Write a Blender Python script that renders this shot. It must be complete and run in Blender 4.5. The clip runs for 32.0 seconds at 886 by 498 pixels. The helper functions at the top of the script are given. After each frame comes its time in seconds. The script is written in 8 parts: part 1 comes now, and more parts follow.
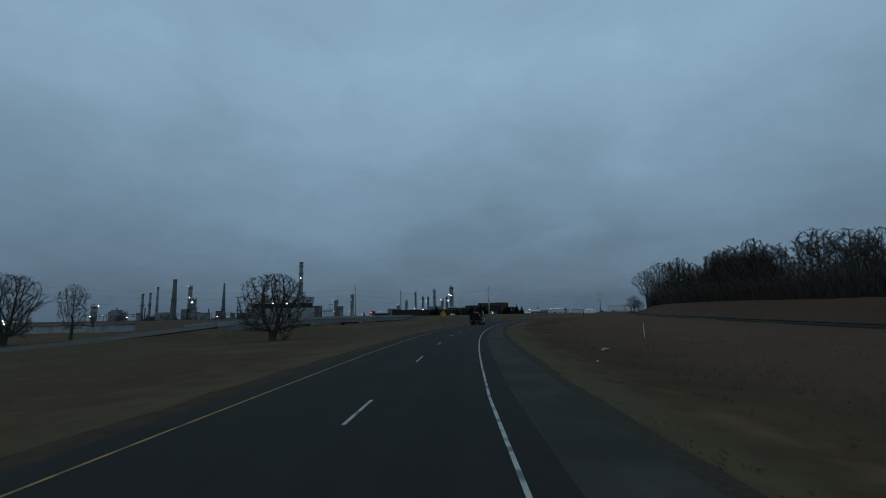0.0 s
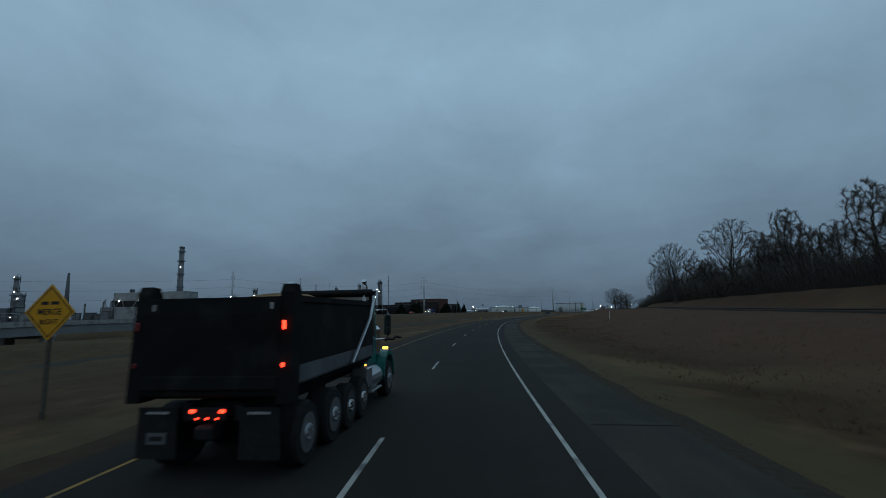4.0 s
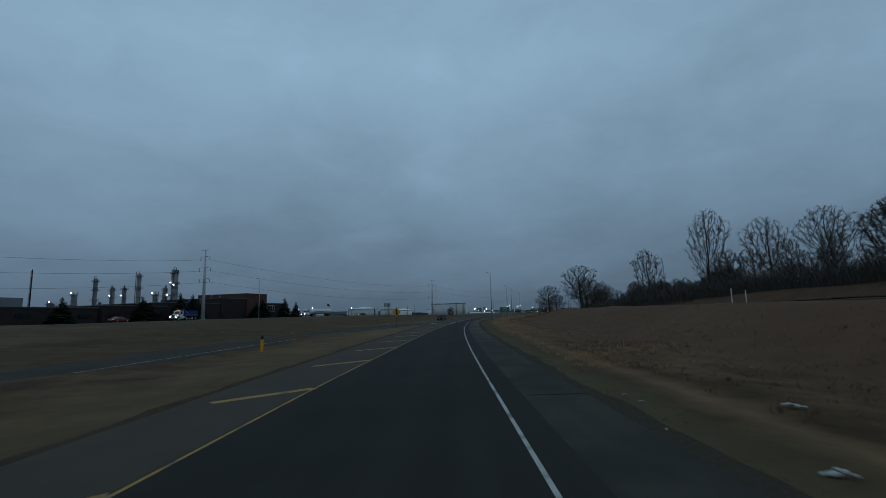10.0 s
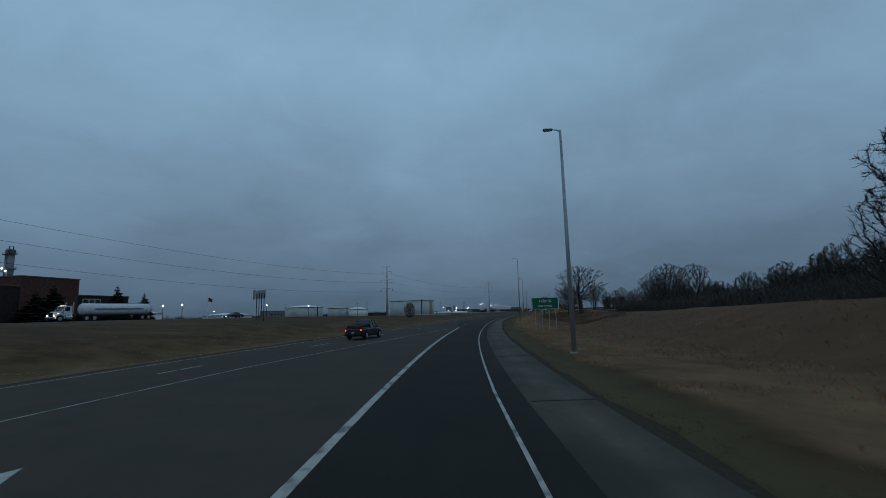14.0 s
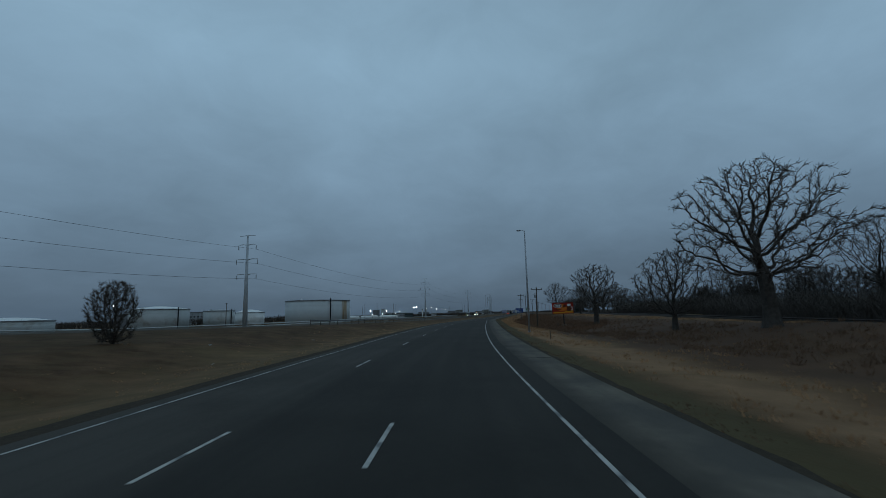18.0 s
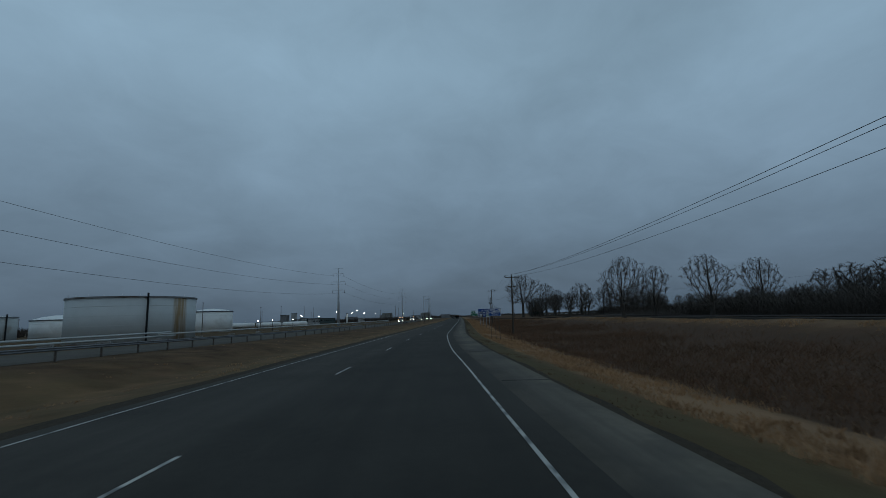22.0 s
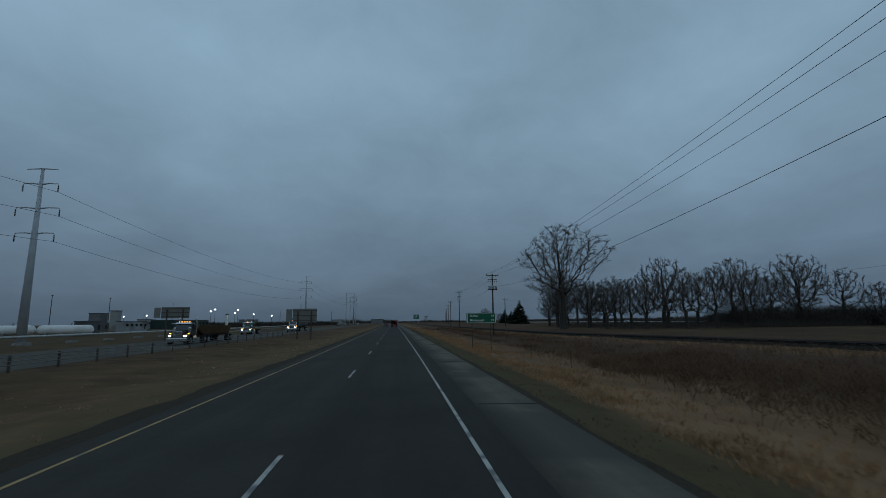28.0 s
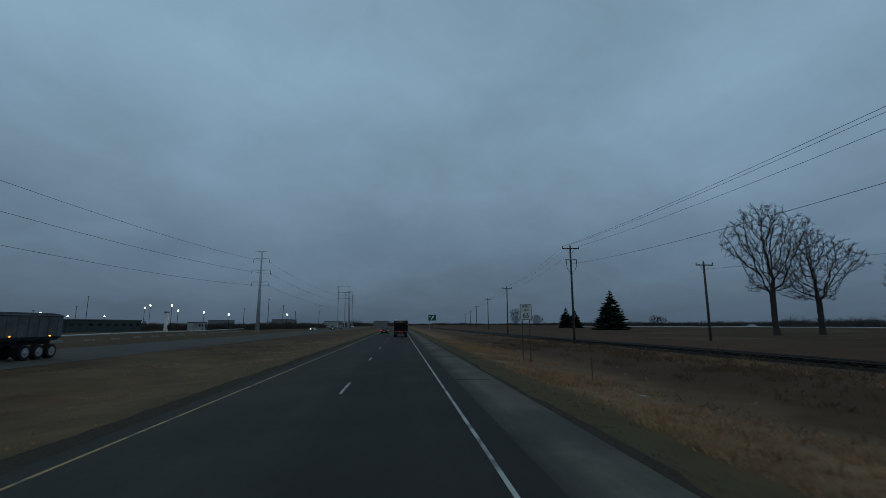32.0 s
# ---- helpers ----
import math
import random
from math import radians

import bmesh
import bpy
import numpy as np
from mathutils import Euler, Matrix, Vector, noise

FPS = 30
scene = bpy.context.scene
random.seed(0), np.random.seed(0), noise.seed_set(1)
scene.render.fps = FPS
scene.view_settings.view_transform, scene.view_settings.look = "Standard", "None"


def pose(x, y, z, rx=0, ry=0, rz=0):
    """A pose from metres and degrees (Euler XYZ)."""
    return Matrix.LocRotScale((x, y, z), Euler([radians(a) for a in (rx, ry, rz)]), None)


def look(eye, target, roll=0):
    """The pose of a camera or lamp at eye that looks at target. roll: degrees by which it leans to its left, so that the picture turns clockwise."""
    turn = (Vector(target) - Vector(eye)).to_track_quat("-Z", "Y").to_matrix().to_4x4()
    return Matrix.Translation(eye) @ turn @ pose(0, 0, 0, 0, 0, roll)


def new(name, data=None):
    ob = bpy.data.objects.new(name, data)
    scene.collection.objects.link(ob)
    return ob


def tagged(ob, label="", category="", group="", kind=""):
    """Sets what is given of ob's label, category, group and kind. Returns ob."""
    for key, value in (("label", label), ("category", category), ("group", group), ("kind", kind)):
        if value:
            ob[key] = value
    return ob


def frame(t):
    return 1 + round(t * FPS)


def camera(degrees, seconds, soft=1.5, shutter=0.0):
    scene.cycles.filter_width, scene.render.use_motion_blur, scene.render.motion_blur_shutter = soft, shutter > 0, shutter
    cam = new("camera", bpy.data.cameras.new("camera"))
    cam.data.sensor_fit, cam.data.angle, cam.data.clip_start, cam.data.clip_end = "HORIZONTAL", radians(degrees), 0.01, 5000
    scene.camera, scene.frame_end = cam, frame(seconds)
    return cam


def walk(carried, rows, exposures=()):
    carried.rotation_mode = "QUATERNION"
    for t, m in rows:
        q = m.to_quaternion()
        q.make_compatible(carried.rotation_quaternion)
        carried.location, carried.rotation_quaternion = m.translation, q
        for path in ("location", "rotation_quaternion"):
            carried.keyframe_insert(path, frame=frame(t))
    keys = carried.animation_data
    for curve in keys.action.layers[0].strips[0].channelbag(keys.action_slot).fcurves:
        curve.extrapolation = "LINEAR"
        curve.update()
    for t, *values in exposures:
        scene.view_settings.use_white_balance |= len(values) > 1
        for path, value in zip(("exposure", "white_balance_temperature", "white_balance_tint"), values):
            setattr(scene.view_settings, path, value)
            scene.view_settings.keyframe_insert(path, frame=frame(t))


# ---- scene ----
# ---------------------------------------------------------------- camera and its drive
cam = camera(88.38, 32.0, soft=.7, shutter=0.12)
PATH = [
    (0.0, 2.733, 0.337, 2.450, 98.246, 0.942, 4.696),
    (0.5, 2.184, 13.313, 2.450, 98.195, 1.018, 3.999),
    (1.0, 1.755, 26.277, 2.450, 98.127, 1.141, 3.253),
    (1.5, 1.514, 39.236, 2.450, 98.117, 1.173, 2.277),
    (2.0, 1.523, 52.184, 2.450, 98.037, 1.181, 0.810),
    (2.5, 1.834, 65.120, 2.450, 97.984, 1.186, 0.056),
    (3.0, 2.423, 78.039, 2.450, 98.007, 1.215, -0.716),
    (3.5, 3.302, 90.944, 2.450, 98.024, 1.208, -2.603),
    (4.0, 4.505, 103.827, 2.450, 97.988, 1.186, -3.390),
    (4.5, 5.971, 116.687, 2.450, 98.014, 1.209, -4.190),
    (5.0, 7.673, 129.515, 2.450, 97.979, 1.235, -5.673),
    (5.5, 9.623, 142.306, 2.450, 97.922, 1.264, -6.915),
    (6.0, 11.809, 155.059, 2.450, 97.844, 1.297, -7.985),
    (6.5, 14.216, 167.772, 2.450, 97.743, 1.333, -8.733),
    (7.0, 16.837, 180.441, 2.450, 97.716, 1.406, -9.658),
    (7.5, 19.693, 193.055, 2.450, 97.774, 1.475, -10.649),
    (8.0, 22.806, 205.631, 2.450, 97.788, 1.594, -12.691),
    (8.5, 26.235, 218.165, 2.450, 97.840, 1.628, -15.193),
    (9.0, 30.019, 230.612, 2.450, 97.966, 1.515, -17.591),
    (9.5, 34.162, 242.977, 2.450, 98.002, 1.413, -19.657),
    (10.0, 38.595, 255.304, 2.450, 97.985, 1.567, -20.020),
    (10.5, 43.205, 267.620, 2.450, 97.907, 1.628, -20.394),
    (11.0, 47.935, 279.900, 2.450, 97.801, 1.670, -20.815),
    (11.5, 52.763, 292.136, 2.450, 97.800, 1.631, -21.225),
    (12.0, 57.674, 304.302, 2.450, 97.783, 1.580, -21.657),
    (12.5, 62.664, 316.347, 2.450, 97.796, 1.569, -22.198),
    (13.0, 67.743, 328.252, 2.450, 97.909, 1.497, -23.346),
    (13.5, 72.962, 340.112, 2.450, 97.845, 1.526, -23.635),
    (14.0, 78.329, 351.937, 2.450, 97.812, 1.531, -24.134),
    (14.5, 83.846, 363.722, 2.450, 97.859, 1.496, -25.225),
    (15.0, 89.579, 375.430, 2.450, 97.942, 1.494, -26.677),
    (15.5, 95.554, 387.050, 2.450, 98.004, 1.496, -27.879),
    (16.0, 101.770, 398.585, 2.450, 98.045, 1.503, -28.966),
    (16.5, 108.224, 410.039, 2.450, 98.066, 1.514, -29.913),
    (17.0, 114.910, 421.415, 2.450, 98.068, 1.527, -30.668),
    (17.5, 121.835, 432.712, 2.450, 98.080, 1.529, -31.682),
    (18.0, 129.014, 443.922, 2.450, 98.079, 1.426, -32.397),
    (18.5, 136.454, 455.039, 2.450, 98.088, 1.290, -33.403),
    (19.0, 144.167, 466.045, 2.450, 98.186, 1.207, -35.380),
    (19.5, 152.131, 476.932, 2.450, 98.254, 1.208, -37.260),
    (20.0, 160.256, 487.766, 2.450, 98.302, 1.228, -37.887),
    (20.5, 168.478, 498.540, 2.450, 98.269, 1.342, -38.056),
    (21.0, 176.765, 509.258, 2.450, 98.192, 1.525, -38.353),
    (21.5, 185.113, 519.891, 2.450, 98.274, 1.768, -39.267),
    (22.0, 193.509, 530.500, 2.450, 98.402, 1.927, -40.303),
    (22.5, 201.955, 541.047, 2.450, 98.465, 1.965, -40.852),
    (23.0, 210.433, 551.513, 2.450, 98.458, 1.906, -41.116),
    (23.5, 218.942, 561.884, 2.450, 98.438, 1.771, -41.404),
    (24.0, 227.520, 572.147, 2.450, 98.543, 1.539, -42.291),
    (24.5, 236.238, 582.266, 2.450, 98.720, 1.194, -43.755),
    (25.0, 245.161, 592.283, 2.450, 98.674, 0.953, -45.483),
    (25.5, 254.274, 602.232, 2.450, 98.677, 0.758, -47.125),
    (26.0, 263.531, 612.149, 2.450, 98.745, 0.730, -46.824),
    (26.5, 272.855, 622.103, 2.450, 98.803, 0.704, -47.142),
    (27.0, 282.203, 632.079, 2.450, 98.852, 0.680, -47.690),
    (27.5, 291.556, 642.066, 2.450, 98.892, 0.658, -48.586),
    (28.0, 300.899, 652.062, 2.450, 98.968, 0.582, -48.553),
    (28.5, 310.226, 662.073, 2.450, 99.043, 0.498, -48.533),
    (29.0, 319.555, 672.097, 2.450, 99.118, 0.448, -48.451),
    (29.5, 328.861, 682.149, 2.450, 99.107, 0.462, -48.335),
    (30.0, 338.124, 692.240, 2.450, 99.192, 0.415, -48.098),
    (30.5, 347.384, 702.359, 2.450, 99.271, 0.365, -48.038),
    (31.0, 356.648, 712.473, 2.450, 99.320, 0.334, -48.024),
    (31.5, 365.902, 722.596, 2.450, 99.399, 0.251, -47.866),
    (32.0, 375.140, 732.721, 2.450, 99.333, 0.144, -47.626),
]
walk(cam, [(t, pose(*p)) for t, *p in PATH], [(0, .10, 6410, 10), (4, .10, 6500, 10), (9, .10, 6380, 10), (12, .06, 6250, 10), (13, .05, 6165, 10), (14.5, .04, 6140, 10), (17, .02, 6360, 10), (19, .01, 6460, 10.5), (21, 0, 6640, 12.3), (25.5, -.01, 6620, 12.3), (29, -.02, 6490, 11), (32, -.03, 6440, 11)])

# ---------------------------------------------------------------- dusk sky, soft sun
world = bpy.data.worlds.new("world")
scene.world = world
world.use_nodes = True
wn, wl = world.node_tree.nodes, world.node_tree.links
wn.clear()
w_out = wn.new("ShaderNodeOutputWorld")
w_bg = wn.new("ShaderNodeBackground")
w_sky = wn.new("ShaderNodeTexSky")
w_sky.sky_type, w_sky.sun_disc = "NISHITA", False
w_sky.sun_elevation, w_sky.sun_rotation = radians(8), radians(200)
w_sky.dust_density = 3.0
w_co = wn.new("ShaderNodeTexCoord")
w_sep = wn.new("ShaderNodeSeparateXYZ")
wl.new(w_co.outputs["Generated"], w_sep.inputs[0])
w_ramp = wn.new("ShaderNodeValToRGB")
w_ramp.color_ramp.elements[0].position, w_ramp.color_ramp.elements[0].color = 0.0, (.076, .118, .166, 1)
w_ramp.color_ramp.elements[1].position, w_ramp.color_ramp.elements[1].color = 1.0, (.22, .34, .44, 1)
for at_, col_ in ((.10, (.110, .171, .240, 1)), (.28, (.182, .282, .378, 1)), (.5, (.230, .360, .470, 1))):
    e_ = w_ramp.color_ramp.elements.new(at_)
    e_.color = col_
# cloud sheets: direction flattened on to a ceiling, so that they draw together towards the horizon
w_zz = wn.new("ShaderNodeMath")
w_zz.operation, w_zz.inputs[1].default_value = "ADD", .35
wl.new(w_sep.outputs["Z"], w_zz.inputs[0])
w_dv = wn.new("ShaderNodeVectorMath")
w_dv.operation = "DIVIDE"
w_cb = wn.new("ShaderNodeCombineXYZ")
for i_ in range(3):
    wl.new(w_zz.outputs[0], w_cb.inputs[i_])
wl.new(w_co.outputs["Generated"], w_dv.inputs[0])
wl.new(w_cb.outputs[0], w_dv.inputs[1])
w_n1 = wn.new("ShaderNodeTexNoise")
w_n1.inputs["Scale"].default_value, w_n1.inputs["Detail"].default_value, w_n1.inputs["Roughness"].default_value = 1.5, 5, .45
w_n1.inputs["Distortion"].default_value = .25
wl.new(w_dv.outputs[0], w_n1.inputs["Vector"])
w_mr = wn.new("ShaderNodeMapRange")
w_mr.inputs["From Min"].default_value, w_mr.inputs["From Max"].default_value = .3, .7
w_mr.inputs["To Min"].default_value, w_mr.inputs["To Max"].default_value = 0.82, 1.18
w_n2 = wn.new("ShaderNodeTexNoise")
w_n2.inputs["Scale"].default_value, w_n2.inputs["Detail"].default_value, w_n2.inputs["Roughness"].default_value = 4.2, 9, .62
w_n2.inputs["Distortion"].default_value = .5
wl.new(w_dv.outputs[0], w_n2.inputs["Vector"])
w_nm = wn.new("ShaderNodeMix")
w_nm.inputs["Factor"].default_value = .34
wl.new(w_n1.outputs["Fac"], w_nm.inputs["A"])
wl.new(w_n2.outputs["Fac"], w_nm.inputs["B"])
wl.new(w_nm.outputs["Result"], w_mr.inputs["Value"])
wl.new(w_sep.outputs["Z"], w_ramp.inputs["Fac"])
w_mul = wn.new("ShaderNodeVectorMath")
w_mul.operation = "SCALE"
wl.new(w_ramp.outputs["Color"], w_mul.inputs[0])
wl.new(w_mr.outputs[0], w_mul.inputs["Scale"])
w_sc = wn.new("ShaderNodeVectorMath")
w_sc.operation, w_sc.inputs["Scale"].default_value = "SCALE", .06
wl.new(w_sky.outputs["Color"], w_sc.inputs[0])
w_mix = wn.new("ShaderNodeMix")
w_mix.data_type, w_mix.inputs["Factor"].default_value = "RGBA", .93
wl.new(w_sc.outputs[0], w_mix.inputs["A"])
wl.new(w_mul.outputs[0], w_mix.inputs["B"])
wl.new(w_mix.outputs["Result"], w_bg.inputs["Color"])
w_bg.inputs["Strength"].default_value = 1.0
wl.new(w_bg.outputs[0], w_out.inputs["Surface"])
sun = new("sun", bpy.data.lights.new("sun", "SUN"))
sun.data.energy, sun.data.angle, sun.data.color = .05, radians(60), (.82, .92, 1.0)
sun.matrix_world = look((0, 0, 300), (60, 90, 0))

# ---------------------------------------------------------------- materials


def mat(name, col, rough=.8, metal=0.0, var=.25, scale=4.0, bump=.2, bscale=40.0, col2=None, coords="Object", wear=None, obj_random=0.0, spec=.2, detail=6.0):
    """A surface with variation at two scales, fine relief and, if asked, worn patches of a second colour."""
    m = bpy.data.materials.new(name)
    m.use_nodes = True
    n, l = m.node_tree.nodes, m.node_tree.links
    b = n["Principled BSDF"]
    b.inputs["Roughness"].default_value, b.inputs["Metallic"].default_value = rough, metal
    b.inputs["Specular IOR Level"].default_value = spec
    tc = n.new("ShaderNodeTexCoord")
    n1, n2 = n.new("ShaderNodeTexNoise"), n.new("ShaderNodeTexNoise")
    n1.inputs["Scale"].default_value, n1.inputs["Detail"].default_value = scale, detail
    n2.inputs["Scale"].default_value, n2.inputs["Detail"].default_value = scale * 11, 3
    for q in (n1, n2):
        l.new(tc.outputs[coords], q.inputs["Vector"])
    mx = n.new("ShaderNodeMix")
    mx.data_type = "RGBA"
    c2 = col2 or tuple(c * (1 - var) for c in col)
    c1 = col if col2 else tuple(min(1, c * (1 + var)) for c in col)
    mx.inputs["A"].default_value, mx.inputs["B"].default_value = (*c1, 1), (*c2, 1)
    ad = n.new("ShaderNodeMath")
    ad.operation = "MULTIPLY_ADD"
    ad.inputs[1].default_value, ad.inputs[2].default_value = .45, 0.0
    l.new(n2.outputs["Fac"], ad.inputs[0])
    ad2 = n.new("ShaderNodeMath")
    ad2.operation = "ADD"
    l.new(n1.outputs["Fac"], ad2.inputs[0])
    l.new(ad.outputs[0], ad2.inputs[1])
    mr = n.new("ShaderNodeMapRange")
    mr.inputs["From Min"].default_value, mr.inputs["From Max"].default_value = .48, .98
    l.new(ad2.outputs[0], mr.inputs["Value"])
    l.new(mr.outputs[0], mx.inputs["Factor"])
    out = mx.outputs["Result"]
    if wear:
        wc, ws, wa = wear
        n3 = n.new("ShaderNodeTexNoise")
        n3.inputs["Scale"].default_value, n3.inputs["Detail"].default_value = ws, 8
        l.new(tc.outputs[coords], n3.inputs["Vector"])
        r3 = n.new("ShaderNodeMapRange")
        r3.inputs["From Min"].default_value, r3.inputs["From Max"].default_value = .62 - wa * .3, .74 - wa * .3
        l.new(n3.outputs["Fac"], r3.inputs["Value"])
        m3 = n.new("ShaderNodeMix")
        m3.data_type = "RGBA"
        m3.inputs["B"].default_value = (*wc, 1)
        l.new(r3.outputs[0], m3.inputs["Factor"])
        l.new(out, m3.inputs["A"])
        out = m3.outputs["Result"]
    if obj_random:
        oi = n.new("ShaderNodeObjectInfo")
        r4 = n.new("ShaderNodeMapRange")
        r4.inputs["To Min"].default_value, r4.inputs["To Max"].default_value = 1 - obj_random, 1 + obj_random
        l.new(oi.outputs["Random"], r4.inputs["Value"])
        vm = n.new("ShaderNodeVectorMath")
        vm.operation = "SCALE"
        l.new(out, vm.inputs[0])
        l.new(r4.outputs[0], vm.inputs["Scale"])
        out = vm.outputs[0]
    l.new(out, b.inputs["Base Color"])
    if bump:
        bp = n.new("ShaderNodeBump")
        bp.inputs["Strength"].default_value, bp.inputs["Distance"].default_value = bump, .02
        nb = n.new("ShaderNodeTexNoise")
        nb.inputs["Scale"].default_value, nb.inputs["Detail"].default_value = bscale, 4
        l.new(tc.outputs[coords], nb.inputs["Vector"])
        l.new(nb.outputs["Fac"], bp.inputs["Height"])
        l.new(bp.outputs[0], b.inputs["Normal"])
    return m


def glow(name, col, power):
    m = bpy.data.materials.new(name)
    m.use_nodes = True
    b = m.node_tree.nodes["Principled BSDF"]
    b.inputs["Base Color"].default_value = (*col, 1)
    b.inputs["Emission Color"].default_value = (*col, 1)
    b.inputs["Emission Strength"].default_value = power
    return m

S0, S1 = -420.0, 2600.0
START = (2.733, 0.337)
HEAD = [(-420, -2.42), (0, -2.42), (25, -1.54), (50, 0.59), (75, 3.06), (100, 5.64), (125, 7.77), (150, 9.82), (175, 11.73), (200, 13.87), (225, 16.66), (250, 19.42), (275, 20.86), (300, 21.79), (325, 22.82), (350, 24.06), (375, 25.5), (400, 27.59), (425, 29.64), (450, 31.63), (475, 33.74), (500, 35.88), (525, 37.16), (550, 37.93), (575, 38.49), (600, 39.11), (625, 40.02), (650, 41.6), (675, 42.87), (700, 43.13), (725, 43.1), (750, 42.96), (775, 42.75), (800, 42.48), (825, 42.45), (848, 42.38), (2600, 42.38)]

# ---------------------------------------------------------------- mesh tools
class MB:
    """A small mesh builder: vertices and faces of one part."""

    def __init__(self):
        self.v, self.f = [], []

    def add(self, vs, fs):
        n = len(self.v)
        self.v.extend([tuple(p) for p in vs])
        self.f.extend([tuple(i + n for i in q) for q in fs])
        return self

    def box(self, c, s, bev=0.0, m=None):
        hx, hy, hz = s[0] / 2, s[1] / 2, s[2] / 2
        if bev <= 0:
            vs = [(x, y, z) for z in (-hz, hz) for y in (-hy, hy) for x in (-hx, hx)]
            fs = [(0, 2, 3, 1), (4, 5, 7, 6), (0, 1, 5, 4), (2, 6, 7, 3), (0, 4, 6, 2), (1, 3, 7, 5)]
        else:
            b = min(bev, hx * .9, hy * .9, hz * .9)
            vs, fs, idx = [], [], {}
            for sz in (-1, 1):
                for sy in (-1, 1):
                    for sx in (-1, 1):
                        for ax in range(3):
                            p = [sx * (hx - b), sy * (hy - b), sz * (hz - b)]
                            p[ax] += b * (sx, sy, sz)[ax]
                            idx[sx, sy, sz, ax] = len(vs)
                            vs.append(tuple(p))
            for ax in range(3):
                o = [a for a in range(3) if a != ax]
                for sg in (-1, 1):
                    q = []
                    for a, b2 in ((-1, -1), (1, -1), (1, 1), (-1, 1)):
                        k = [0, 0, 0]
                        k[ax], k[o[0]], k[o[1]] = sg, a, b2
                        q.append(idx[k[0], k[1], k[2], ax])
                    fs.append(tuple(q))
            for ax in range(3):
                o = [a for a in range(3) if a != ax]
                for a in (-1, 1):
                    for b2 in (-1, 1):
                        k1, k2 = [0, 0, 0], [0, 0, 0]
                        k1[ax], k2[ax] = -1, 1
                        k1[o[0]] = k2[o[0]] = a
                        k1[o[1]] = k2[o[1]] = b2
                        fs.append((idx[(*k1, o[0])], idx[(*k2, o[0])], idx[(*k2, o[1])], idx[(*k1, o[1])]))
            for sz in (-1, 1):
                for sy in (-1, 1):
                    for sx in (-1, 1):
                        fs.append(tuple(idx[sx, sy, sz, a] for a in range(3)))
        if m is not None:
            vs = [m @ Vector(p) for p in vs]
        vs = [(p[0] + c[0], p[1] + c[1], p[2] + c[2]) for p in vs]
        return self.add(vs, fs)

    def tube(self, pts, rad, k=6, cap=True):
        """A tapered tube along a line of points."""
        n, vs, fs = len(pts), [], []
        for i in range(n):
            a, b = pts[max(i - 1, 0)], pts[min(i + 1, n - 1)]
            dx, dy, dz = b[0] - a[0], b[1] - a[1], b[2] - a[2]
            q = math.sqrt(dx * dx + dy * dy + dz * dz) or 1.0
            dx, dy, dz = dx / q, dy / q, dz / q
            if abs(dz) < .9:
                ux, uy, uz = -dy, dx, 0.0
            else:
                ux, uy, uz = 0.0, dz, -dy
            q = math.sqrt(ux * ux + uy * uy + uz * uz) or 1.0
            ux, uy, uz = ux / q, uy / q, uz / q
            wx, wy, wz = dy * uz - dz * uy, dz * ux - dx * uz, dx * uy - dy * ux
            r = rad[i] if hasattr(rad, "__len__") else rad
            for j in range(k):
                c, s = math.cos(2 * math.pi * j / k) * r, math.sin(2 * math.pi * j / k) * r
                vs.append((pts[i][0] + ux * c + wx * s, pts[i][1] + uy * c + wy * s, pts[i][2] + uz * c + wz * s))
        for i in range(n - 1):
            for j in range(k):
                j2 = (j + 1) % k
                fs.append((i * k + j, i * k + j2, (i + 1) * k + j2, (i + 1) * k + j))
        if cap:
            fs.append(tuple(range(k))[::-1])
            fs.append(tuple((n - 1) * k + j for j in range(k)))
        return self.add(vs, fs)

    def lathe(self, prof, k=24, at=(0, 0, 0), m=None):
        """A turned form: (radius, height) pairs round the z axis; m turns it."""
        vs, fs, n = [], [], len(prof)
        for r, z in prof:
            for j in range(k):
                a = 2 * math.pi * j / k
                vs.append((r * math.cos(a), r * math.sin(a), z))
        for i in range(n - 1):
            for j in range(k):
                j2 = (j + 1) % k
                fs.append((i * k + j, i * k + j2, (i + 1) * k + j2, (i + 1) * k + j))
        fs.append(tuple(range(k))[::-1])
        fs.append(tuple((n - 1) * k + j for j in range(k)))
        if m is not None:
            vs = [tuple(m @ Vector(p)) for p in vs]
        return self.add([(p[0] + at[0], p[1] + at[1], p[2] + at[2]) for p in vs], fs)

    def prism(self, poly, axis, a, b):
        """A flat outline pushed from a to b along an axis (0 x, 1 y, 2 z); poly holds the other two coordinates."""
        n, vs = len(poly), []
        for t in (a, b):
            for u, w in poly:
                p = [u, w]
                p.insert(axis, t)
                vs.append(tuple(p))
        fs = [tuple(range(n)), tuple(range(n, 2 * n))[::-1]]
        for i in range(n):
            j = (i + 1) % n
            fs.append((i, i + n, j + n, j))
        return self.add(vs, fs)


def mesh_of(mb, name, mat, smooth=False):
    me = bpy.data.meshes.new(name)
    me.from_pydata(mb.v, [], mb.f)
    if mat is not None:
        me.materials.append(mat)
    bm = bmesh.new()
    bm.from_mesh(me)
    bmesh.ops.recalc_face_normals(bm, faces=bm.faces)
    bm.to_mesh(me)
    bm.free()
    if smooth:
        me.shade_smooth()
    return me


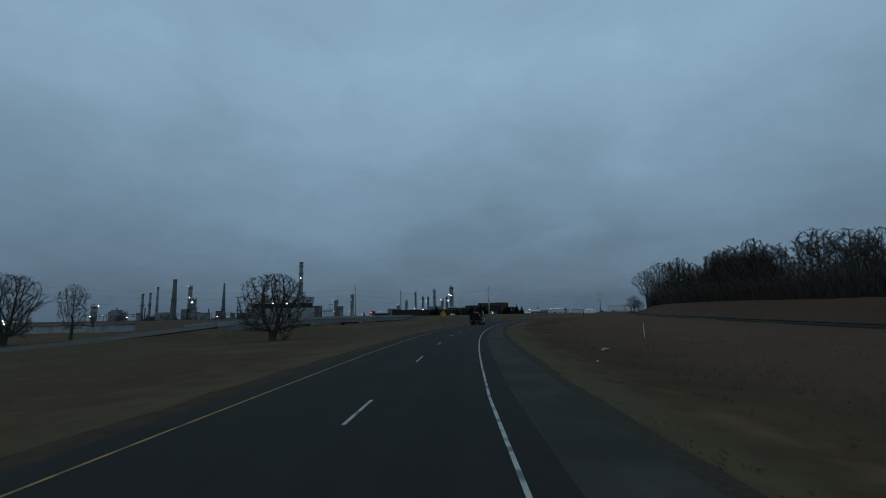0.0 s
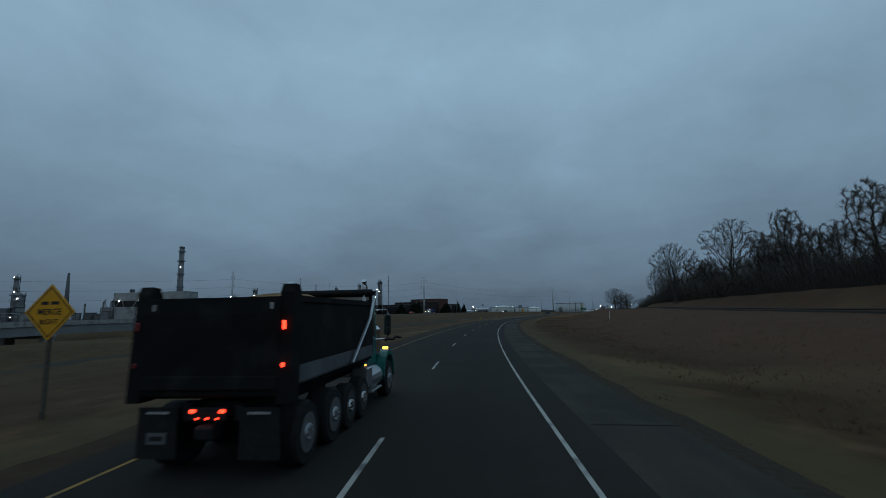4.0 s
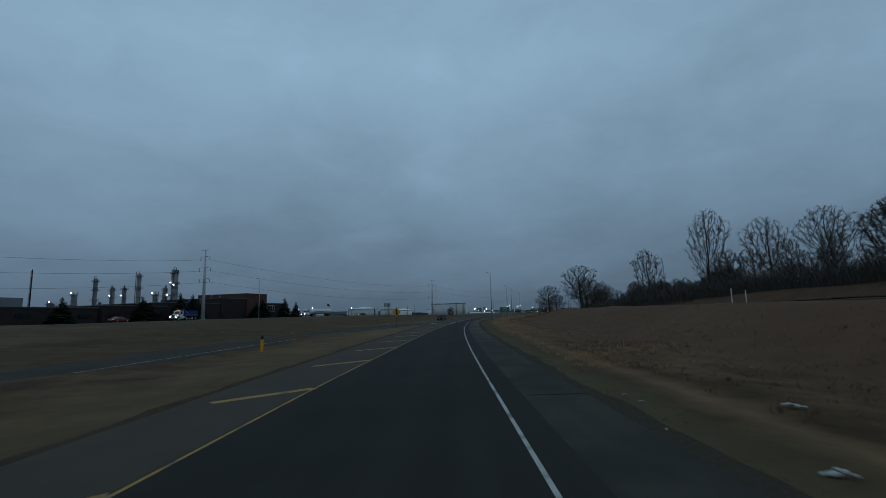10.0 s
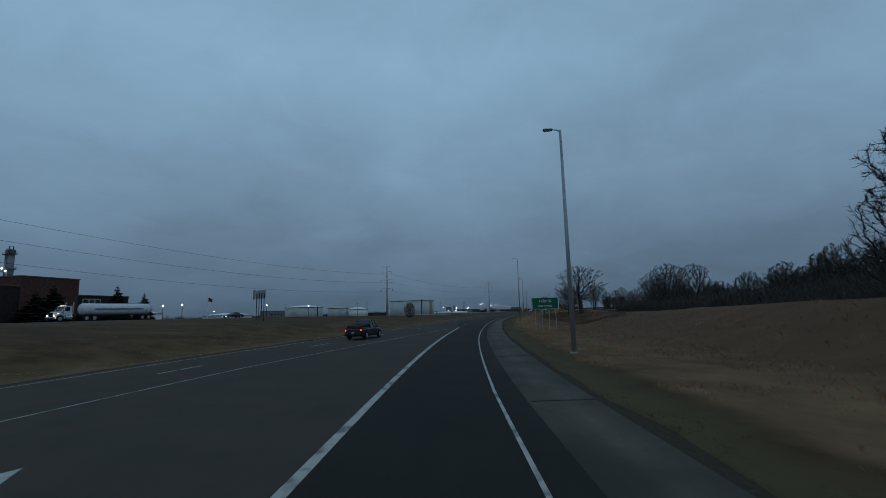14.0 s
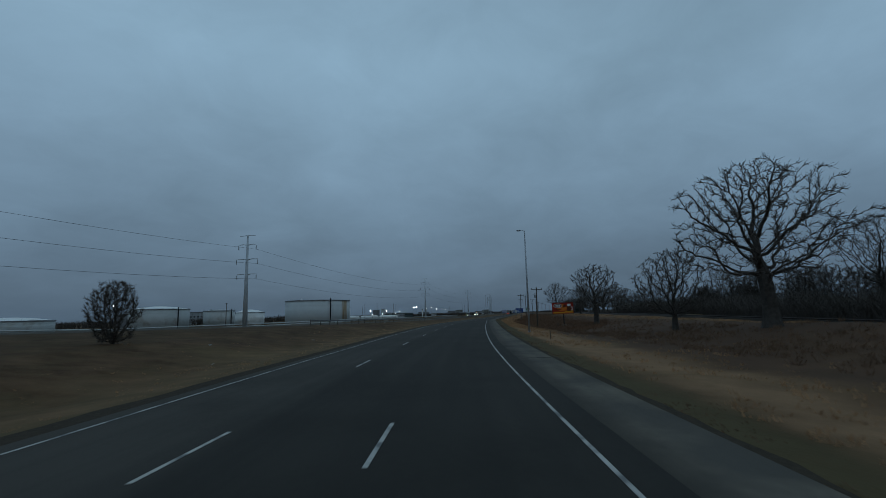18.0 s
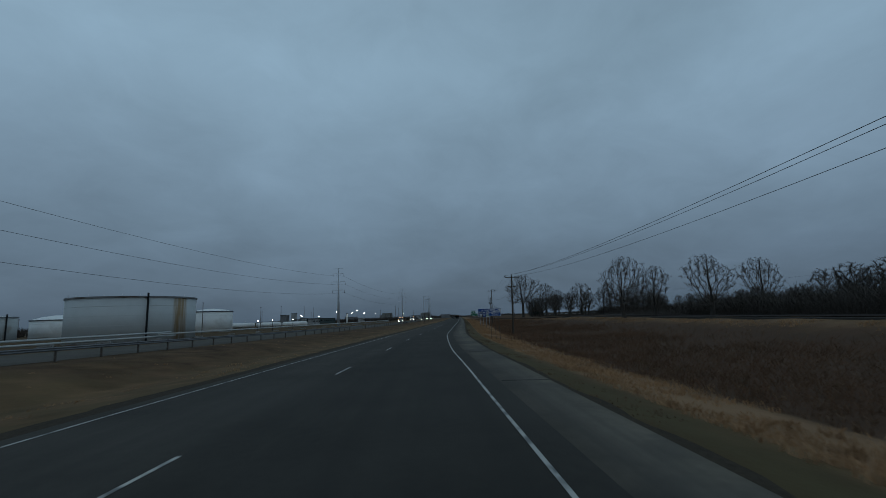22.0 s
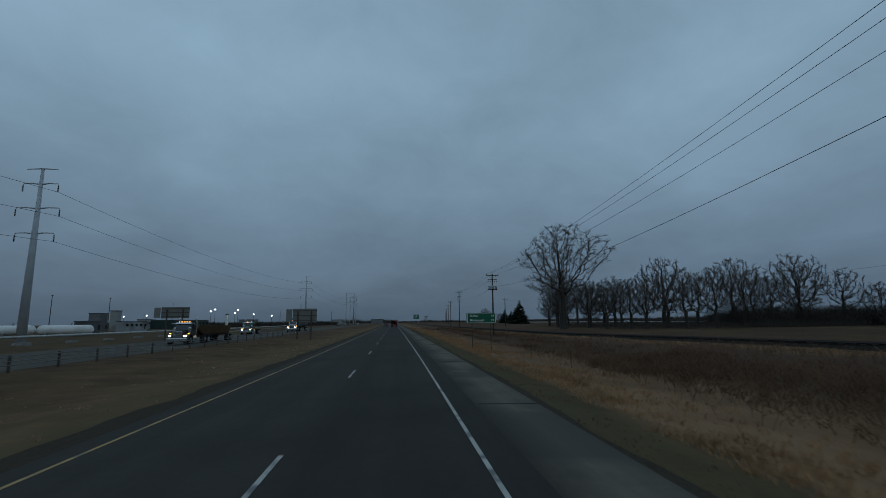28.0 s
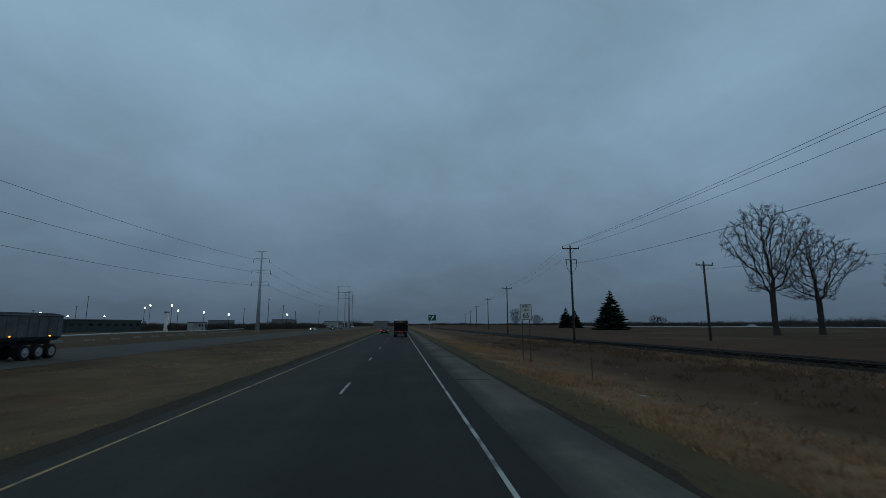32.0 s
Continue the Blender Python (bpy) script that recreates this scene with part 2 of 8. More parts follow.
def part(name, mb, mat, parent=None, label="", smooth=False, at=None):
    """Links one mesh as a thing, or as a part under its parent."""
    me = mb if isinstance(mb, bpy.types.Mesh) else mesh_of(mb, name, mat, smooth)
    ob = new(name, me)
    if parent is not None:
        ob.parent = parent
    if at is not None:
        ob.matrix_basis = at
    if label:
        ob["label"] = label
    return ob


def thing(name, label, category, m=None, group="", kind=""):
    """An empty base that carries the parts of one thing."""
    ob = new(name)
    ob.empty_display_size = .2
    if m is not None:
        ob.matrix_basis = m
    return tagged(ob, label, category, group, kind)


# ---------------------------------------------------------------- alignment of the road
SN = np.arange(S0, S1, 1.0)
HN = np.radians(np.interp(SN, [a for a, b in HEAD], [b for a, b in HEAD]))
HN = np.convolve(np.pad(HN, 7, mode="edge"), np.ones(15) / 15, mode="valid")
XN, YN = np.cumsum(np.sin(HN)), np.cumsum(np.cos(HN))
K0 = int(round(-S0))
XN, YN = XN - XN[K0] + START[0], YN - YN[K0] + START[1]


def road(s, d, z=0.0):
    """The point s metres along the drive and d metres to the right of its line."""
    h = float(np.interp(s, SN, HN))
    return Vector((float(np.interp(s, SN, XN)) + d * math.cos(h), float(np.interp(s, SN, YN)) - d * math.sin(h), z))


def facing(s, d, z=0.0, turn=0.0):
    """A pose on the road that faces along it; turn in degrees to the left."""
    p = road(s, d, z)
    return pose(p.x, p.y, p.z, 0, 0, -math.degrees(float(np.interp(s, SN, HN))) + turn)


def lerp(s, pairs):
    return np.interp(s, [a for a, b in pairs], [b for a, b in pairs])


M_ASPHALT = mat("asphalt", (.058, .052, .0440), .92, spec=.12, var=.22, scale=.35, bump=.35, bscale=60, wear=((.068, .061, .052), .08, .4), coords="Object")
M_SHOULDER = mat("shoulder_asphalt", (.134, .114, .089), .94, spec=.15, var=.22, scale=.5, bump=.5, bscale=45, wear=((.088, .078, .066), .25, .5))
M_SLIP = mat("slip_asphalt", (.050, .042, .034), .95, spec=.08, var=.2, scale=.3, bump=.4, bscale=45)
M_FARROAD = mat("far_asphalt", (.082, .072, .060), .94, spec=.12, var=.2, scale=.3, bump=.4, bscale=45)
M_GRAVEL = mat("gravel", (.050, .039, .028), .97, spec=.06, var=.28, scale=9.0, bump=.8, bscale=25)
M_DIRT = mat("brown_dirt", (.070, .048, .031), .97, spec=.06, var=.35, scale=1.2, bump=.7, bscale=18, col2=(.046, .029, .018))
M_GRASS = mat("dry_grass_ground", (.080, .046, .020), .97, spec=.1, scale=.11, col2=(.040, .021, .0095), bump=1.0, bscale=9, wear=((.120, .080, .036), .045, .2), detail=9)
M_WHITE = mat("road_paint_white", (.42, .405, .37), .7, var=.15, scale=2.5, bump=.2, wear=((.15, .15, .145), 1.6, .4))
M_YELLOW = mat("road_paint_yellow", (.34, .185, .042), .7, var=.15, scale=2.5, bump=.2, wear=((.14, .105, .06), 1.6, .35))
M_YELLOWPALE = mat("faded_road_yellow", (.37, .245, .10), .7, var=.15, scale=2.5, bump=.2, wear=((.16, .14, .10), 1.6, .35))
M_GALV = mat("galvanised_steel", (.36, .38, .40), .55, metal=.6, var=.15, scale=1.5, bump=.05)
M_STEELPOLE = mat("painted_steel_pole", (.42, .45, .47), .6, metal=.2, var=.12, scale=.8, bump=.05)
M_WOODPOLE = mat("weathered_pole_wood", (.085, .070, .058), .9, var=.35, scale=6, bump=.4, bscale=30)
M_WIRE = mat("cable", (.03, .032, .035), .6, metal=.3, bump=0)
M_BARK = mat("bark", (.058, .050, .043), .95, var=.4, scale=5, bump=.8, bscale=22)
M_TWIG = mat("twig", (.074, .062, .053), .95, var=.3, scale=3, bump=0)
M_TANK = mat("painted_tank", (.42, .44, .43), .6, var=.08, scale=.25, bump=.05, wear=((.33, .32, .29), .18, .2))
M_TANKW = mat("white_tank", (.70, .71, .69), .55, var=.05, scale=.25, bump=.05, wear=((.58, .58, .55), .15, .15))
M_BRICK = mat("dark_brick", (.034, .025, .023), .9, var=.3, scale=1.2, bump=.4, bscale=20)
M_DARK = mat("dark_metal", (.018, .019, .021), .55, metal=.3, var=.3, scale=3, bump=.1)
M_RUBBER = mat("rubber", (.016, .016, .017), .85, var=.3, scale=8, bump=.4, bscale=60)
M_CONC = mat("concrete", (.27, .265, .25), .9, var=.2, scale=1.2, bump=.4, bscale=30, wear=((.18, .175, .165), .8, .3))

# ---------------------------------------------------------------- the road's cross-sections along the drive
D_RIGHT = [(-200, 0.95), (0, 0.95), (14, 0.72), (58, 0.95), (86, 1.25), (112, 1.45), (140, 1.48), (190, 1.4), (215, 1.22), (242, 1.05), (272, 1.12), (300, 1.0), (326, 0.9), (350, 0.92), (378, 0.85), (404, 1.15), (436, 1.75), (450, 1.85), (480, 1.9), (505, 1.73), (530, 1.7), (557, 1.62), (584, 1.45), (600, 1.25), (611, .95), (638, 0.92), (664, 1.4), (717, 1.3), (746, 1.15), (800, 1.15), (858, 1.3), (1800, 1.4)]
D_YELLOW = [(-200, -6.6), (10, -6.6), (140, -6.1), (241, -5.45), (257, -5.35), (275, -4.95), (292, -4.38), (303, -4.1), (320, -3.73), (330, -3.5), (340, -3.15), (361, -2.9)]
D_THICK = [(361, -2.9), (375, -2.7), (418, -2.1), (436, -2.0)]
D_MAINR = [(100, -92.0), (128, -72.0), (159, -53.5), (200, -37.5), (222, -29.0), (236, -23.6), (250, -20.4), (263, -19.6), (303, -18.2), (328, -16.9), (340, -15.0), (352, -13.8), (375, -11.8), (386, -10.6), (407, -6.8), (425, -3.9), (436, -2.2)]
D_MAIND = [(340, -17.8), (387, -13.6), (420, -9.6), (447, -6.4), (462, -5.7), (478, -5.5), (508, -5.5), (539, -5.8), (569, -5.75), (585, -5.25), (600, -4.75), (613, -4.05), (628, -3.5), (643, -2.87), (672, -2.25), (700, -2.3), (746, -2.55), (865, -2.5), (1800, -2.4)]
D_MAINL = [(100, -98.5), (128, -78.0), (159, -59.0), (200, -42.2), (222, -33.3), (236, -27.7), (250, -24.5), (265, -23.6), (308, -22.9), (345, -21.2), (387, -17.0), (420, -13.0), (440, -10.9), (453, -10.1), (478, -9.2), (505, -9.25), (533, -9.7), (560, -10.1), (588, -9.65), (615, -8.05), (641, -6.8), (667, -6.1), (700, -6.15), (750, -6.4), (860, -6.35), (1800, -6.3)]
D_JOIN = [(430, -2.1), (446, -2.3), (490, -1.9)]
D_DASH = [(-200, -2.8), (10, -2.8), (25, -2.65), (60, -2.6), (112, -2.05), (170, -2.1), (230, -2.2)]


def d_of(pairs, s):
    return float(np.interp(s, [a for a, b in pairs], [b for a, b in pairs]))


D_OPP = [(-190, -100), (0, -100), (90, -103), (150, -107), (200, -102), (300, -88), (400, -78), (440, -70), (484, -49), (540, -37), (600, -32), (660, -29.5), (760, -29), (860, -30), (1000, -31), (1740, -31)]


def opp_z(s):
    return d_of([(-190, -5.0), (60, -4.2), (100, -2.9), (150, .3), (190, 1.6), (250, 2.0), (440, 2.45), (484, 2.0), (560, .9), (640, .15), (760, -.15), (1740, -.15)], s)


def slip_z(s):
    return d_of([(100, -6.6), (128, -5.2), (159, -3.2), (200, -1.6), (222, -.9), (250, 0), (400, 0)], s)


def left_of_pavement(s):
    """The left border of the paved ground on our side."""
    if s < 369:
        return d_of(D_YELLOW, s) - d_of([(-200, 1.0), (150, 1.0), (235, 2.4), (300, 3.7), (345, 4.2), (350, 4.8), (358, 4.7), (369, 5.2)], s)
    return d_of(D_MAINL, s) - .6


def ground_z(s, d):
    """The lie of the land: verges, ditches, the wooded bank and the fields."""
    r = d - (d_of(D_RIGHT, s) + 2.6)
    l = left_of_pavement(s) - d
    if r > 0:
        dep, crest, low = d_of(DITCH, s), d_of(CREST, s), d_of(TRACK_TOP, s) - .5
        rt = d_of(D_TRACK, s) - (d_of(D_RIGHT, s) + 2.6)
        ra = max(13.2, rt - 14)
        rb = max(ra + .3, rt - 3)
        z = np.interp(r, [0, 1.2, 9, 13, ra, rb, rt + 3, rt + 9, rt + 30, rt + 90, rt + 220], [-.03, -.12, -dep, -dep, d_of(NEAR, s), low, low, crest, crest * 1.06, crest * 1.06, crest * .6])
    elif l > 0:
        low = d_of(LOW, s)
        z = np.interp(l, [0, 1.2, 6, 14, 40, 85, 250], [-.03, -.10, -.45, low * .5, low, d_of(FAR, s), d_of(FAR, s)])
    else:
        return -.06
    if l > 0 and 100 < s < 369:
        base, w = z, float(np.interp(s, [100, 140], [0, 1]))
        near, out = d_of(D_MAINR, s) + 1.2 + d_of([(300, 0), (345, 2.4)], s), d_of(D_MAINL, s) - 1.0
        if d >= near:
            gap = d - near
            z = -.03 - .03 * min(1.0, l / 2.5, gap / 2.5) + slip_z(s) * l / (l + gap + .01)
        elif d > out:
            z = slip_z(s) - .05
        else:
            z = np.interp(out - d, [0, 2, 25, 60, 120, 250], [slip_z(s) - .05, slip_z(s) - .1, low * .75, low, low * 1.1, low])
        z = base * (1 - w) + z * w
    if l > 0:
        o = abs(d - d_of(D_OPP, s))
        k = float(np.interp(o, [6.5, 16], [1, 0]))
        hollow = float(np.interp(s, [138, 160, 246, 262], [0, 1, 1, 0]))
        z = z * (1 - k) + ((opp_z(s) - .12) * (1 - hollow) - 6.2 * hollow) * k
        if o < 8 and hollow == 0:
            return float(z)
    rough = min(1.0, max(r, l) / 6)
    p = road(s, d)
    z += rough * .24 * noise.noise((p.x * .13, p.y * .13, 0)) + rough * .12 * noise.noise((p.x * .45, p.y * .45, 3))
    return float(z)


DITCH = [(-200, .9), (0, .9), (150, .7), (300, .35), (420, .4), (500, .4), (530, .65), (565, 1.25), (600, 1.5), (700, 1.4), (760, 1.0), (850, .9), (1800, .8)]
CREST = [(-200, 2.4), (60, 3.6), (120, 4.6), (160, 4.9), (250, 4.8), (310, 4.9), (370, 3.7), (400, 3.2), (430, 2.5), (470, 1.4), (520, .7), (620, .5), (720, .4), (850, .3), (1800, 0)]
NEAR = [(-200, .1), (60, .1), (150, 1.0), (230, 2.1), (300, 2.6), (340, 2.8), (390, 2.8), (420, 2.1), (460, 1.2), (505, 1.1), (530, .4), (555, -.1), (585, -1.0), (700, -1.2), (760, -.7), (820, -.4), (1800, -.3)]
D_TRACK = [(-100, 52), (55, 46), (108, 44), (150, 43), (263, 43), (330, 40), (420, 41), (520, 42), (640, 42), (700, 41), (770, 35.5), (820, 30.5), (850, 28.5), (893, 27.5), (930, 25), (1100, 21), (1600, 21)]
TRACK_TOP = [(-100, 0), (55, .66), (108, 1.4), (145, 1.8), (200, 2.4), (263, 3.0), (310, 3.0), (340, 2.2), (370, 1.2), (430, .8), (515, .75), (595, 1.2), (650, 1.25), (700, 1.5), (735, 1.1), (770, .55), (820, .15), (1600, .1)]
FAR = [(-200, -3.2), (0, -3.2), (105, -3.2), (150, -5.0), (200, -5.0), (245, -2.2), (264, 1.4), (430, 2.4), (500, 1.2), (600, -1.8), (700, -2.5), (900, -2.3), (1000, -1.2), (1800, -.6)]
LOW = [(-200, -2.6), (0, -2.6), (120, -2.6), (200, -1.6), (245, .3), (272, 1.5), (350, 2.1), (430, 2.3), (500, 1.6), (580, .6), (660, .1), (760, -.1), (1800, -.2)]


def sheet(name, s_list, edges, material, label, zoff=0.0, parent=None):
    """A strip that follows the road: edges(s) gives the d values across."""
    mb, rows = MB(), []
    for s in s_list:
        row = []
        for d in edges(s):
            p = road(s, d)
            row.append((p.x, p.y, zoff))
        rows.append(row)
    n = len(rows[0])
    vs = [p for r in rows for p in r]
    fs = [(i * n + j, i * n + j + 1, (i + 1) * n + j + 1, (i + 1) * n + j) for i in range(len(rows) - 1) for j in range(n - 1)]
    mb.add(vs, fs)
    ob = part(name, mb, material, parent, label)
    at_s, at_d = ob.data.attributes.new("along", "FLOAT", "POINT"), ob.data.attributes.new("across", "FLOAT", "POINT")
    at_s.data.foreach_set("value", [float(s) for s in s_list for d in edges(s)])
    at_d.data.foreach_set("value", [float(d) for s in s_list for d in edges(s)])
    return ob


def streaked(m, amount, tint):
    """Adds the long streaks of worn lanes to a pavement material."""
    n, l = m.node_tree.nodes, m.node_tree.links
    a, c = n.new("ShaderNodeAttribute"), n.new("ShaderNodeAttribute")
    a.attribute_name, c.attribute_name = "along", "across"
    k1, k2, cb, ns, mr, mx = n.new("ShaderNodeMath"), n.new("ShaderNodeMath"), n.new("ShaderNodeCombineXYZ"), n.new("ShaderNodeTexNoise"), n.new("ShaderNodeMapRange"), n.new("ShaderNodeMix")
    k1.operation, k1.inputs[1].default_value = "MULTIPLY", .012
    k2.operation, k2.inputs[1].default_value = "MULTIPLY", .85
    l.new(a.outputs["Fac"], k1.inputs[0])
    l.new(c.outputs["Fac"], k2.inputs[0])
    l.new(k1.outputs[0], cb.inputs["X"])
    l.new(k2.outputs[0], cb.inputs["Y"])
    ns.inputs["Scale"].default_value, ns.inputs["Detail"].default_value, ns.inputs["Roughness"].default_value = 1.0, 5, .6
    l.new(cb.outputs[0], ns.inputs["Vector"])
    mr.inputs["From Min"].default_value, mr.inputs["From Max"].default_value, mr.inputs["To Max"].default_value = .38, .66, amount
    l.new(ns.outputs["Fac"], mr.inputs["Value"])
    mx.data_type = "RGBA"
    mx.inputs["B"].default_value = (*tint, 1)
    b = n["Principled BSDF"]
    l.new(b.inputs["Base Color"].links[0].from_socket, mx.inputs["A"])
    l.new(mr.outputs[0], mx.inputs["Factor"])
    l.new(mx.outputs["Result"], b.inputs["Base Color"])


streaked(M_ASPHALT, .6, (.041, .0375, .033))


def newer_mix(m, least):
    """The ramp and the outer lane were paved later, with a darker mix than the rest."""
    n, l = m.node_tree.nodes, m.node_tree.links
    at, mr, sc = n.new("ShaderNodeAttribute"), n.new("ShaderNodeMapRange"), n.new("ShaderNodeVectorMath")
    at.attribute_name, sc.operation = "newer", "SCALE"
    mr.inputs["To Min"].default_value, mr.inputs["To Max"].default_value = 1.0, least
    l.new(at.outputs["Fac"], mr.inputs["Value"])
    b = n["Principled BSDF"]
    l.new(b.inputs["Base Color"].links[0].from_socket, sc.inputs[0])
    l.new(mr.outputs[0], sc.inputs["Scale"])
    l.new(sc.outputs[0], b.inputs["Base Color"])


newer_mix(M_ASPHALT, .48)


def dusty(m, tint):
    """Brown dust and fine gravel blown over the painted island."""
    n, l = m.node_tree.nodes, m.node_tree.links
    at, mx, ns, mu, mr, tc = n.new("ShaderNodeAttribute"), n.new("ShaderNodeMix"), n.new("ShaderNodeTexNoise"), n.new("ShaderNodeMath"), n.new("ShaderNodeMapRange"), n.new("ShaderNodeTexCoord")
    at.attribute_name, mx.data_type, mu.operation = "dust", "RGBA", "MULTIPLY"
    ns.inputs["Scale"].default_value, ns.inputs["Detail"].default_value = .6, 8
    l.new(tc.outputs["Object"], ns.inputs["Vector"])
    mr.inputs["From Min"].default_value, mr.inputs["From Max"].default_value, mr.inputs["To Min"].default_value = .35, .65, .35
    l.new(ns.outputs["Fac"], mr.inputs["Value"])
    l.new(at.outputs["Fac"], mu.inputs[0])
    l.new(mr.outputs[0], mu.inputs[1])
    mx.inputs["B"].default_value = (*tint, 1)
    b = n["Principled BSDF"]
    l.new(b.inputs["Base Color"].links[0].from_socket, mx.inputs["A"])
    l.new(mu.outputs[0], mx.inputs["Factor"])
    l.new(mx.outputs["Result"], b.inputs["Base Color"])


dusty(M_ASPHALT, (.072, .053, .039))
streaked(M_SHOULDER, .6, (.068, .061, .052))
newer_mix(M_SHOULDER, .42)


def lush(s, d):
    """How much pale straw and how much dark scrub grow at a place, 0 to 1 each."""
    r = d - (d_of(D_RIGHT, s) + 2.6)
    l = left_of_pavement(s) - d
    if r > 0:
        far = d_of([(430, 0), (545, 1)], s)
        wide = d_of([(560, 5.5), (690, 7.0), (750, 12.0), (850, 8.5)], s)
        band = float(np.interp(r, [0, 1.6, 2.8, wide, wide + 3], [0, .1, 1.0, .85, .1])) * far * d_of([(700, 1), (770, .6)], s)
        bank = d_of([(200, .0), (310, .24), (360, .38), (430, .38), (500, .42)], s)
        near = float(np.interp(r, [0, .5, 2.6, 3.3, 4.2, 8, 20, 45], [0, .05, .1, d_of([(150, .2), (300, .45)], s), bank, bank, bank + .06, bank * .6])) * (1 - far)
        scrub = float(np.interp(r, [wide + 1, wide + 4, 26, 36, 60], [0, 1, .9, .25, .1])) * far * d_of([(700, .9), (780, .55)], s) + float(np.interp(r, [6, 12, 38, 60], [0, .3, .35, .7])) * (1 - far)
        rail = abs(d - d_of(D_TRACK, s) + 4.2)
        band += float(np.interp(rail, [0, 1.6, 3.5], [.55, .4, 0])) * d_of([(400, 0), (480, 1)], s)
        rust = float(np.interp(r, [d_of([(430, 6), (520, 3)], s), d_of([(430, 15), (520, 7)], s), 30, 50], [.08, .55, .6, .2])) * d_of([(0, .7), (200, 1), (400, .8), (500, .4), (740, .3), (790, .65)], s)
        return band + near, scrub, float(np.interp(r, [0, .4, 1.6, 2.6, 5], [.3, .75, .6, .15, 0])), rust
    if l > 0:
        return float(np.interp(l, [0, .8, 3, 9, 22, 60], [.1, .35, .42, .2, .12, .12])) * d_of([(200, .45), (330, 1)], s), float(np.interp(l, [3, 10, 60, 110], [0, .2, .15, .3])), float(np.interp(l, [0, .8, 4, 10, 40], [.2, .5, .3, .12, .3])), float(np.interp(l, [2, 6, 22, 40], [0, .3, .25, .1])) * d_of([(0, .6), (300, .3), (600, .3), (780, .5)], s)
    return .2, 0, .2, 0


# ground: one sheet from the verge to the horizon
g_s = [-190, -150, -110, -80] + list(range(-60, 960, 6)) + list(range(960, 1300, 20)) + [1350, 1420, 1500, 1600, 1750]
g_d = [-260, -200, -170, -150, -138, -126, -115, -105, -97, -90, -83, -76, -69, -62, -56, -50, -45, -41, -38, -35, -32, -29, -26, -24, -22, -20, -18, -16.5, -15, -13.5, -12, -11, -10, -9, -8.2, -7.4, -6.6, -5.8, -4, -2, 0, 1.5, 3, 3.6, 4.2, 4.9, 5.8, 7, 8.2, 9.5, 11, 12.5, 14, 16, 18.5, 21, 23, 25, 27, 29, 31, 33, 35, 37, 39, 41, 43, 45, 47, 49, 52, 55, 60, 66, 80, 100, 130, 170, 230]
mb = MB()
gv, gf = [], []
for s in g_s:
    for d in g_d:
        p = road(s, d)
        gv.append((p.x, p.y, ground_z(s, d)))
nd, ns = len(g_d), len(g_s)
for i in range(ns - 1):
    for j in range(nd - 1):
        gf.append((i * nd + j, i * nd + j + 1, (i + 1) * nd + j + 1, (i + 1) * nd + j))
rim = [j for j in range(nd)] + [i * nd + nd - 1 for i in range(1, ns)] + [(ns - 1) * nd + j for j in range(nd - 2, -1, -1)] + [i * nd for i in range(ns - 2, 0, -1)]
cx, cy = float(np.mean([gv[i][0] for i in rim])), float(np.mean([gv[i][1] for i in rim]))
base_n = len(gv)
for ring, rad_ in enumerate((1400.0, 4600.0)):
    for i in rim:
        a = math.atan2(gv[i][1] - cy, gv[i][0] - cx)
        gv.append((cx + rad_ * math.cos(a), cy + rad_ * math.sin(a), -1.0))
R_ = len(rim)
for k in range(R_):
    k2 = (k + 1) % R_
    gf.append((rim[k], rim[k2], base_n + k2, base_n + k))
    gf.append((base_n + k, base_n + k2, base_n + R_ + k2, base_n + R_ + k))
mb.add(gv, gf)
ground = part("ground", mb, M_GRASS, None, "", True)
zone = [lush(s, d) for s in g_s for d in g_d]
zone += [(.25, .15, .2, .2)] * (len(gv) - len(zone))
for nm, i in (("straw", 0), ("scrub", 1), ("green", 2), ("rust", 3)):
    ground.data.attributes.new(nm, "FLOAT", "POINT").data.foreach_set("value", [float(z[i]) for z in zone])
gn, gl = M_GRASS.node_tree.nodes, M_GRASS.node_tree.links
g_b = gn["Principled BSDF"]
for nm, tint, scale in (("straw", (.25, .145, .078), .35), ("scrub", (.072, .041, .026), .22), ("green", (.085, .066, .032), .5), ("rust", (.106, .055, .032), .3)):
    g_a, g_n, g_m, g_r, g_x, g_c = gn.new("ShaderNodeAttribute"), gn.new("ShaderNodeTexNoise"), gn.new("ShaderNodeMath"), gn.new("ShaderNodeMapRange"), gn.new("ShaderNodeMix"), gn.new("ShaderNodeTexCoord")
    g_a.attribute_name = nm
    g_n.inputs["Scale"].default_value, g_n.inputs["Detail"].default_value, g_n.inputs["Roughness"].default_value = scale, 9, .65
    gl.new(g_c.outputs["Object"], g_n.inputs["Vector"])
    g_m.operation = "ADD"
    gl.new(g_a.outputs["Fac"], g_m.inputs[0])
    gl.new(g_n.outputs["Fac"], g_m.inputs[1])
    g_r.inputs["From Min"].default_value, g_r.inputs["From Max"].default_value, g_r.inputs["To Max"].default_value = .60, 1.24, .95
    gl.new(g_m.outputs[0], g_r.inputs["Value"])
    g_x.data_type = "RGBA"
    g_x.inputs["B"].default_value = (*tint, 1)
    gl.new(g_b.inputs["Base Color"].links[0].from_socket, g_x.inputs["A"])
    gl.new(g_r.outputs[0], g_x.inputs["Factor"])
    gl.new(g_x.outputs["Result"], g_b.inputs["Base Color"])
tagged(ground, "dry brown winter grass verges, ditches and fields", "ground", kind="structure")

s_road = list(np.arange(-190, 1750, 5.0))


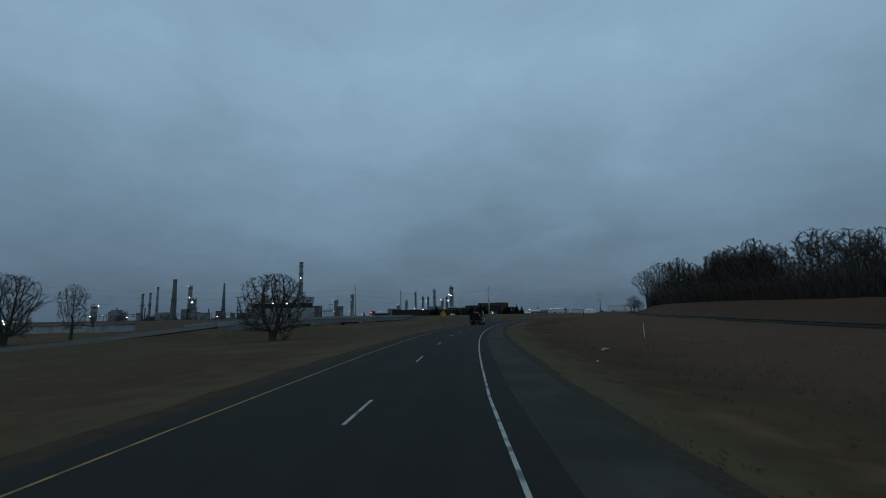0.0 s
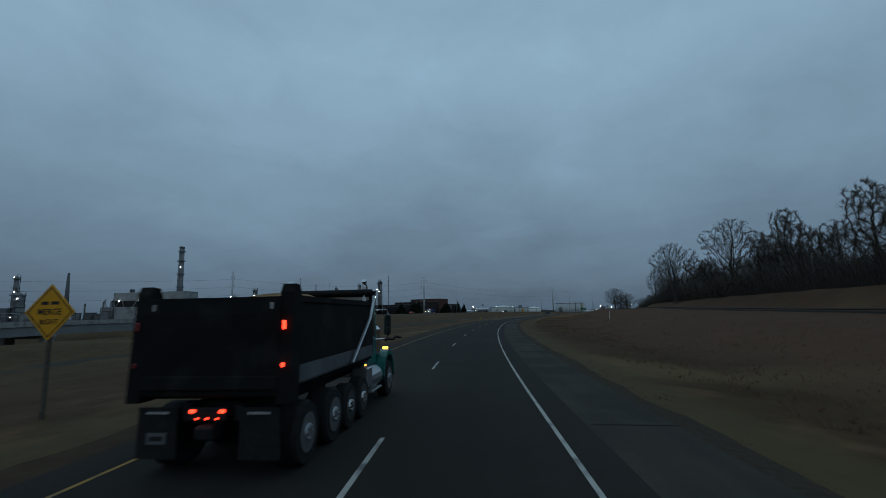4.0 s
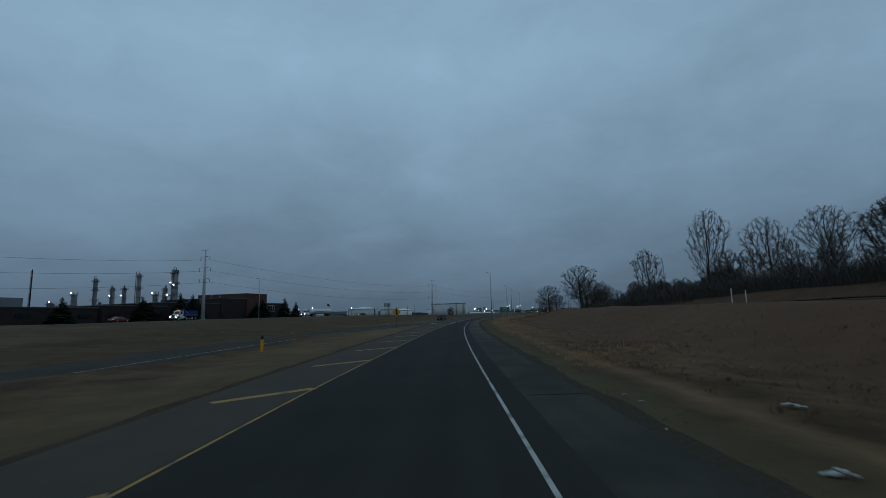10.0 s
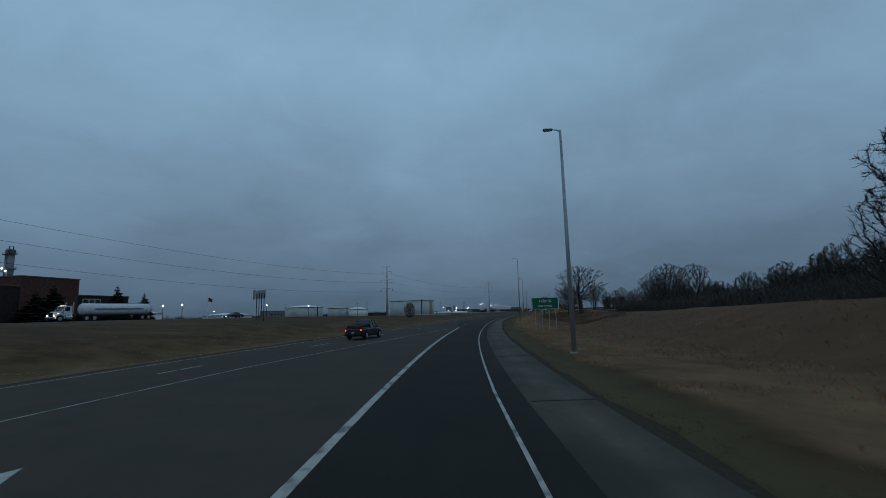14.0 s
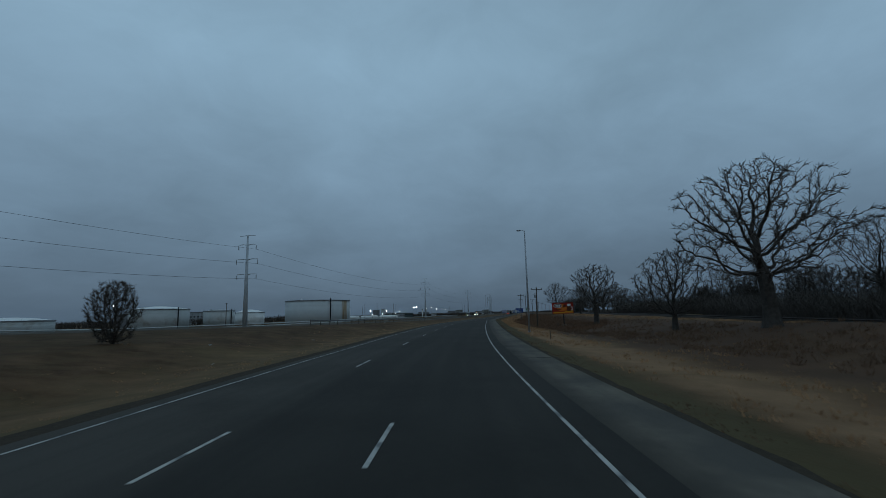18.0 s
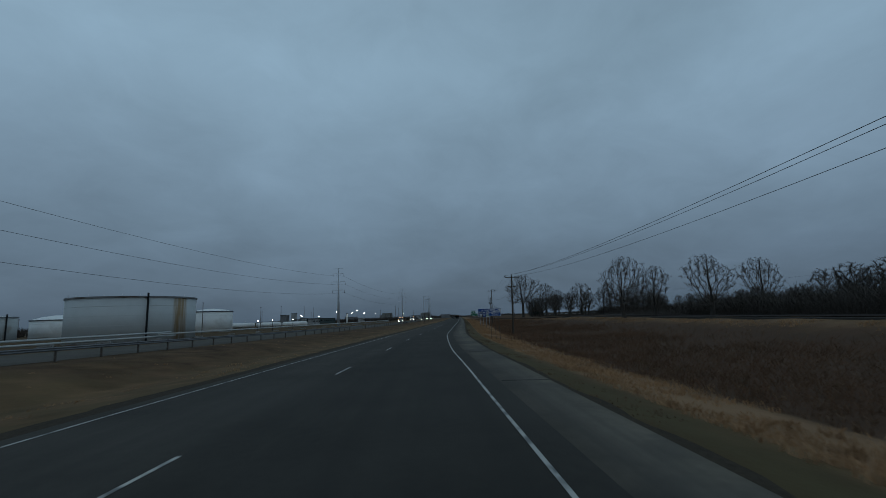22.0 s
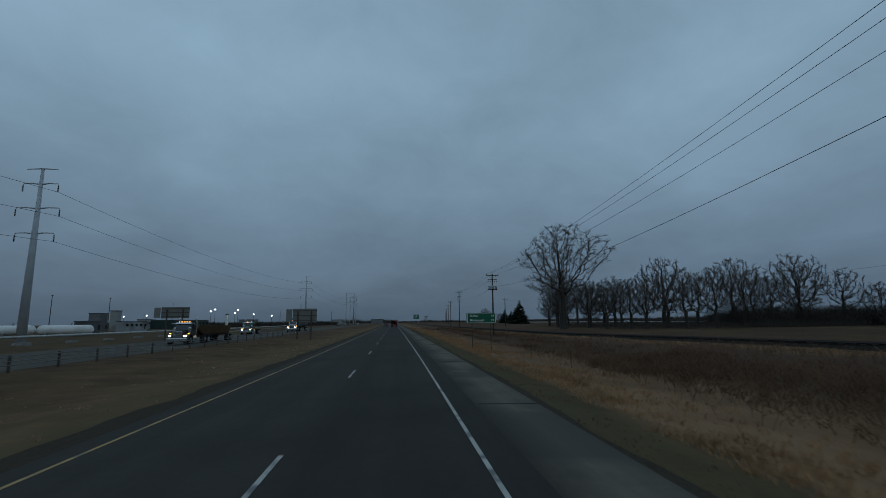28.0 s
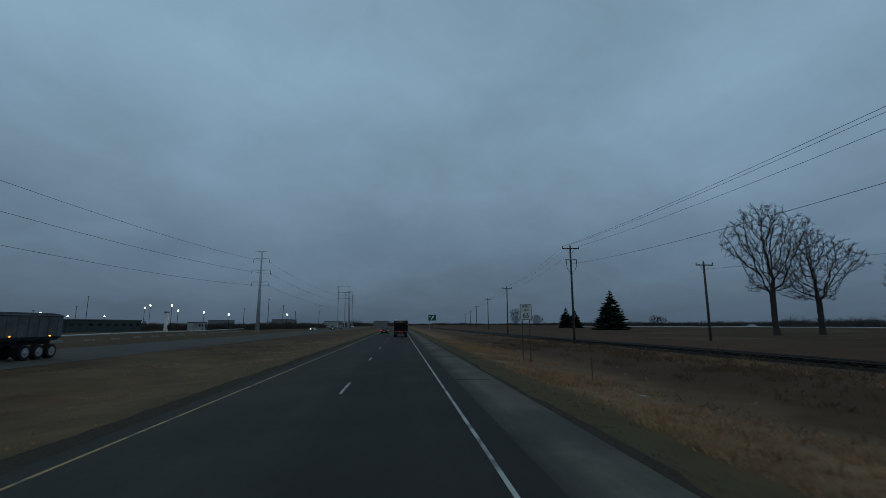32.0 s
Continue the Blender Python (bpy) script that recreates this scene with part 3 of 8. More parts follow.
def seam(s):
    """The joint between the older and the newer pavement."""
    return d_of(D_YELLOW, s) - .1 if s < 361 else d_of(D_THICK, s) - .1 if s < 436 else d_of(D_MAIND, s) * d_of([(436, 0), (470, 1)], s) + (1 - d_of([(436, 0), (470, 1)], s)) * -2.1


def road_columns(s):
    a, j, b = left_of_pavement(s), seam(s), d_of(D_RIGHT, s) + .75
    wide = d_of([(430, .05), (470, .5)], s)
    return [a, a + (j - a) * .35, a + (j - a) * .7, j - wide, j + wide, j + (b - j) * .35, j + (b - j) * .65, b]


roadway = sheet("road", s_road, road_columns, M_ASPHALT, "", 0.0)
roadway.data.attributes.new("newer", "FLOAT", "POINT").data.foreach_set("value", [d_of([(230, 1), (255, 0), (690, 0), (740, .25)], s) if k < 4 else d_of([(425, 1), (450, .7), (520, .5), (690, .4), (740, .5)], s) for s in s_road for k in range(8)])
roadway.data.attributes.new("dust", "FLOAT", "POINT").data.foreach_set("value", [d_of([(225, 0), (250, 1), (380, .8), (450, .1), (500, 0)], s) * (1.2, 1.1, 1.0, 1.0, 0, 0, 0, 0)[k] for s in s_road for k in range(8)])
tagged(roadway, "dark worn asphalt highway ramp and carriageway with painted lines", "road", kind="structure")
shoulder = sheet("road_shoulder", s_road, lambda s: [d_of(D_RIGHT, s) + .75, d_of(D_RIGHT, s) + 1.75, d_of(D_RIGHT, s) + 2.6], M_SHOULDER, "", 0.0)
shoulder.data.attributes.new("newer", "FLOAT", "POINT").data.foreach_set("value", [max(d_of([(290, 1), (440, 0)], s), (.75, 0, .15)[k]) for s in s_road for k in range(3)])
tagged(shoulder, "paler grey paved shoulder beside the white edge line", "shoulder", kind="structure")


def slip_edge(s):
    return d_of([(138, .6), (300, 1.0), (330, 1.0), (350, 1.2), (362, 1.8), (370, 3.6)], s)


ramp = sheet("slip_road", list(np.arange(138, 371, 4.0)), lambda s: [d_of(D_MAINL, s) - 1.3, d_of(D_MAINL, s) - .5, d_of(D_MAINR, s) * .5 + d_of(D_MAINL, s) * .5, d_of(D_MAINR, s) + slip_edge(s), d_of(D_MAINR, s) + slip_edge(s) + .8], M_SLIP, "", .004)
for v_ in range(len(ramp.data.vertices)):
    ramp.data.vertices[v_].co.z += slip_z(138 + 4.0 * (v_ // 5)) - (.14 if v_ % 5 in (0, 4) else 0)
tagged(ramp, "narrow grey asphalt slip road joining across the grass", "road", kind="structure")


def line(name, s_a, s_b, pairs, width, material, label, step=4.0, z=.006):
    ss = list(np.arange(s_a, s_b, step)) + [s_b]
    ob = sheet(name, ss, lambda s: [d_of(pairs, s) - width / 2, d_of(pairs, s) + width / 2], material, "", z)
    return tagged(ob, label, "road marking", kind="structure")


line("edge_line", -190, 1740, D_RIGHT, .09, M_WHITE, "worn white edge line along the shoulder")
line("yellow_line", -190, 361, D_YELLOW, .09, M_YELLOW, "worn yellow left edge line")
line("gore_line", 361, 432, D_THICK, .22, M_WHITE, "wide white line where the lanes join")
line("edge_line", 250, 428, D_MAINR, .09, M_WHITE, "white edge line of the joining road", z=.012)
line("left_edge_line", 366, 640, D_MAINL, .09, M_WHITE, "worn left edge line beside the grass median")
line("left_edge_line", 640, 1740, D_MAINL, .09, M_YELLOWPALE, "faded yellow left edge line beside the grass median")

# broken lines: ten-foot marks every fifty feet, and the yellow bars of the painted island
dash_mb = MB().box((0, 0, 0), (.095, 3.05, .008), .002)
dash_me = mesh_of(dash_mb, "lane_mark", M_WHITE)


def dashes(knots, count, pairs):
    for k in range(count):
        s = float(np.interp(k, [a for a, b in knots], [b for a, b in knots]))
        p, q = road(s - 1.5, d_of(pairs, s - 1.5)), road(s + 1.5, d_of(pairs, s + 1.5))
        c = (p + q) / 2
        ob = part("lane_mark", dash_me, None, roadway)
        ob.matrix_basis = pose(c.x, c.y, .006, 0, 0, -math.degrees(math.atan2(q.x - p.x, q.y - p.y)))


dashes([(0, -72.7), (6, 12.3), (13, 111.5), (22, 239)], 21, D_DASH)
dashes([(0, 385.8), (5, 462.2), (8, 508.0), (14, 599.6), (17, 643.1), (19, 672.4), (24, 746.6), (28, 806.8), (32, 867.2), (72, 1476)], 72, D_MAIND)
dashes([(0, 432.4), (3, 478.0)], 4, D_JOIN)
for k in range(14):
    s = 247.4 + k * 9.3
    if s > 360:
        break
    d0, reach = d_of(D_YELLOW, s), 2.1 + 1.2 * k / 12
    bar = MB()
    a_, b_ = road(s, d0), road(s - .95 * reach, d0 - reach)
    w_ = (b_ - a_).normalized().cross(Vector((0, 0, 1))) * .2
    bar.add([a_ + w_, a_ - w_, b_ - w_, b_ + w_], [(0, 1, 2, 3)])
    bar.v = [(x, y, .007) for x, y, z in bar.v]
    part("island_bar", bar, M_YELLOW, roadway)
arrow = MB()
arrow.add([(-.12, -2.2, 0), (.12, -2.2, 0), (.12, .6, 0), (-.12, .6, 0), (-.55, .6, 0), (.55, .6, 0), (0, 2.0, 0)], [(0, 1, 2, 3), (4, 5, 6)])
arrow.add([(.12, -1.0, 0), (1.1, .1, 0), (.9, .3, 0), (.12, -.6, 0)], [(0, 1, 2, 3)])
ar = part("arrow_mark", arrow, M_WHITE, roadway)
ar.matrix_basis = facing(369.2, -7.7, .007) @ Matrix.Diagonal((1.5, 1.25, 1, 1))


def strip(name, label, s_a, s_b, edge, width, drop, material, side=1):
    """A loose gravel strip that runs in under the pavement and ends raggedly in the grass."""
    def rag(s, k):
        return .22 * noise.noise((s * .35, k * 7.1, 0)) + .14 * noise.noise((s * 1.3, k * 3.3, 5))
    ob = sheet(name, list(np.arange(s_a, s_b, .8)), lambda s: [edge(s) - (.5 if side > 0 else 0) + (rag(s, 1) if side < 0 else 0), edge(s) + width(s) * .5, edge(s) + width(s) + (rag(s, 4) if side > 0 else .5)], material, "", drop)
    return tagged(ob, label, "verge", kind="structure")


strip("gravel_verge", "brown gravel verge along the pavement", -190, 1740, lambda s: d_of(D_RIGHT, s) + 2.55, lambda s: d_of([(300, .6), (430, .35)], s), -.022, M_GRAVEL)
strip("dirt_verge", "brown dirt verge along the grass", -190, 410, lambda s: left_of_pavement(s) - d_of([(230, 1.0), (260, .5), (360, .5), (400, .85)], s), lambda s: d_of([(230, 1.05), (260, .55), (360, .55), (400, .9)], s), -.022, M_DIRT, -1)
strip("gravel_verge", "dark gravel and dirt verge along the grass median", 408, 1740, lambda s: left_of_pavement(s) - d_of([(230, 1.0), (260, .5), (360, .5), (400, .85)], s), lambda s: d_of([(230, 1.05), (260, .55), (360, .55), (400, .9)], s), -.022, M_GRAVEL, -1)

# the far carriageway across the median, with its barrier
mb, vs, rows = MB(), [], list(np.arange(-190, 1740, 6.0))
for s in rows:
    for o in (-8.5, -4.6, 0, 4.6, 5.6):
        p = road(s, d_of(D_OPP, s) + o)
        vs.append((p.x, p.y, opp_z(s) + .02 - (.12 if o in (-8.5, 5.6) else 0)))
mb.add(vs, [(i * 5 + j, i * 5 + j + 1, (i + 1) * 5 + j + 1, (i + 1) * 5 + j) for i in range(len(rows) - 1) for j in range(4)])
opposite = part("far_carriageway", mb, M_FARROAD)
tagged(opposite, "grey asphalt carriageway for oncoming traffic across the median", "road", kind="structure")


# ---------------------------------------------------------------- helpers for placing things
M_SPRUCE = mat("spruce_needles", (.018, .028, .018), .95, var=.4, scale=6, bump=0)
M_STRAW = mat("dry_grass_blades", (.35, .205, .108), .95, var=.4, scale=.6, bump=0)
M_SCRUB = mat("brown_scrub", (.150, .090, .056), .95, var=.4, scale=.5, bump=0)
M_BRUSH = mat("dark_brush", (.128, .066, .037), .95, var=.55, scale=.16, bump=0)
M_BALLAST = mat("railway_ballast", (.026, .020, .015), .97, var=.4, scale=6, bump=.8, bscale=20)
M_RAIL = mat("rusty_rail", (.040, .030, .026), .7, metal=.4, var=.3, scale=4, bump=.2)


def sd_of(x, y):
    k = int(np.argmin((XN - x) ** 2 + (YN - y) ** 2))
    h = float(HN[k])
    return float(SN[k]) + (x - XN[k]) * math.sin(h) + (y - YN[k]) * math.cos(h), (x - XN[k]) * math.cos(h) - (y - YN[k]) * math.sin(h)


def on_ground(s, d, sink=.05, turn=0.0):
    return facing(s, d, ground_z(s, d) - sink, turn)


def on_ground_xy(x, y, sink=.05, turn=0.0):
    s, d = sd_of(x, y)
    z = ground_z(s, d) if -190 < s < 1700 and abs(d) < 255 else -.6
    h = float(np.interp(s, SN, HN))
    return pose(x, y, z - sink, 0, 0, -math.degrees(h) + turn)


# ---------------------------------------------------------------- bare trees


def crown_points(rnd, n, h, base, rad, wide_at, shell, lumps):
    """Random places in a lumpy crown: base and h are its foot and top, wide_at the height of its greatest width (0 to 1)."""
    out = []
    knobs = [(rnd.uniform(0, 6.283), rnd.uniform(.1, 1), rnd.uniform(.35, .95)) for _ in range(lumps)]
    while len(out) < n:
        u, a = rnd.random(), rnd.uniform(0, 6.283)
        if u < wide_at:
            w = math.sqrt(max(0, 1 - ((wide_at - u) / wide_at) ** 2 * .82))
        else:
            w = math.sqrt(max(0, 1 - ((u - wide_at) / (1 - wide_at)) ** 2))
        k = 1.0
        for ka, ku, kr in knobs:
            near = math.cos(a - ka) * .5 + .5 - abs(u - ku) * 1.6
            if near > .55:
                k = min(k, 1 - (near - .55) * (1 - kr) * 2.4)
        f = rnd.random() ** shell
        out.append((rad * w * k * f * math.cos(a), rad * w * k * f * math.sin(a), base + (h - base) * u * (.94 + .06 * k)))
    return np.array(out)


def tree_meshes(name, seed, h, r0, fork, base, rad, wide_at, n_pts, step, fine, twigs, gnarl=.18, up=.06, lean=0.0, shell=.45, lumps=9, stems=1, twig_len=.7, sides=(8, 5, 3), kill=1.5):
    """A bare tree whose limbs grow towards places in its crown and part on the way: trunk with limbs, and crown of twigs, as two meshes."""
    rnd = random.Random(seed)
    pts = crown_points(rnd, n_pts, h, base, rad, wide_at, shell, lumps)
    pos, par = [], []
    for q in range(stems):
        a = 6.283 * q / stems + rnd.random()
        x = y = z = 0.0
        prev, k = -1, max(2, int(fork / step))
        for i in range(k + 1):
            pos.append((x, y, z))
            par.append(prev)
            prev = len(pos) - 1
            x += step * (lean + rnd.gauss(0, gnarl * .35)) + (math.cos(a) * step * .3 if stems > 1 else 0)
            y += step * rnd.gauss(0, gnarl * .35) + (math.sin(a) * step * .3 if stems > 1 else 0)
            z += fork / k
    best = np.full(len(pts), 1e9)
    who = np.zeros(len(pts), int)
    alive = np.ones(len(pts), bool)
    done, grown = 0, {}
    for turn in range(120):
        new_p = np.array(pos[done:])
        if len(new_p):
            d = np.linalg.norm(pts[:, None, :] - new_p[None, :, :], axis=2)
            j = d.argmin(axis=1)
            m = d[np.arange(len(pts)), j]
            closer = m < best
            best[closer], who[closer] = m[closer], j[closer] + done
            done = len(pos)
        alive &= best > step * kill
        if not alive.any() or len(pos) > 9000:
            break
        P = np.array(pos)
        idx = np.nonzero(alive)[0]
        v = pts[idx] - P[who[idx]]
        v /= np.linalg.norm(v, axis=1)[:, None]
        total = {}
        for i, w in zip(idx, v):
            total[who[i]] = total.get(who[i], 0) + w
        fresh = 0
        for i, w in total.items():
            w = w / (np.linalg.norm(w) + 1e-6) + np.array((rnd.gauss(0, gnarl), rnd.gauss(0, gnarl), rnd.gauss(0, gnarl) + up))
            if par[i] >= 0:
                b = P[i] - P[par[i]]
                w = w + .45 * b / (np.linalg.norm(b) + 1e-6)
            w = w / (np.linalg.norm(w) + 1e-6)
            g = grown.setdefault(i, [])
            if len(g) > 2 or any(float(w @ o) > .90 for o in g):
                continue
            g.append(w)
            pos.append(tuple(P[i] + w * step))
            par.append(i)
            fresh += 1
        if not fresh:
            break
    n = len(pos)
    kids = [[] for _ in range(n)]
    for i, p in enumerate(par):
        if p >= 0:
            kids[p].append(i)
    tips = [0] * n
    for i in range(n - 1, -1, -1):
        tips[i] = sum(tips[k] for k in kids[i]) or 1
    top_t = max(tips)
    ex = math.log(r0 / fine) / math.log(max(top_t, 3))
    r = [fine * t ** ex for t in tips]
    wood, crown = MB(), MB()
    heads = [i for i in range(n) if par[i] < 0]
    while heads:
        i = heads.pop()
        line_, rr = ([pos[par[i]]], [r[i]]) if par[i] >= 0 else ([], [])
        while True:
            line_.append(pos[i])
            rr.append(r[i])
            if not kids[i]:
                break
            ks = sorted(kids[i], key=lambda k: -tips[k])
            heads.extend(ks[1:])
            i = ks[0]
        if len(line_) > 1:
            big = rr[0] > r0 * .22
            (wood if big else crown).tube(line_, rr, sides[0] if big else sides[1] if rr[0] > fine * 3 else sides[2], cap=False)
    thin = [i for i in range(n) if r[i] < fine * 3.2 and par[i] >= 0]
    for _ in range(twigs):
        i = rnd.choice(thin)
        a, b = Vector(pos[par[i]]), Vector(pos[i])
        w = (b - a).normalized() + Vector((rnd.gauss(0, .6), rnd.gauss(0, .6), rnd.gauss(0, .45) + .15))
        w.normalize()
        ln = twig_len * rnd.uniform(.5, 1.2)
        c = a.lerp(b, rnd.random())
        e = c + w * ln * .55
        f = e + (w + Vector((rnd.gauss(0, .4), rnd.gauss(0, .4), rnd.gauss(0, .3) + .1))).normalized() * ln * .5
        crown.tube([c, e, f], [fine * .85, fine * .7, fine * .35], 3, cap=False)
    wood.lathe([(r0 * 1.75, -.4), (r0 * 1.35, .2), (r0 * 1.12, .75), (r0 * 1.0, 1.4)], 10)
    out = []
    k = h / max(p[2] for p in crown.v)
    for mb_, nm, mt in ((wood, "trunk", M_BARK), (crown, "crown", M_TWIG)):
        me = bpy.data.meshes.new(name + "_" + nm)
        me.from_pydata([(x * k, y * k, z * k) for x, y, z in mb_.v], [], mb_.f)
        me.materials.append(mt)
        out.append(me)
    return out


OAK = tree_meshes("oak", 11, 12.5, .50, 4.4, 3.4, 7.6, .42, 2000, .36, .021, 5500, gnarl=.38, up=.02, twig_len=.5, shell=.5, kill=1.8)
OAK2 = tree_meshes("oak", 27, 11.0, .36, 2.0, 2.0, 5.2, .45, 1900, .36, .021, 4200, gnarl=.36, lean=.08, twig_len=.5, shell=.5)
ELM = tree_meshes("elm", 5, 22.0, .54, 6.8, 7.0, 9.8, .66, 1800, .5, .020, 5500, gnarl=.26, up=.05, twig_len=.9, shell=.6, lumps=18, kill=1.6)
MAPLE = tree_meshes("maple", 8, 18.0, .46, 3.2, 3.4, 6.4, .60, 1900, .48, .015, 5000, gnarl=.2, up=.12, twig_len=.85, shell=.6, lumps=20, kill=1.6)
ROUND = tree_meshes("willow", 14, 14.0, .55, 1.7, 1.5, 8.0, .52, 2600, .45, .026, 6500, gnarl=.12, up=.16, twig_len=.8, shell=.5, lumps=5, stems=2)
BUSH = tree_meshes("bush", 21, 6.0, .12, .5, .35, 2.5, .55, 1500, .24, .018, 4500, gnarl=.12, up=.2, twig_len=.45, shell=.5, lumps=6, stems=6)
WOOD1 = tree_meshes("forest_tree", 31, 17.0, .28, 4.6, 4.0, 4.8, .55, 1000, .6, .023, 4600, gnarl=.22, up=.06, twig_len=.75, shell=.62, lumps=14, sides=(6, 4, 3))
WOOD2 = tree_meshes("forest_tree", 45, 15.0, .26, 3.4, 2.8, 4.8, .5, 1000, .55, .023, 4600, gnarl=.24, up=.05, lean=-.05, twig_len=.75, shell=.62, lumps=14, sides=(6, 4, 3))
WOOD3 = tree_meshes("forest_tree", 52, 12.0, .22, 2.2, 1.4, 4.4, .48, 900, .5, .022, 4200, gnarl=.24, up=.05, lean=.07, twig_len=.65, shell=.62, lumps=14, sides=(6, 4, 3))
GROVE = tree_meshes("grove_oak", 33, 11.0, .34, 3.0, 3.1, 5.6, .46, 1300, .4, .018, 3200, gnarl=.36, up=.02, twig_len=.55, shell=.55, lumps=14, kill=2.0)
GROVE2 = tree_meshes("grove_oak", 71, 11.0, .30, 2.6, 2.8, 4.4, .52, 1100, .4, .018, 2800, gnarl=.32, up=.06, lean=-.06, twig_len=.55, shell=.6, lumps=14, kill=2.0)
SHRUB = tree_meshes("shrub", 61, 3.4, .06, .3, .15, 1.7, .5, 400, .2, .014, 1200, gnarl=.15, up=.15, twig_len=.35, stems=4, lumps=4)


def tree(kind, name, label, m, h=None, turn=0.0, group="", wide=1.0):
    base = {"oak": 12.5, "oak2": 11.0, "elm": 22.0, "maple": 18.0, "round": 14.0, "bush": 6.0, "w1": 17.0, "w2": 15.0, "w3": 12.0, "shrub": 3.4, "g1": 11.0, "g2": 11.0}[kind]
    meshes = {"oak": OAK, "oak2": OAK2, "elm": ELM, "maple": MAPLE, "round": ROUND, "bush": BUSH, "w1": WOOD1, "w2": WOOD2, "w3": WOOD3, "shrub": SHRUB, "g1": GROVE, "g2": GROVE2}[kind]
    k = (h or base) / base
    ob = thing(name, label, "shrub" if kind == "shrub" else "tree", m @ pose(0, 0, 0, 0, 0, turn) @ Matrix.Diagonal((k * wide, k * wide, k, 1)), group)
    part("trunk", meshes[0], None, ob)
    part("crown", meshes[1], None, ob)
    return ob


# trees that stand alone or lead a row; places by world x, y
tree("oak", "oak_tree", "large bare oak with a wide gnarled crown in dry grass", on_ground_xy(173.5, 462.0), 14.9, 40)
tree("oak2", "oak_tree", "smaller bare oak with a crooked leaning trunk", on_ground_xy(178.2, 473.4), 9.4, 200)
tree("oak", "oak_tree", "bare round-crowned oak behind the billboard", on_ground_xy(210.5, 510.4), 13.4, 130)
tree("oak", "oak_tree", "bare spreading oak at the edge of the woods", on_ground_xy(120.3, 364.1), 13.6, 75, wide=.9)
tree("oak2", "oak_tree", "bare dark oak on the grassy bank", on_ground_xy(125.2, 368.4), 11.0, 15)
tree("oak", "oak_tree", "bare wide-crowned oak rising from dark brush", on_ground_xy(201.0, 453.2), 15.2, 310)
tree("oak2", "oak_tree", "bare crooked oak rising from dark brush", on_ground_xy(192.3, 446.4), 11.6, 70)
tree("oak2", "oak_tree", "bare oak with a leaning stem in dark brush", on_ground_xy(190.2, 449.8), 10.4, 160)
tree("elm", "elm_tree", "bare forked tree leaning out of the brush", on_ground_xy(203.5, 462.0), 13.2, 200)
tree("oak2", "oak_tree", "bare oak at the edge of the brush", on_ground(489, 52), 12.0, 250)
tree("elm", "elm_tree", "tall bare tree with a high narrow crown over the woods", on_ground_xy(141.3, 312.6), 18.0, 30, wide=.9)
tree("maple", "maple_tree", "tall bare tree with a broad crown over the woods", on_ground_xy(151.9, 331.8), 20.5, 300)
tree("maple", "maple_tree", "tall bare tree rising over the woods", on_ground_xy(103.8, 277.0), 17.0, 10)
tree("maple", "maple_tree", "tall bare tree rising over the woods", on_ground_xy(124.9, 326.4), 19.5, 120, wide=.8)
tree("elm", "elm_tree", "tall bare vase-shaped tree by the woods", on_ground_xy(90.7, 250.9), 20.5, 60)
tree("elm", "elm_tree", "tall bare vase-shaped tree by the woods", on_ground_xy(82.6, 211.4), 20.0, 220)
tree("maple", "maple_tree", "bare tree with an upright twiggy crown", on_ground_xy(155.2, 374.6), 19.5, 220)
tree("elm", "elm_tree", "very tall bare elm with arching limbs beside the railway", on_ground_xy(398.7, 701.4), 25.0, 150, wide=1.2)
tree("elm", "elm_tree", "tall bare tree standing alone in the field", on_ground_xy(478.4, 744.6), 25.5, 15, wide=.8)
tree("elm", "elm_tree", "bare twin-stemmed tree with drooping twigs", on_ground_xy(484.9, 738.5), 20.0, 100)
tree("maple", "maple_tree", "bare branching tree beyond the railway", on_ground_xy(286.6, 580.5), 13.5, 100, wide=1.2)
tree("maple", "maple_tree", "bare branching tree beyond the railway", on_ground_xy(294.4, 577.2), 11.5, 20, wide=1.2)
tree("maple", "maple_tree", "bare pale-barked tree beyond the railway", on_ground_xy(289.6, 564.2), 12.6, 250, wide=1.25)
tree("maple", "maple_tree", "bare pale-barked tree beyond the railway", on_ground_xy(335.5, 567.6), 15.2, 290, wide=1.25)
tree("maple", "maple_tree", "bare pale-barked tree beyond the railway", on_ground_xy(298.1, 527.5), 15.5, 30, wide=1.2)
tree("round", "willow_tree", "broad round bare tree on a dry meadow", on_ground_xy(-44.0, 101.0), 15.6, 0, wide=1.1)
tree("maple", "maple_tree", "bare tree before a low wall by the refinery", on_ground_xy(-114.1, 123.5), 16.5, 50)
tree("round", "willow_tree", "broad bare tree before the refinery", on_ground_xy(-112.5, 103.5), 18.0, 80, wide=.9)
tree("bush", "bush", "leafless dense round bush on the grass median", on_ground_xy(126.8, 485.1, .2), 5.0, 0)
tree("shrub", "shrub", "leafless shrub at the foot of a tree", on_ground_xy(-40.8, 99.8), 3.0, 90, wide=1.3)

for x, y, h, w in ((738, 972, 17, 1.3), (725, 942, 11, 1.6), (706, 863, 14, 1.1), (718, 868, 10, 1.3), (742, 850, 9, 1.6), (790, 860, 9, 1.8)):
    tree("w3", "field_bush", "grey round leafless clump far across the fields", on_ground_xy(x, y, .3), h, x * 7 % 360, "clumps across the fields", w)

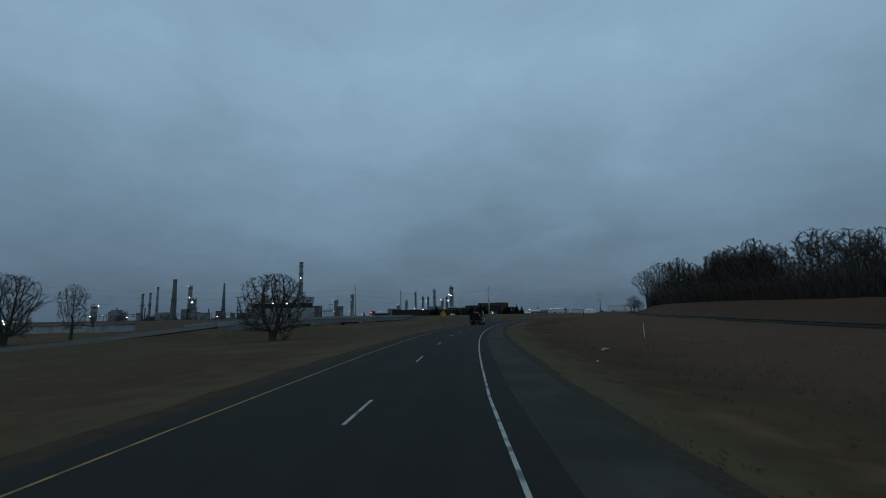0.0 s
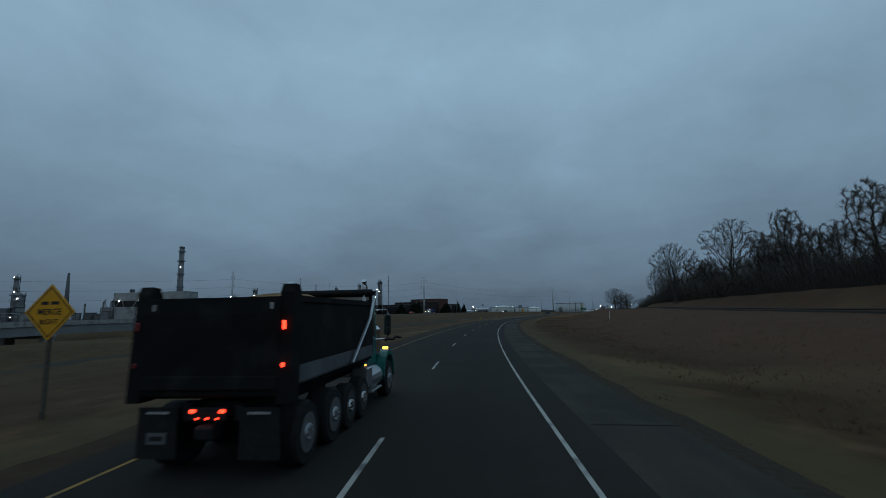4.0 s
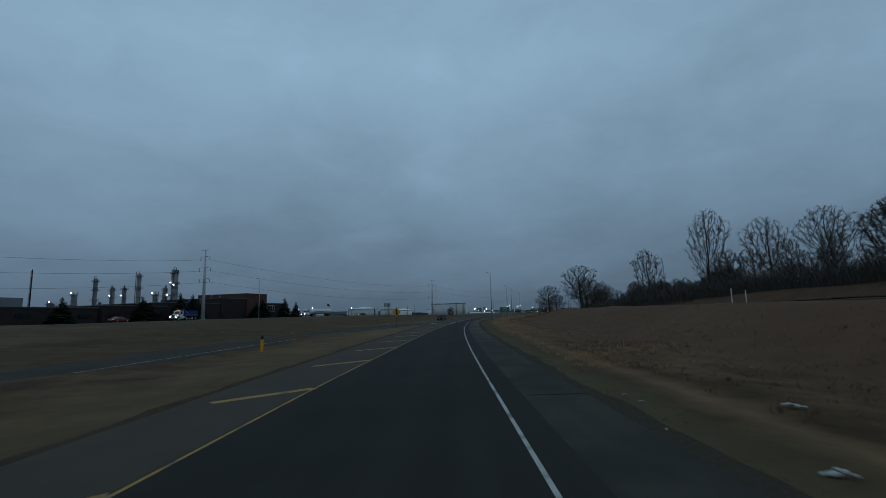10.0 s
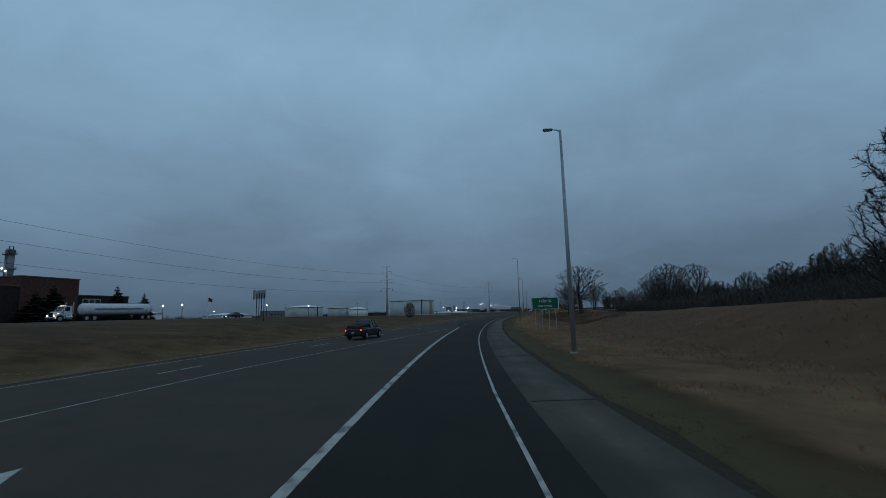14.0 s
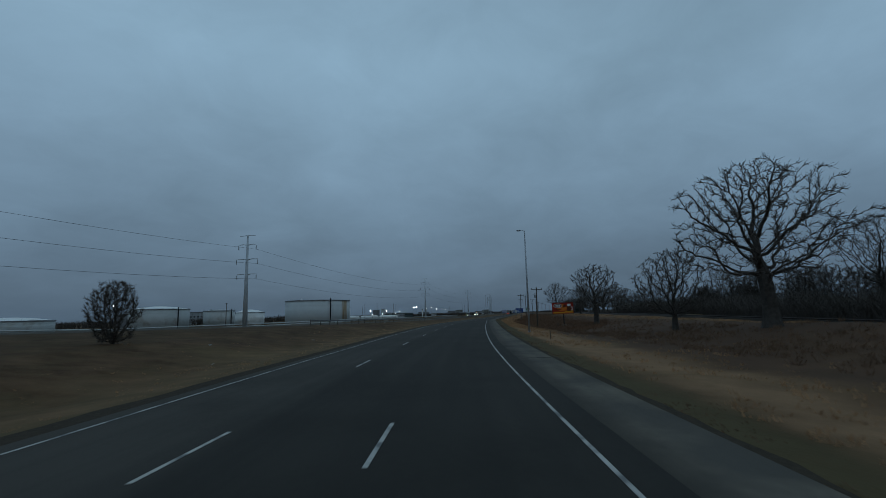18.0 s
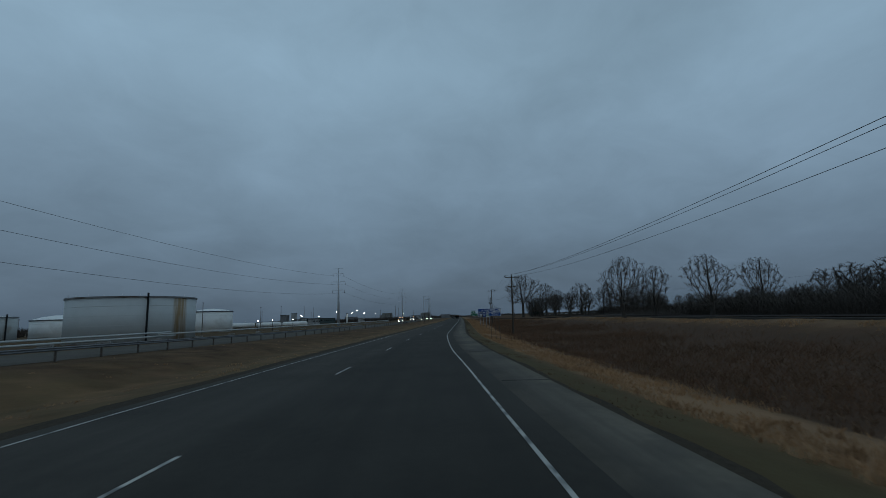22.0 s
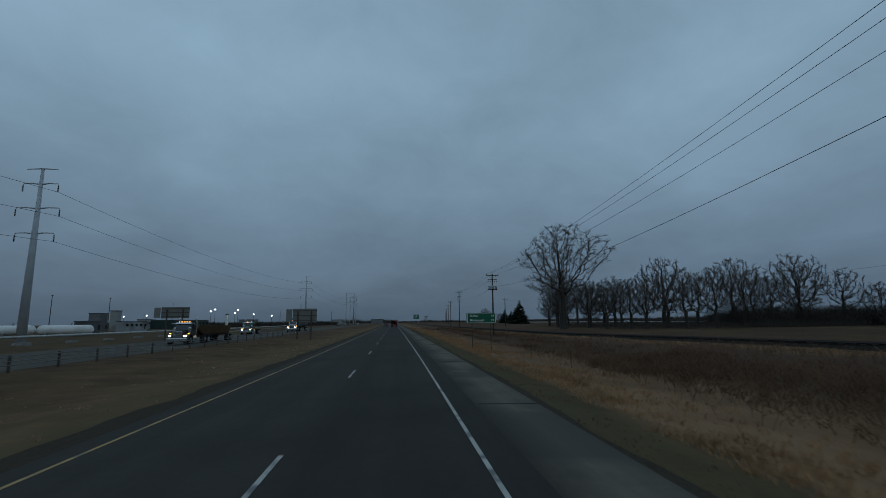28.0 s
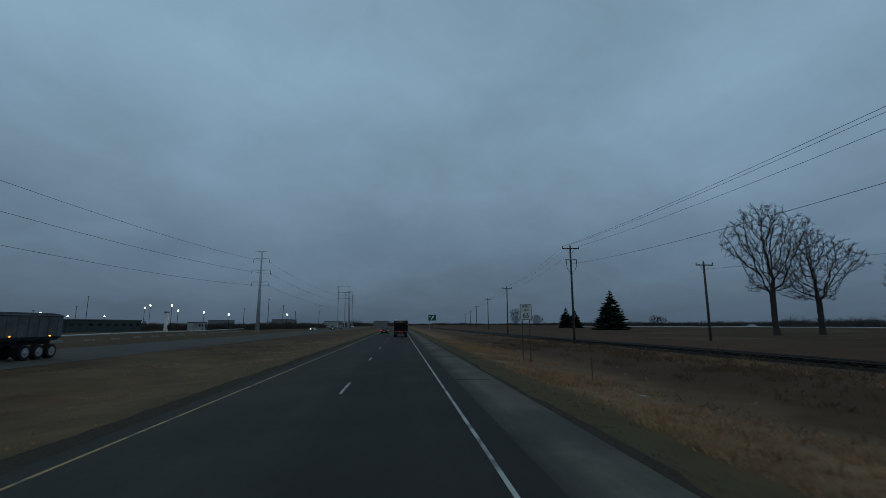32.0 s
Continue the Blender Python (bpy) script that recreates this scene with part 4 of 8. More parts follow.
# the grove beyond the railway, and the wood on the bank
rt = random.Random(4)
for s, d, h, kind, w in ((887.4, 50.7, 11.5, "g2", 1.0), (884.0, 49.7, 10.0, "g2", 1.05), (883.8, 55.9, 12.0, "g1", .9), (876.0, 50.8, 12.5, "g2", 1.0), (872.2, 48.2, 12.0, "g2", .95), (866.0, 47.0, 15.5, "g1", 1.0), (858.0, 52.0, 13.5, "g2", 1.0), (860.0, 60.0, 14.5, "g1", .9), (852.5, 49.0, 12.0, "g2", 1.0), (871.0, 62.0, 14.0, "g1", 1.0), (868.5, 56.0, 13.0, "g2", 1.0), (862.3, 62.9, 13.5, "g1", .8), (865.1, 77.6, 21.0, "g1", .95), (862.0, 70.0, 13.0, "g2", 1.0), (856.0, 92.0, 19.5, "g1", 1.0), (850.0, 106.0, 20.0, "g1", 1.0), (838.0, 47.0, 10.5, "g2", 1.0), (834.0, 54.0, 12.5, "g1", .9), (832.0, 62.0, 13.0, "g2", 1.1), (836.0, 72.0, 14.0, "g1", 1.0), (842.0, 84.0, 15.0, "g1", 1.0), (848.0, 58.0, 13.0, "g1", .9), (845.0, 66.0, 14.0, "g2", 1.1), (851.0, 78.0, 14.5, "g2", 1.1), (846.0, 90.0, 14.0, "g2", 1.1), (840.0, 97.0, 15.5, "g1", 1.0), (852.0, 100.0, 14.0, "g2", 1.1), (844.0, 113.0, 15.0, "g2", 1.1)):
    tree(kind, "grove_tree", "bare gnarled oak in a grove by the railway", on_ground(s, d), h, s * 47 % 360, "grove by the railway", w)
for k in range(16):
    s = 428 + 46 * ((k + rt.random()) / 16)
    tree(rt.choice(("w1", "w2", "w3")), "forest_tree", "slender bare tree in a dense wood on the bank", on_ground(s, 52 + abs(rt.gauss(0, 1)) * 12), rt.uniform(6.5, 10.0), rt.uniform(0, 360), "wood on the bank", 1.25)
for k in range(110):
    s = 40 + 380 * ((k + rt.random()) / 110)
    d = d_of([(40, 66), (150, 58), (300, 54), (400, 50), (430, 46)], s) + abs(rt.gauss(0, 1)) * 16
    h = rt.uniform(13, 18.5) * d_of([(40, .82), (130, .82), (220, 1.0), (290, .82), (330, .62), (375, .52), (430, .52)], s)
    tree(rt.choice(("w1", "w2", "w3")), "forest_tree", "slender bare tree in a dense wood on the bank", on_ground(s, d), h, rt.uniform(0, 360), "wood on the bank", 1.15)
for k in range(26):
    tree(rt.choice(("w1", "w2", "w3")), "forest_tree", "slender bare tree in a far hedge across the field", on_ground(735 + k * 4.4, 122 + rt.uniform(0, 60)), rt.uniform(8, 12), rt.uniform(0, 360), "hedge across the field", 1.4)
for k in range(12):
    tree(rt.choice(("oak2", "maple", "w3")), "field_tree", "bare tree in a loose row across the field", on_ground(752 + k * 7.5 + rt.uniform(-3, 3), 66 + k * 4.6 + rt.uniform(-4, 4)), rt.uniform(7.5, 11), rt.uniform(0, 360), "row across the field", 1.2)
for k in range(64):
    s = 430 + 270 * ((k + rt.random()) / 64)
    d = d_of([(430, 60), (520, 85), (640, 75), (760, 110)], s) + abs(rt.gauss(0, 1)) * 18
    tree(rt.choice(("w1", "w2", "w3")), "forest_tree", "slender bare tree in a far hedgerow", on_ground(s, d), rt.uniform(8.5, 13.5), rt.uniform(0, 360), "far hedgerow", 1.3)


def thicket(name, label, seed, count, place, height, rad, material, reach=.35, patchy=None):
    """Many thin leaning stems as one mass."""
    rnd, mb = random.Random(seed), MB()
    for _ in range(count):
        s, d = place(rnd)
        p = road(s, d)
        if patchy is not None and noise.noise((p.x * .09, p.y * .09, seed)) + .4 * noise.noise((p.x * .35, p.y * .35, seed)) < patchy + rnd.uniform(-.12, .12):
            continue
        z = ground_z(s, d) - .05
        h = height(rnd)
        a, b = rnd.uniform(-reach, reach) * h, rnd.uniform(-reach, reach) * h
        mid = (p.x + a * .3 + rnd.gauss(0, .06) * h, p.y + b * .3 + rnd.gauss(0, .06) * h, z + h * rnd.uniform(.4, .6))
        mb.tube([(p.x, p.y, z), mid, (p.x + a, p.y + b, z + h)], [rad, rad * .8, rad * .35], 3, cap=False)
        for _ in range(2):
            w, v = rnd.uniform(-.4, .4) * h, rnd.uniform(-.4, .4) * h
            mb.tube([mid, (mid[0] + w, mid[1] + v, mid[2] + h * rnd.uniform(.1, .42))], [rad * .7, rad * .3], 3, cap=False)
    me = bpy.data.meshes.new(name)
    me.from_pydata(mb.v, [], mb.f)
    me.materials.append(material)
    return tagged(new(name, me), label, "undergrowth", kind="stuff")


thicket("undergrowth", "dense dark leafless undergrowth below the wood", 3, 13500, lambda r: ((lambda s: (s, d_of([(40, 62), (150, 54), (300, 50), (400, 46), (430, 42)], s) + abs(r.gauss(0, 1)) * 14))(r.uniform(40, 300))), lambda r: r.uniform(1.2, 7.5), .042, M_TWIG, .62)
thicket("undergrowth", "dark leafless brush at the end of the wood", 16, 8500, lambda r: ((lambda s: (s, d_of([(40, 62), (150, 54), (300, 50), (400, 46), (430, 42)], s) + abs(r.gauss(0, 1)) * 14))(r.uniform(296, 432))), lambda r: r.uniform(.8, 4.6), .042, M_TWIG, .62)
thicket("undergrowth", "dark leafless hedge and brush beyond the railway", 6, 15000, lambda r: ((lambda s: (s, d_of([(430, 52), (520, 72), (640, 66), (760, 96)], s) + abs(r.gauss(0, 1)) * 16))(r.uniform(425, 702))), lambda r: r.uniform(.8, 4.0), .05, M_TWIG, .6)
thicket("undergrowth", "tall dense dark leafless brush beyond the railway", 18, 13000, lambda r: ((lambda s: (s, d_of([(590, 60), (660, 56), (745, 62)], s) + abs(r.gauss(0, 1)) * 9))(r.uniform(590, 700))), lambda r: r.uniform(1.2, 5.8) * r.uniform(.6, 1.0), .04, M_TWIG, .65)
thicket("undergrowth", "low leafless brush thinning out beyond the railway", 20, 3500, lambda r: (r.uniform(690, 748), 56 + abs(r.gauss(0, 1)) * 9), lambda r: r.uniform(.4, 1.9), .03, M_TWIG, .7)
thicket("undergrowth", "dark leafless brush under the oaks", 8, 9000, lambda r: (r.uniform(432, 560), 42 + abs(r.gauss(0, 1)) * 9), lambda r: r.uniform(.8, 4.2), .045, M_TWIG, .6)
thicket("undergrowth", "tall dark leafless brush behind the grove", 17, 7000, lambda r: (r.uniform(838, 858), 84 + r.random() * 46), lambda r: r.uniform(1.2, 5.5), .04, M_TWIG, .7)
thicket("undergrowth", "dark leafless brush under the grove", 7, 6000, lambda r: (846 + r.uniform(-16, 40), 46 + r.random() ** .7 * 62), lambda r: r.uniform(.3, 1.7), .03, M_TWIG, .7)
thicket("undergrowth", "dark leafless hedge far across the field", 8, 7000, lambda r: (r.uniform(735, 850), 118 + abs(r.gauss(0, 1)) * 22), lambda r: r.uniform(1.2, 4.6), .055, M_TWIG, .8)
thicket("scrub", "brown weeds on the grassy bank", 10, 14000, lambda r: (r.uniform(-20, 450), 11 + abs(r.gauss(0, 1)) * 13), lambda r: r.uniform(.1, .42), .012, M_SCRUB, 1.2)


def tufts(name, label, seed, count, place, h0, h1, material):
    """Tufts of bent grass blades as one mass."""
    rnd, mb = random.Random(seed), MB()
    for _ in range(count):
        s, d = place(rnd)
        p, z = road(s, d), ground_z(s, d) - .03
        if noise.noise((p.x * .16, p.y * .16, seed)) + .5 * noise.noise((p.x * .6, p.y * .6, seed)) < rnd.uniform(-.25, .15):
            continue
        for b in range(6):
            a, h, w = rnd.uniform(0, 6.28), rnd.uniform(h0, h1), rnd.uniform(.012, .03)
            ox, oy = rnd.uniform(-.16, .16), rnd.uniform(-.16, .16)
            cx_, cy_ = math.cos(a), math.sin(a)
            x, y = p.x + ox, p.y + oy
            q = rnd.uniform(.2, .7) * h
            mb.add([(x - cy_ * w, y + cx_ * w, z), (x + cy_ * w, y - cx_ * w, z), (x + cx_ * q * .4, y + cy_ * q * .4, z + h * .7), (x + cx_ * q, y + cy_ * q, z + h)], [(0, 1, 2), (0, 2, 3)])
    me = bpy.data.meshes.new(name)
    me.from_pydata(mb.v, [], mb.f)
    me.materials.append(material)
    return tagged(new(name, me), label, "grass", kind="stuff")


tufts("grass", "straw-coloured tall dry grass beside the shoulder", 21, 15000, lambda r: ((lambda s: (s, d_of(D_RIGHT, s) + 4.6 + abs(r.gauss(0, 1)) * d_of([(-20, 5), (440, 6), (560, 2.6), (760, 2.4), (900, 4)], s)))(r.uniform(280, 930))), .07, .22, M_STRAW)
tufts("grass", "brown dry grass on the bank", 25, 4000, lambda r: ((lambda s: (s, d_of(D_RIGHT, s) + 6.5 + abs(r.gauss(0, 1)) * 7))(r.uniform(-20, 300))), .08, .26, M_SCRUB)
tufts("grass", "pale straw-coloured grass band along the ditch", 23, 18000, lambda r: ((lambda s: (s, d_of(D_RIGHT, s) + 4.6 + abs(r.gauss(0, 1)) * 3.0))(r.uniform(540, 930))), .10, .28, M_STRAW)
tufts("scrub", "reddish-brown scrub and weeds in the ditch", 9, 20000, lambda r: ((lambda s: (s, d_of([(440, 17), (560, 13), (600, 11.5), (740, 12.5), (860, 16)], s) + abs(r.gauss(0, 1)) * d_of([(440, 6), (600, 9), (740, 8), (860, 6)], s)))(r.uniform(440, 930))), .14, .40, M_SCRUB)
thicket("scrub", "dense dark brown brush filling the ditch", 14, 36000, lambda r: ((lambda s: (s, d_of(D_RIGHT, s) + d_of([(545, 13), (565, 10.5), (590, 12.5), (597, 9), (640, 8.2), (680, 9.5), (740, 11), (780, 13)], s) + r.random() * d_of([(545, 5), (565, 14), (600, 20), (680, 20), (740, 14), (780, 9)], s)))(r.uniform(548, 775))), lambda r: r.uniform(.25, .85), .010, M_BRUSH, 1.0, -.1)
thicket("scrub", "dark brown weeds in the hollow beside the railway", 19, 12000, lambda r: ((lambda s: (s, d_of(D_RIGHT, s) + 9 + r.random() * 13))(r.uniform(776, 960))), lambda r: r.uniform(.15, .45), .008, M_BRUSH, 1.0, .02)
thicket("scrub", "rust-brown weeds scattered through the ditch brush", 15, 7000, lambda r: ((lambda s, k: (s + 2.2 * math.sin(k * 37.0), d_of(D_RIGHT, s) + 11 + (k * 7919.0 % 20.0) + r.gauss(0, .8)))(560 + 3.0 * int(r.uniform(0, 75)), int(r.uniform(0, 75)))), lambda r: r.uniform(.3, 1.0), .016, M_SCRUB, .9)
tufts("grass", "pale straw-coloured grass along the railway bank", 29, 9000, lambda r: ((lambda s: (s, d_of(D_TRACK, s) - 3.6 - abs(r.gauss(0, 1)) * 1.6))(r.uniform(500, 930))), .1, .3, M_STRAW)
tufts("grass", "short worn grass creeping over the gravel", 27, 12000, lambda r: ((lambda s: (s, d_of(D_RIGHT, s) + 2.75 + abs(r.gauss(0, 1)) * .8))(r.uniform(-10, 900))), .03, .1, M_SCRUB)
tufts("grass", "short dry grass on the median", 22, 5000, lambda r: ((lambda s: (s, left_of_pavement(s) - 1.0 - abs(r.gauss(0, 1)) * 5))(r.uniform(366, 930))), .04, .13, M_STRAW)


def spruce_mesh(seed, h, r):
    """A spruce: whorls of drooping boughs with needle fringes round a stem."""
    rnd, stem, fol = random.Random(seed), MB(), MB()
    stem.tube([(0, 0, -.2), (0, 0, h * .5), (0, 0, h * .97)], [.16, .1, .02], 6)
    n = 26
    for i in range(n):
        f = i / (n - 1)
        z, rr = h * (.06 + .92 * f), r * (1 - f) ** .85 + .12
        for j in range(max(5, int(16 * (1 - f)) + 4)):
            a = rnd.uniform(0, 6.283)
            ln = rr * rnd.uniform(.7, 1.12)
            cx_, cy_ = math.cos(a), math.sin(a)
            w = ln * .26 + .07
            dz = rnd.uniform(.10, .3) * ln
            fol.add([(0, 0, z + dz), (cx_ * ln * .55 - cy_ * w, cy_ * ln * .55 + cx_ * w, z - dz * .2), (cx_ * ln, cy_ * ln, z - dz * .5 + rnd.uniform(-.1, .15)), (cx_ * ln * .55 + cy_ * w, cy_ * ln * .55 - cx_ * w, z - dz * .3), (cx_ * ln * .5, cy_ * ln * .5, z - dz - .15)], [(0, 1, 2), (0, 2, 3), (1, 4, 2), (4, 3, 2)])
    return mesh_of(stem, "spruce_stem", M_BARK), mesh_of(fol, "spruce_boughs", M_SPRUCE)


SPRUCES = [spruce_mesh(k, 10.0, 2.4) for k in (1, 2)]


def spruce(label, m, h, wide=1.0, group=""):
    k = h / 10.0
    ob = thing("spruce_tree", label, "spruce", m @ Matrix.Diagonal((k * wide, k * wide, k, 1)), group)
    st, fo = SPRUCES[int(h * 10) % 2]
    part("trunk", st, None, ob)
    part("crown", fo, None, ob)
    return ob


spruce("dark green spruce in the open field", on_ground_xy(535, 798.5), 14.5, 1.9)
spruce("dark green spruce clump at the field", on_ground_xy(580, 839), 10.0, 2.0)
spruce("dark green spruce clump at the field", on_ground_xy(587, 838), 9.4, 2.0)

# ---------------------------------------------------------------- railway on the low bank


def track_z(s):
    return d_of(TRACK_TOP, s) - .29


mb, rows = MB(), list(np.arange(-60, 1300, 8.0))
for s in rows:
    z = track_z(s)
    for o, dz in ((-2.1, -.75), (-1.3, 0), (1.3, 0), (2.1, -.75)):
        p = road(s, d_of(D_TRACK, s) + o)
        mb.v.append((p.x, p.y, z + dz))
mb.f = [(i * 4 + j, i * 4 + j + 1, (i + 1) * 4 + j + 1, (i + 1) * 4 + j) for i in range(len(rows) - 1) for j in range(3)]
railway = part("railway_bed", mb, M_BALLAST)
tagged(railway, "dark ballast bed of a railway beyond the ditch", "railway", kind="structure")
for side in (-.72, .72):
    pts = []
    for s in rows:
        p = road(s, d_of(D_TRACK, s) + side)
        pts.append((p.x, p.y, track_z(s) + .20))
    part("rail", MB().tube(pts, .085, 4), M_RAIL, railway)
M_TIE = mat("tarred_sleeper", (.030, .024, .019), .95, var=.4, scale=5, bump=.6, bscale=20, obj_random=.4)
tie_me = mesh_of(MB().box((0, 0, 0), (2.5, .24, .2), .02), "sleeper", M_TIE)
for k in range(240):
    s = 735 + k * .62 * 1.3
    ob = part("sleeper", tie_me, None, railway)
    ob.matrix_basis = facing(s, d_of(D_TRACK, s), track_z(s) + .05)

# ---------------------------------------------------------------- power line on steel poles
M_INSUL = mat("insulator", (.10, .09, .085), .4, bump=0)
M_LAMPHEAD = mat("lamp_housing", (.16, .17, .18), .5, metal=.5, bump=0)
M_GREEN = mat("sign_green", (.010, .125, .070), .5, var=.12, scale=2, bump=0)
M_BLUE = mat("sign_blue", (.012, .060, .230), .5, var=.12, scale=2, bump=0)
M_SIGNY = mat("sign_yellow", (.62, .30, .015), .5, var=.1, scale=2, bump=0)
M_SIGNW = mat("sign_white", (.66, .68, .68), .5, var=.06, scale=2, bump=0)
M_INK = mat("sign_black", (.02, .02, .02), .6, bump=0)
M_RED = mat("board_red", (.30, .025, .012), .6, var=.1, scale=1, bump=0)
M_ORANGE = mat("board_orange", (.62, .16, .02), .6, var=.1, scale=1, bump=0)
M_BROWN = mat("board_brown", (.10, .030, .012), .6, var=.2, scale=2, bump=0)
G_WHITE = glow("lamp_glow_white", (.86, .93, 1.0), 14.0)
G_WARM = glow("lamp_glow_warm", (1.0, .74, .45), 9.0)
G_HEAD = glow("headlamp_glow", (1.0, .88, .66), 16.0)
G_AMBER = glow("amber_glow", (1.0, .38, .04), 5.0)
G_TAIL = glow("tail_glow", (1.0, .03, .012), 6.0)


def power_pole(h, m, label):
    """A tapered steel pole with a short top arm and three pairs of bent arms with insulators."""
    ob = thing("power_pole", label, "power pole", m, "steel power poles")
    part("shaft", MB().tube([(0, 0, -.5), (0, 0, h * .5), (0, 0, h)], [.78, .52, .24], 12), M_STEELPOLE, ob, smooth=True)
    part("footing", MB().lathe([(1.1, -.5), (1.1, .25), (1.0, .32)], 16), M_CONC, ob)
    part("top_arm", MB().tube([(-2.7, 0, h - .1), (0, 0, h + .05), (2.7, 0, h - .1)], [.07, .13, .07], 6), M_STEELPOLE, ob)
    for i, z in enumerate((h - 2.9, h - 7.4, h - 12.0)):
        for sx in (-1, 1):
            w = (2.9, 3.6, 3.2)[i]
            arm = part("cross_arm", MB().tube([(sx * .2, 0, z), (sx * w * .5, 0, z + .18), (sx * w, 0, z + .12), (sx * (w + .12), 0, z - .2)], [.15, .11, .08, .05], 6), M_STEELPOLE, ob)
            part("insulator", MB().lathe([(.05, 0), (.13, -.25), (.06, -.3), (.13, -.6), (.06, -.65), (.13, -.95), (.05, -1.3)][::-1], 8, (sx * (w + .12), 0, z - .15)), M_INSUL, arm)
    return ob


STEEL = [(-100.3, 372.6, 26.5), (11.2, 462.8, 28.3), (152.9, 592.4, 28.3), (312.6, 759.0, 31.4), (457.7, 903.8, 31.0), (606.0, 1049.0, 30.0)]
tops = []
for k, (x, y, h) in enumerate(STEEL):
    nx = STEEL[min(k + 1, 5)]
    pv = STEEL[max(k - 1, 0)]
    a = math.degrees(math.atan2(nx[0] - pv[0], nx[1] - pv[1]))
    m = on_ground_xy(x, y, .05)
    m = pose(x, y, m.translation.z, 0, 0, -a)
    power_pole(h, m, "tall pale steel power pole with paired arms" + (" near the tanks" if k in (2, 3) else ""))
    tops.append((m, h))


def cable(name, label, p, q, sag, r, group):
    pts = []
    for i in range(15):
        f = i / 14
        c = Vector(p).lerp(Vector(q), f)
        pts.append((c.x, c.y, c.z - sag * 4 * f * (1 - f)))
    ob = part(name, MB().tube(pts, r * .8, 4), M_WIRE)
    return tagged(ob, label, "cable", group)


for k in range(5):
    (m1, h1), (m2, h2) = tops[k], tops[k + 1]
    for i, (w, dz) in enumerate(((2.9, 2.9), (3.6, 7.4), (3.2, 12.0))):
        for sx in (1,):
            cable("power_cable", "dark sagging power cable between steel poles", m1 @ Vector((sx * (w + .12), 0, h1 - dz - 1.4)), m2 @ Vector((sx * (w + .12), 0, h2 - dz - 1.4)), 3.6, .038, "power cables")
(m1, h1) = tops[0]
for i, (w, dz) in enumerate(((2.9, 2.9), (3.6, 7.4), (3.2, 12.0))):
    p_ = m1 @ Vector((0, 0, h1 - dz - 1.4))
    cable("power_cable", "dark sagging power cable leading to the refinery", p_, p_ + Vector((-170, -120, 0)), 3.6, .035, "power cables")

# ---------------------------------------------------------------- wooden utility poles


def wood_pole(h, m, label, style=0):
    ob = thing("utility_pole", label, "utility pole", m, "wooden utility poles")
    part("pole", MB().tube([(0, 0, -1.5), (0, 0, h * .5), (0, 0, h)], [.19, .16, .12], 8), M_WOODPOLE, ob, smooth=True)
    z = h - .35
    part("cross_arm", MB().box((0, -.17, z), (2.5, .12, .14), .015), M_WOODPOLE, ob)
    for sx in (-1, 1):
        part("brace", MB().tube([(sx * .75, -.17, z - .05), (sx * .08, -.15, z - .75)], .02, 4), M_GALV, ob)
        part("insulator", MB().lathe([(.03, 0), (.05, .06), (.075, .12), (.05, .18), (.06, .26), (.02, .3)], 8, (sx * 1.18, -.17, z + .06)), M_INSUL, ob)
    part("insulator", MB().lathe([(.03, 0), (.05, .06), (.075, .12), (.05, .18), (.06, .26), (.02, .3)], 8, (0, 0, h - .02)), M_INSUL, ob)
    if style == 1:
        tr = part("transformer", MB().lathe([(.2, 0), (.23, .05), (.23, .75), (.2, .82), (.08, .9)], 14, (-.42, 0, h - 2.3)), M_GALV, ob)
        part("bushing", MB().lathe([(.03, 0), (.05, .1), (.03, .2)], 8, (-.42, 0, h - 1.42)), M_INSUL, tr)
        part("bracket", MB().box((-.2, 0, h - 1.9), (.12, .1, .3), .01), M_GALV, ob)
    if style == 2:
        part("lower_arm", MB().box((0, -.15, h - 2.0), (1.7, .1, .12), .012), M_WOODPOLE, ob)
        for sx in (-.75, 0, .75):
            part("cut_out_switch", MB().tube([(sx, -.2, h - 1.95), (sx, -.34, h - 2.4), (sx, -.3, h - 2.75)], [.05, .07, .04], 6), M_INSUL, ob)
            part("riser_cable", MB().tube([(sx, -.3, h - 2.7), (sx * .8, -.25, h - 3.3), (sx * .2, -.18, h - 3.9), (0.02, -.17, h - 4.2)], .03, 5), M_WIRE, ob)
        part("riser_pipe", MB().tube([(.02, -.2, h - 4.1), (.02, -.22, 0)], .055, 6), M_WOODPOLE, ob)
    if style == 3:
        part("platform", MB().box((0, -.1, h - 3.2), (1.9, .5, .12), .02), M_WOODPOLE, ob)
        for sx in (-.62, 0, .62):
            part("transformer", MB().lathe([(.2, 0), (.23, .05), (.23, .6), (.15, .7)], 12, (sx, -.25, h - 3.14)), M_GALV, ob)
        part("lower_arm", MB().box((0, -.15, h - 1.2), (1.9, .1, .12), .012), M_WOODPOLE, ob)
        for sx in (-.85, -.4, .4, .85):
            part("insulator", MB().lathe([(.03, 0), (.07, .1), (.04, .2), (.06, .3)], 8, (sx, -.15, h - 1.75)), M_INSUL, ob)
    return ob


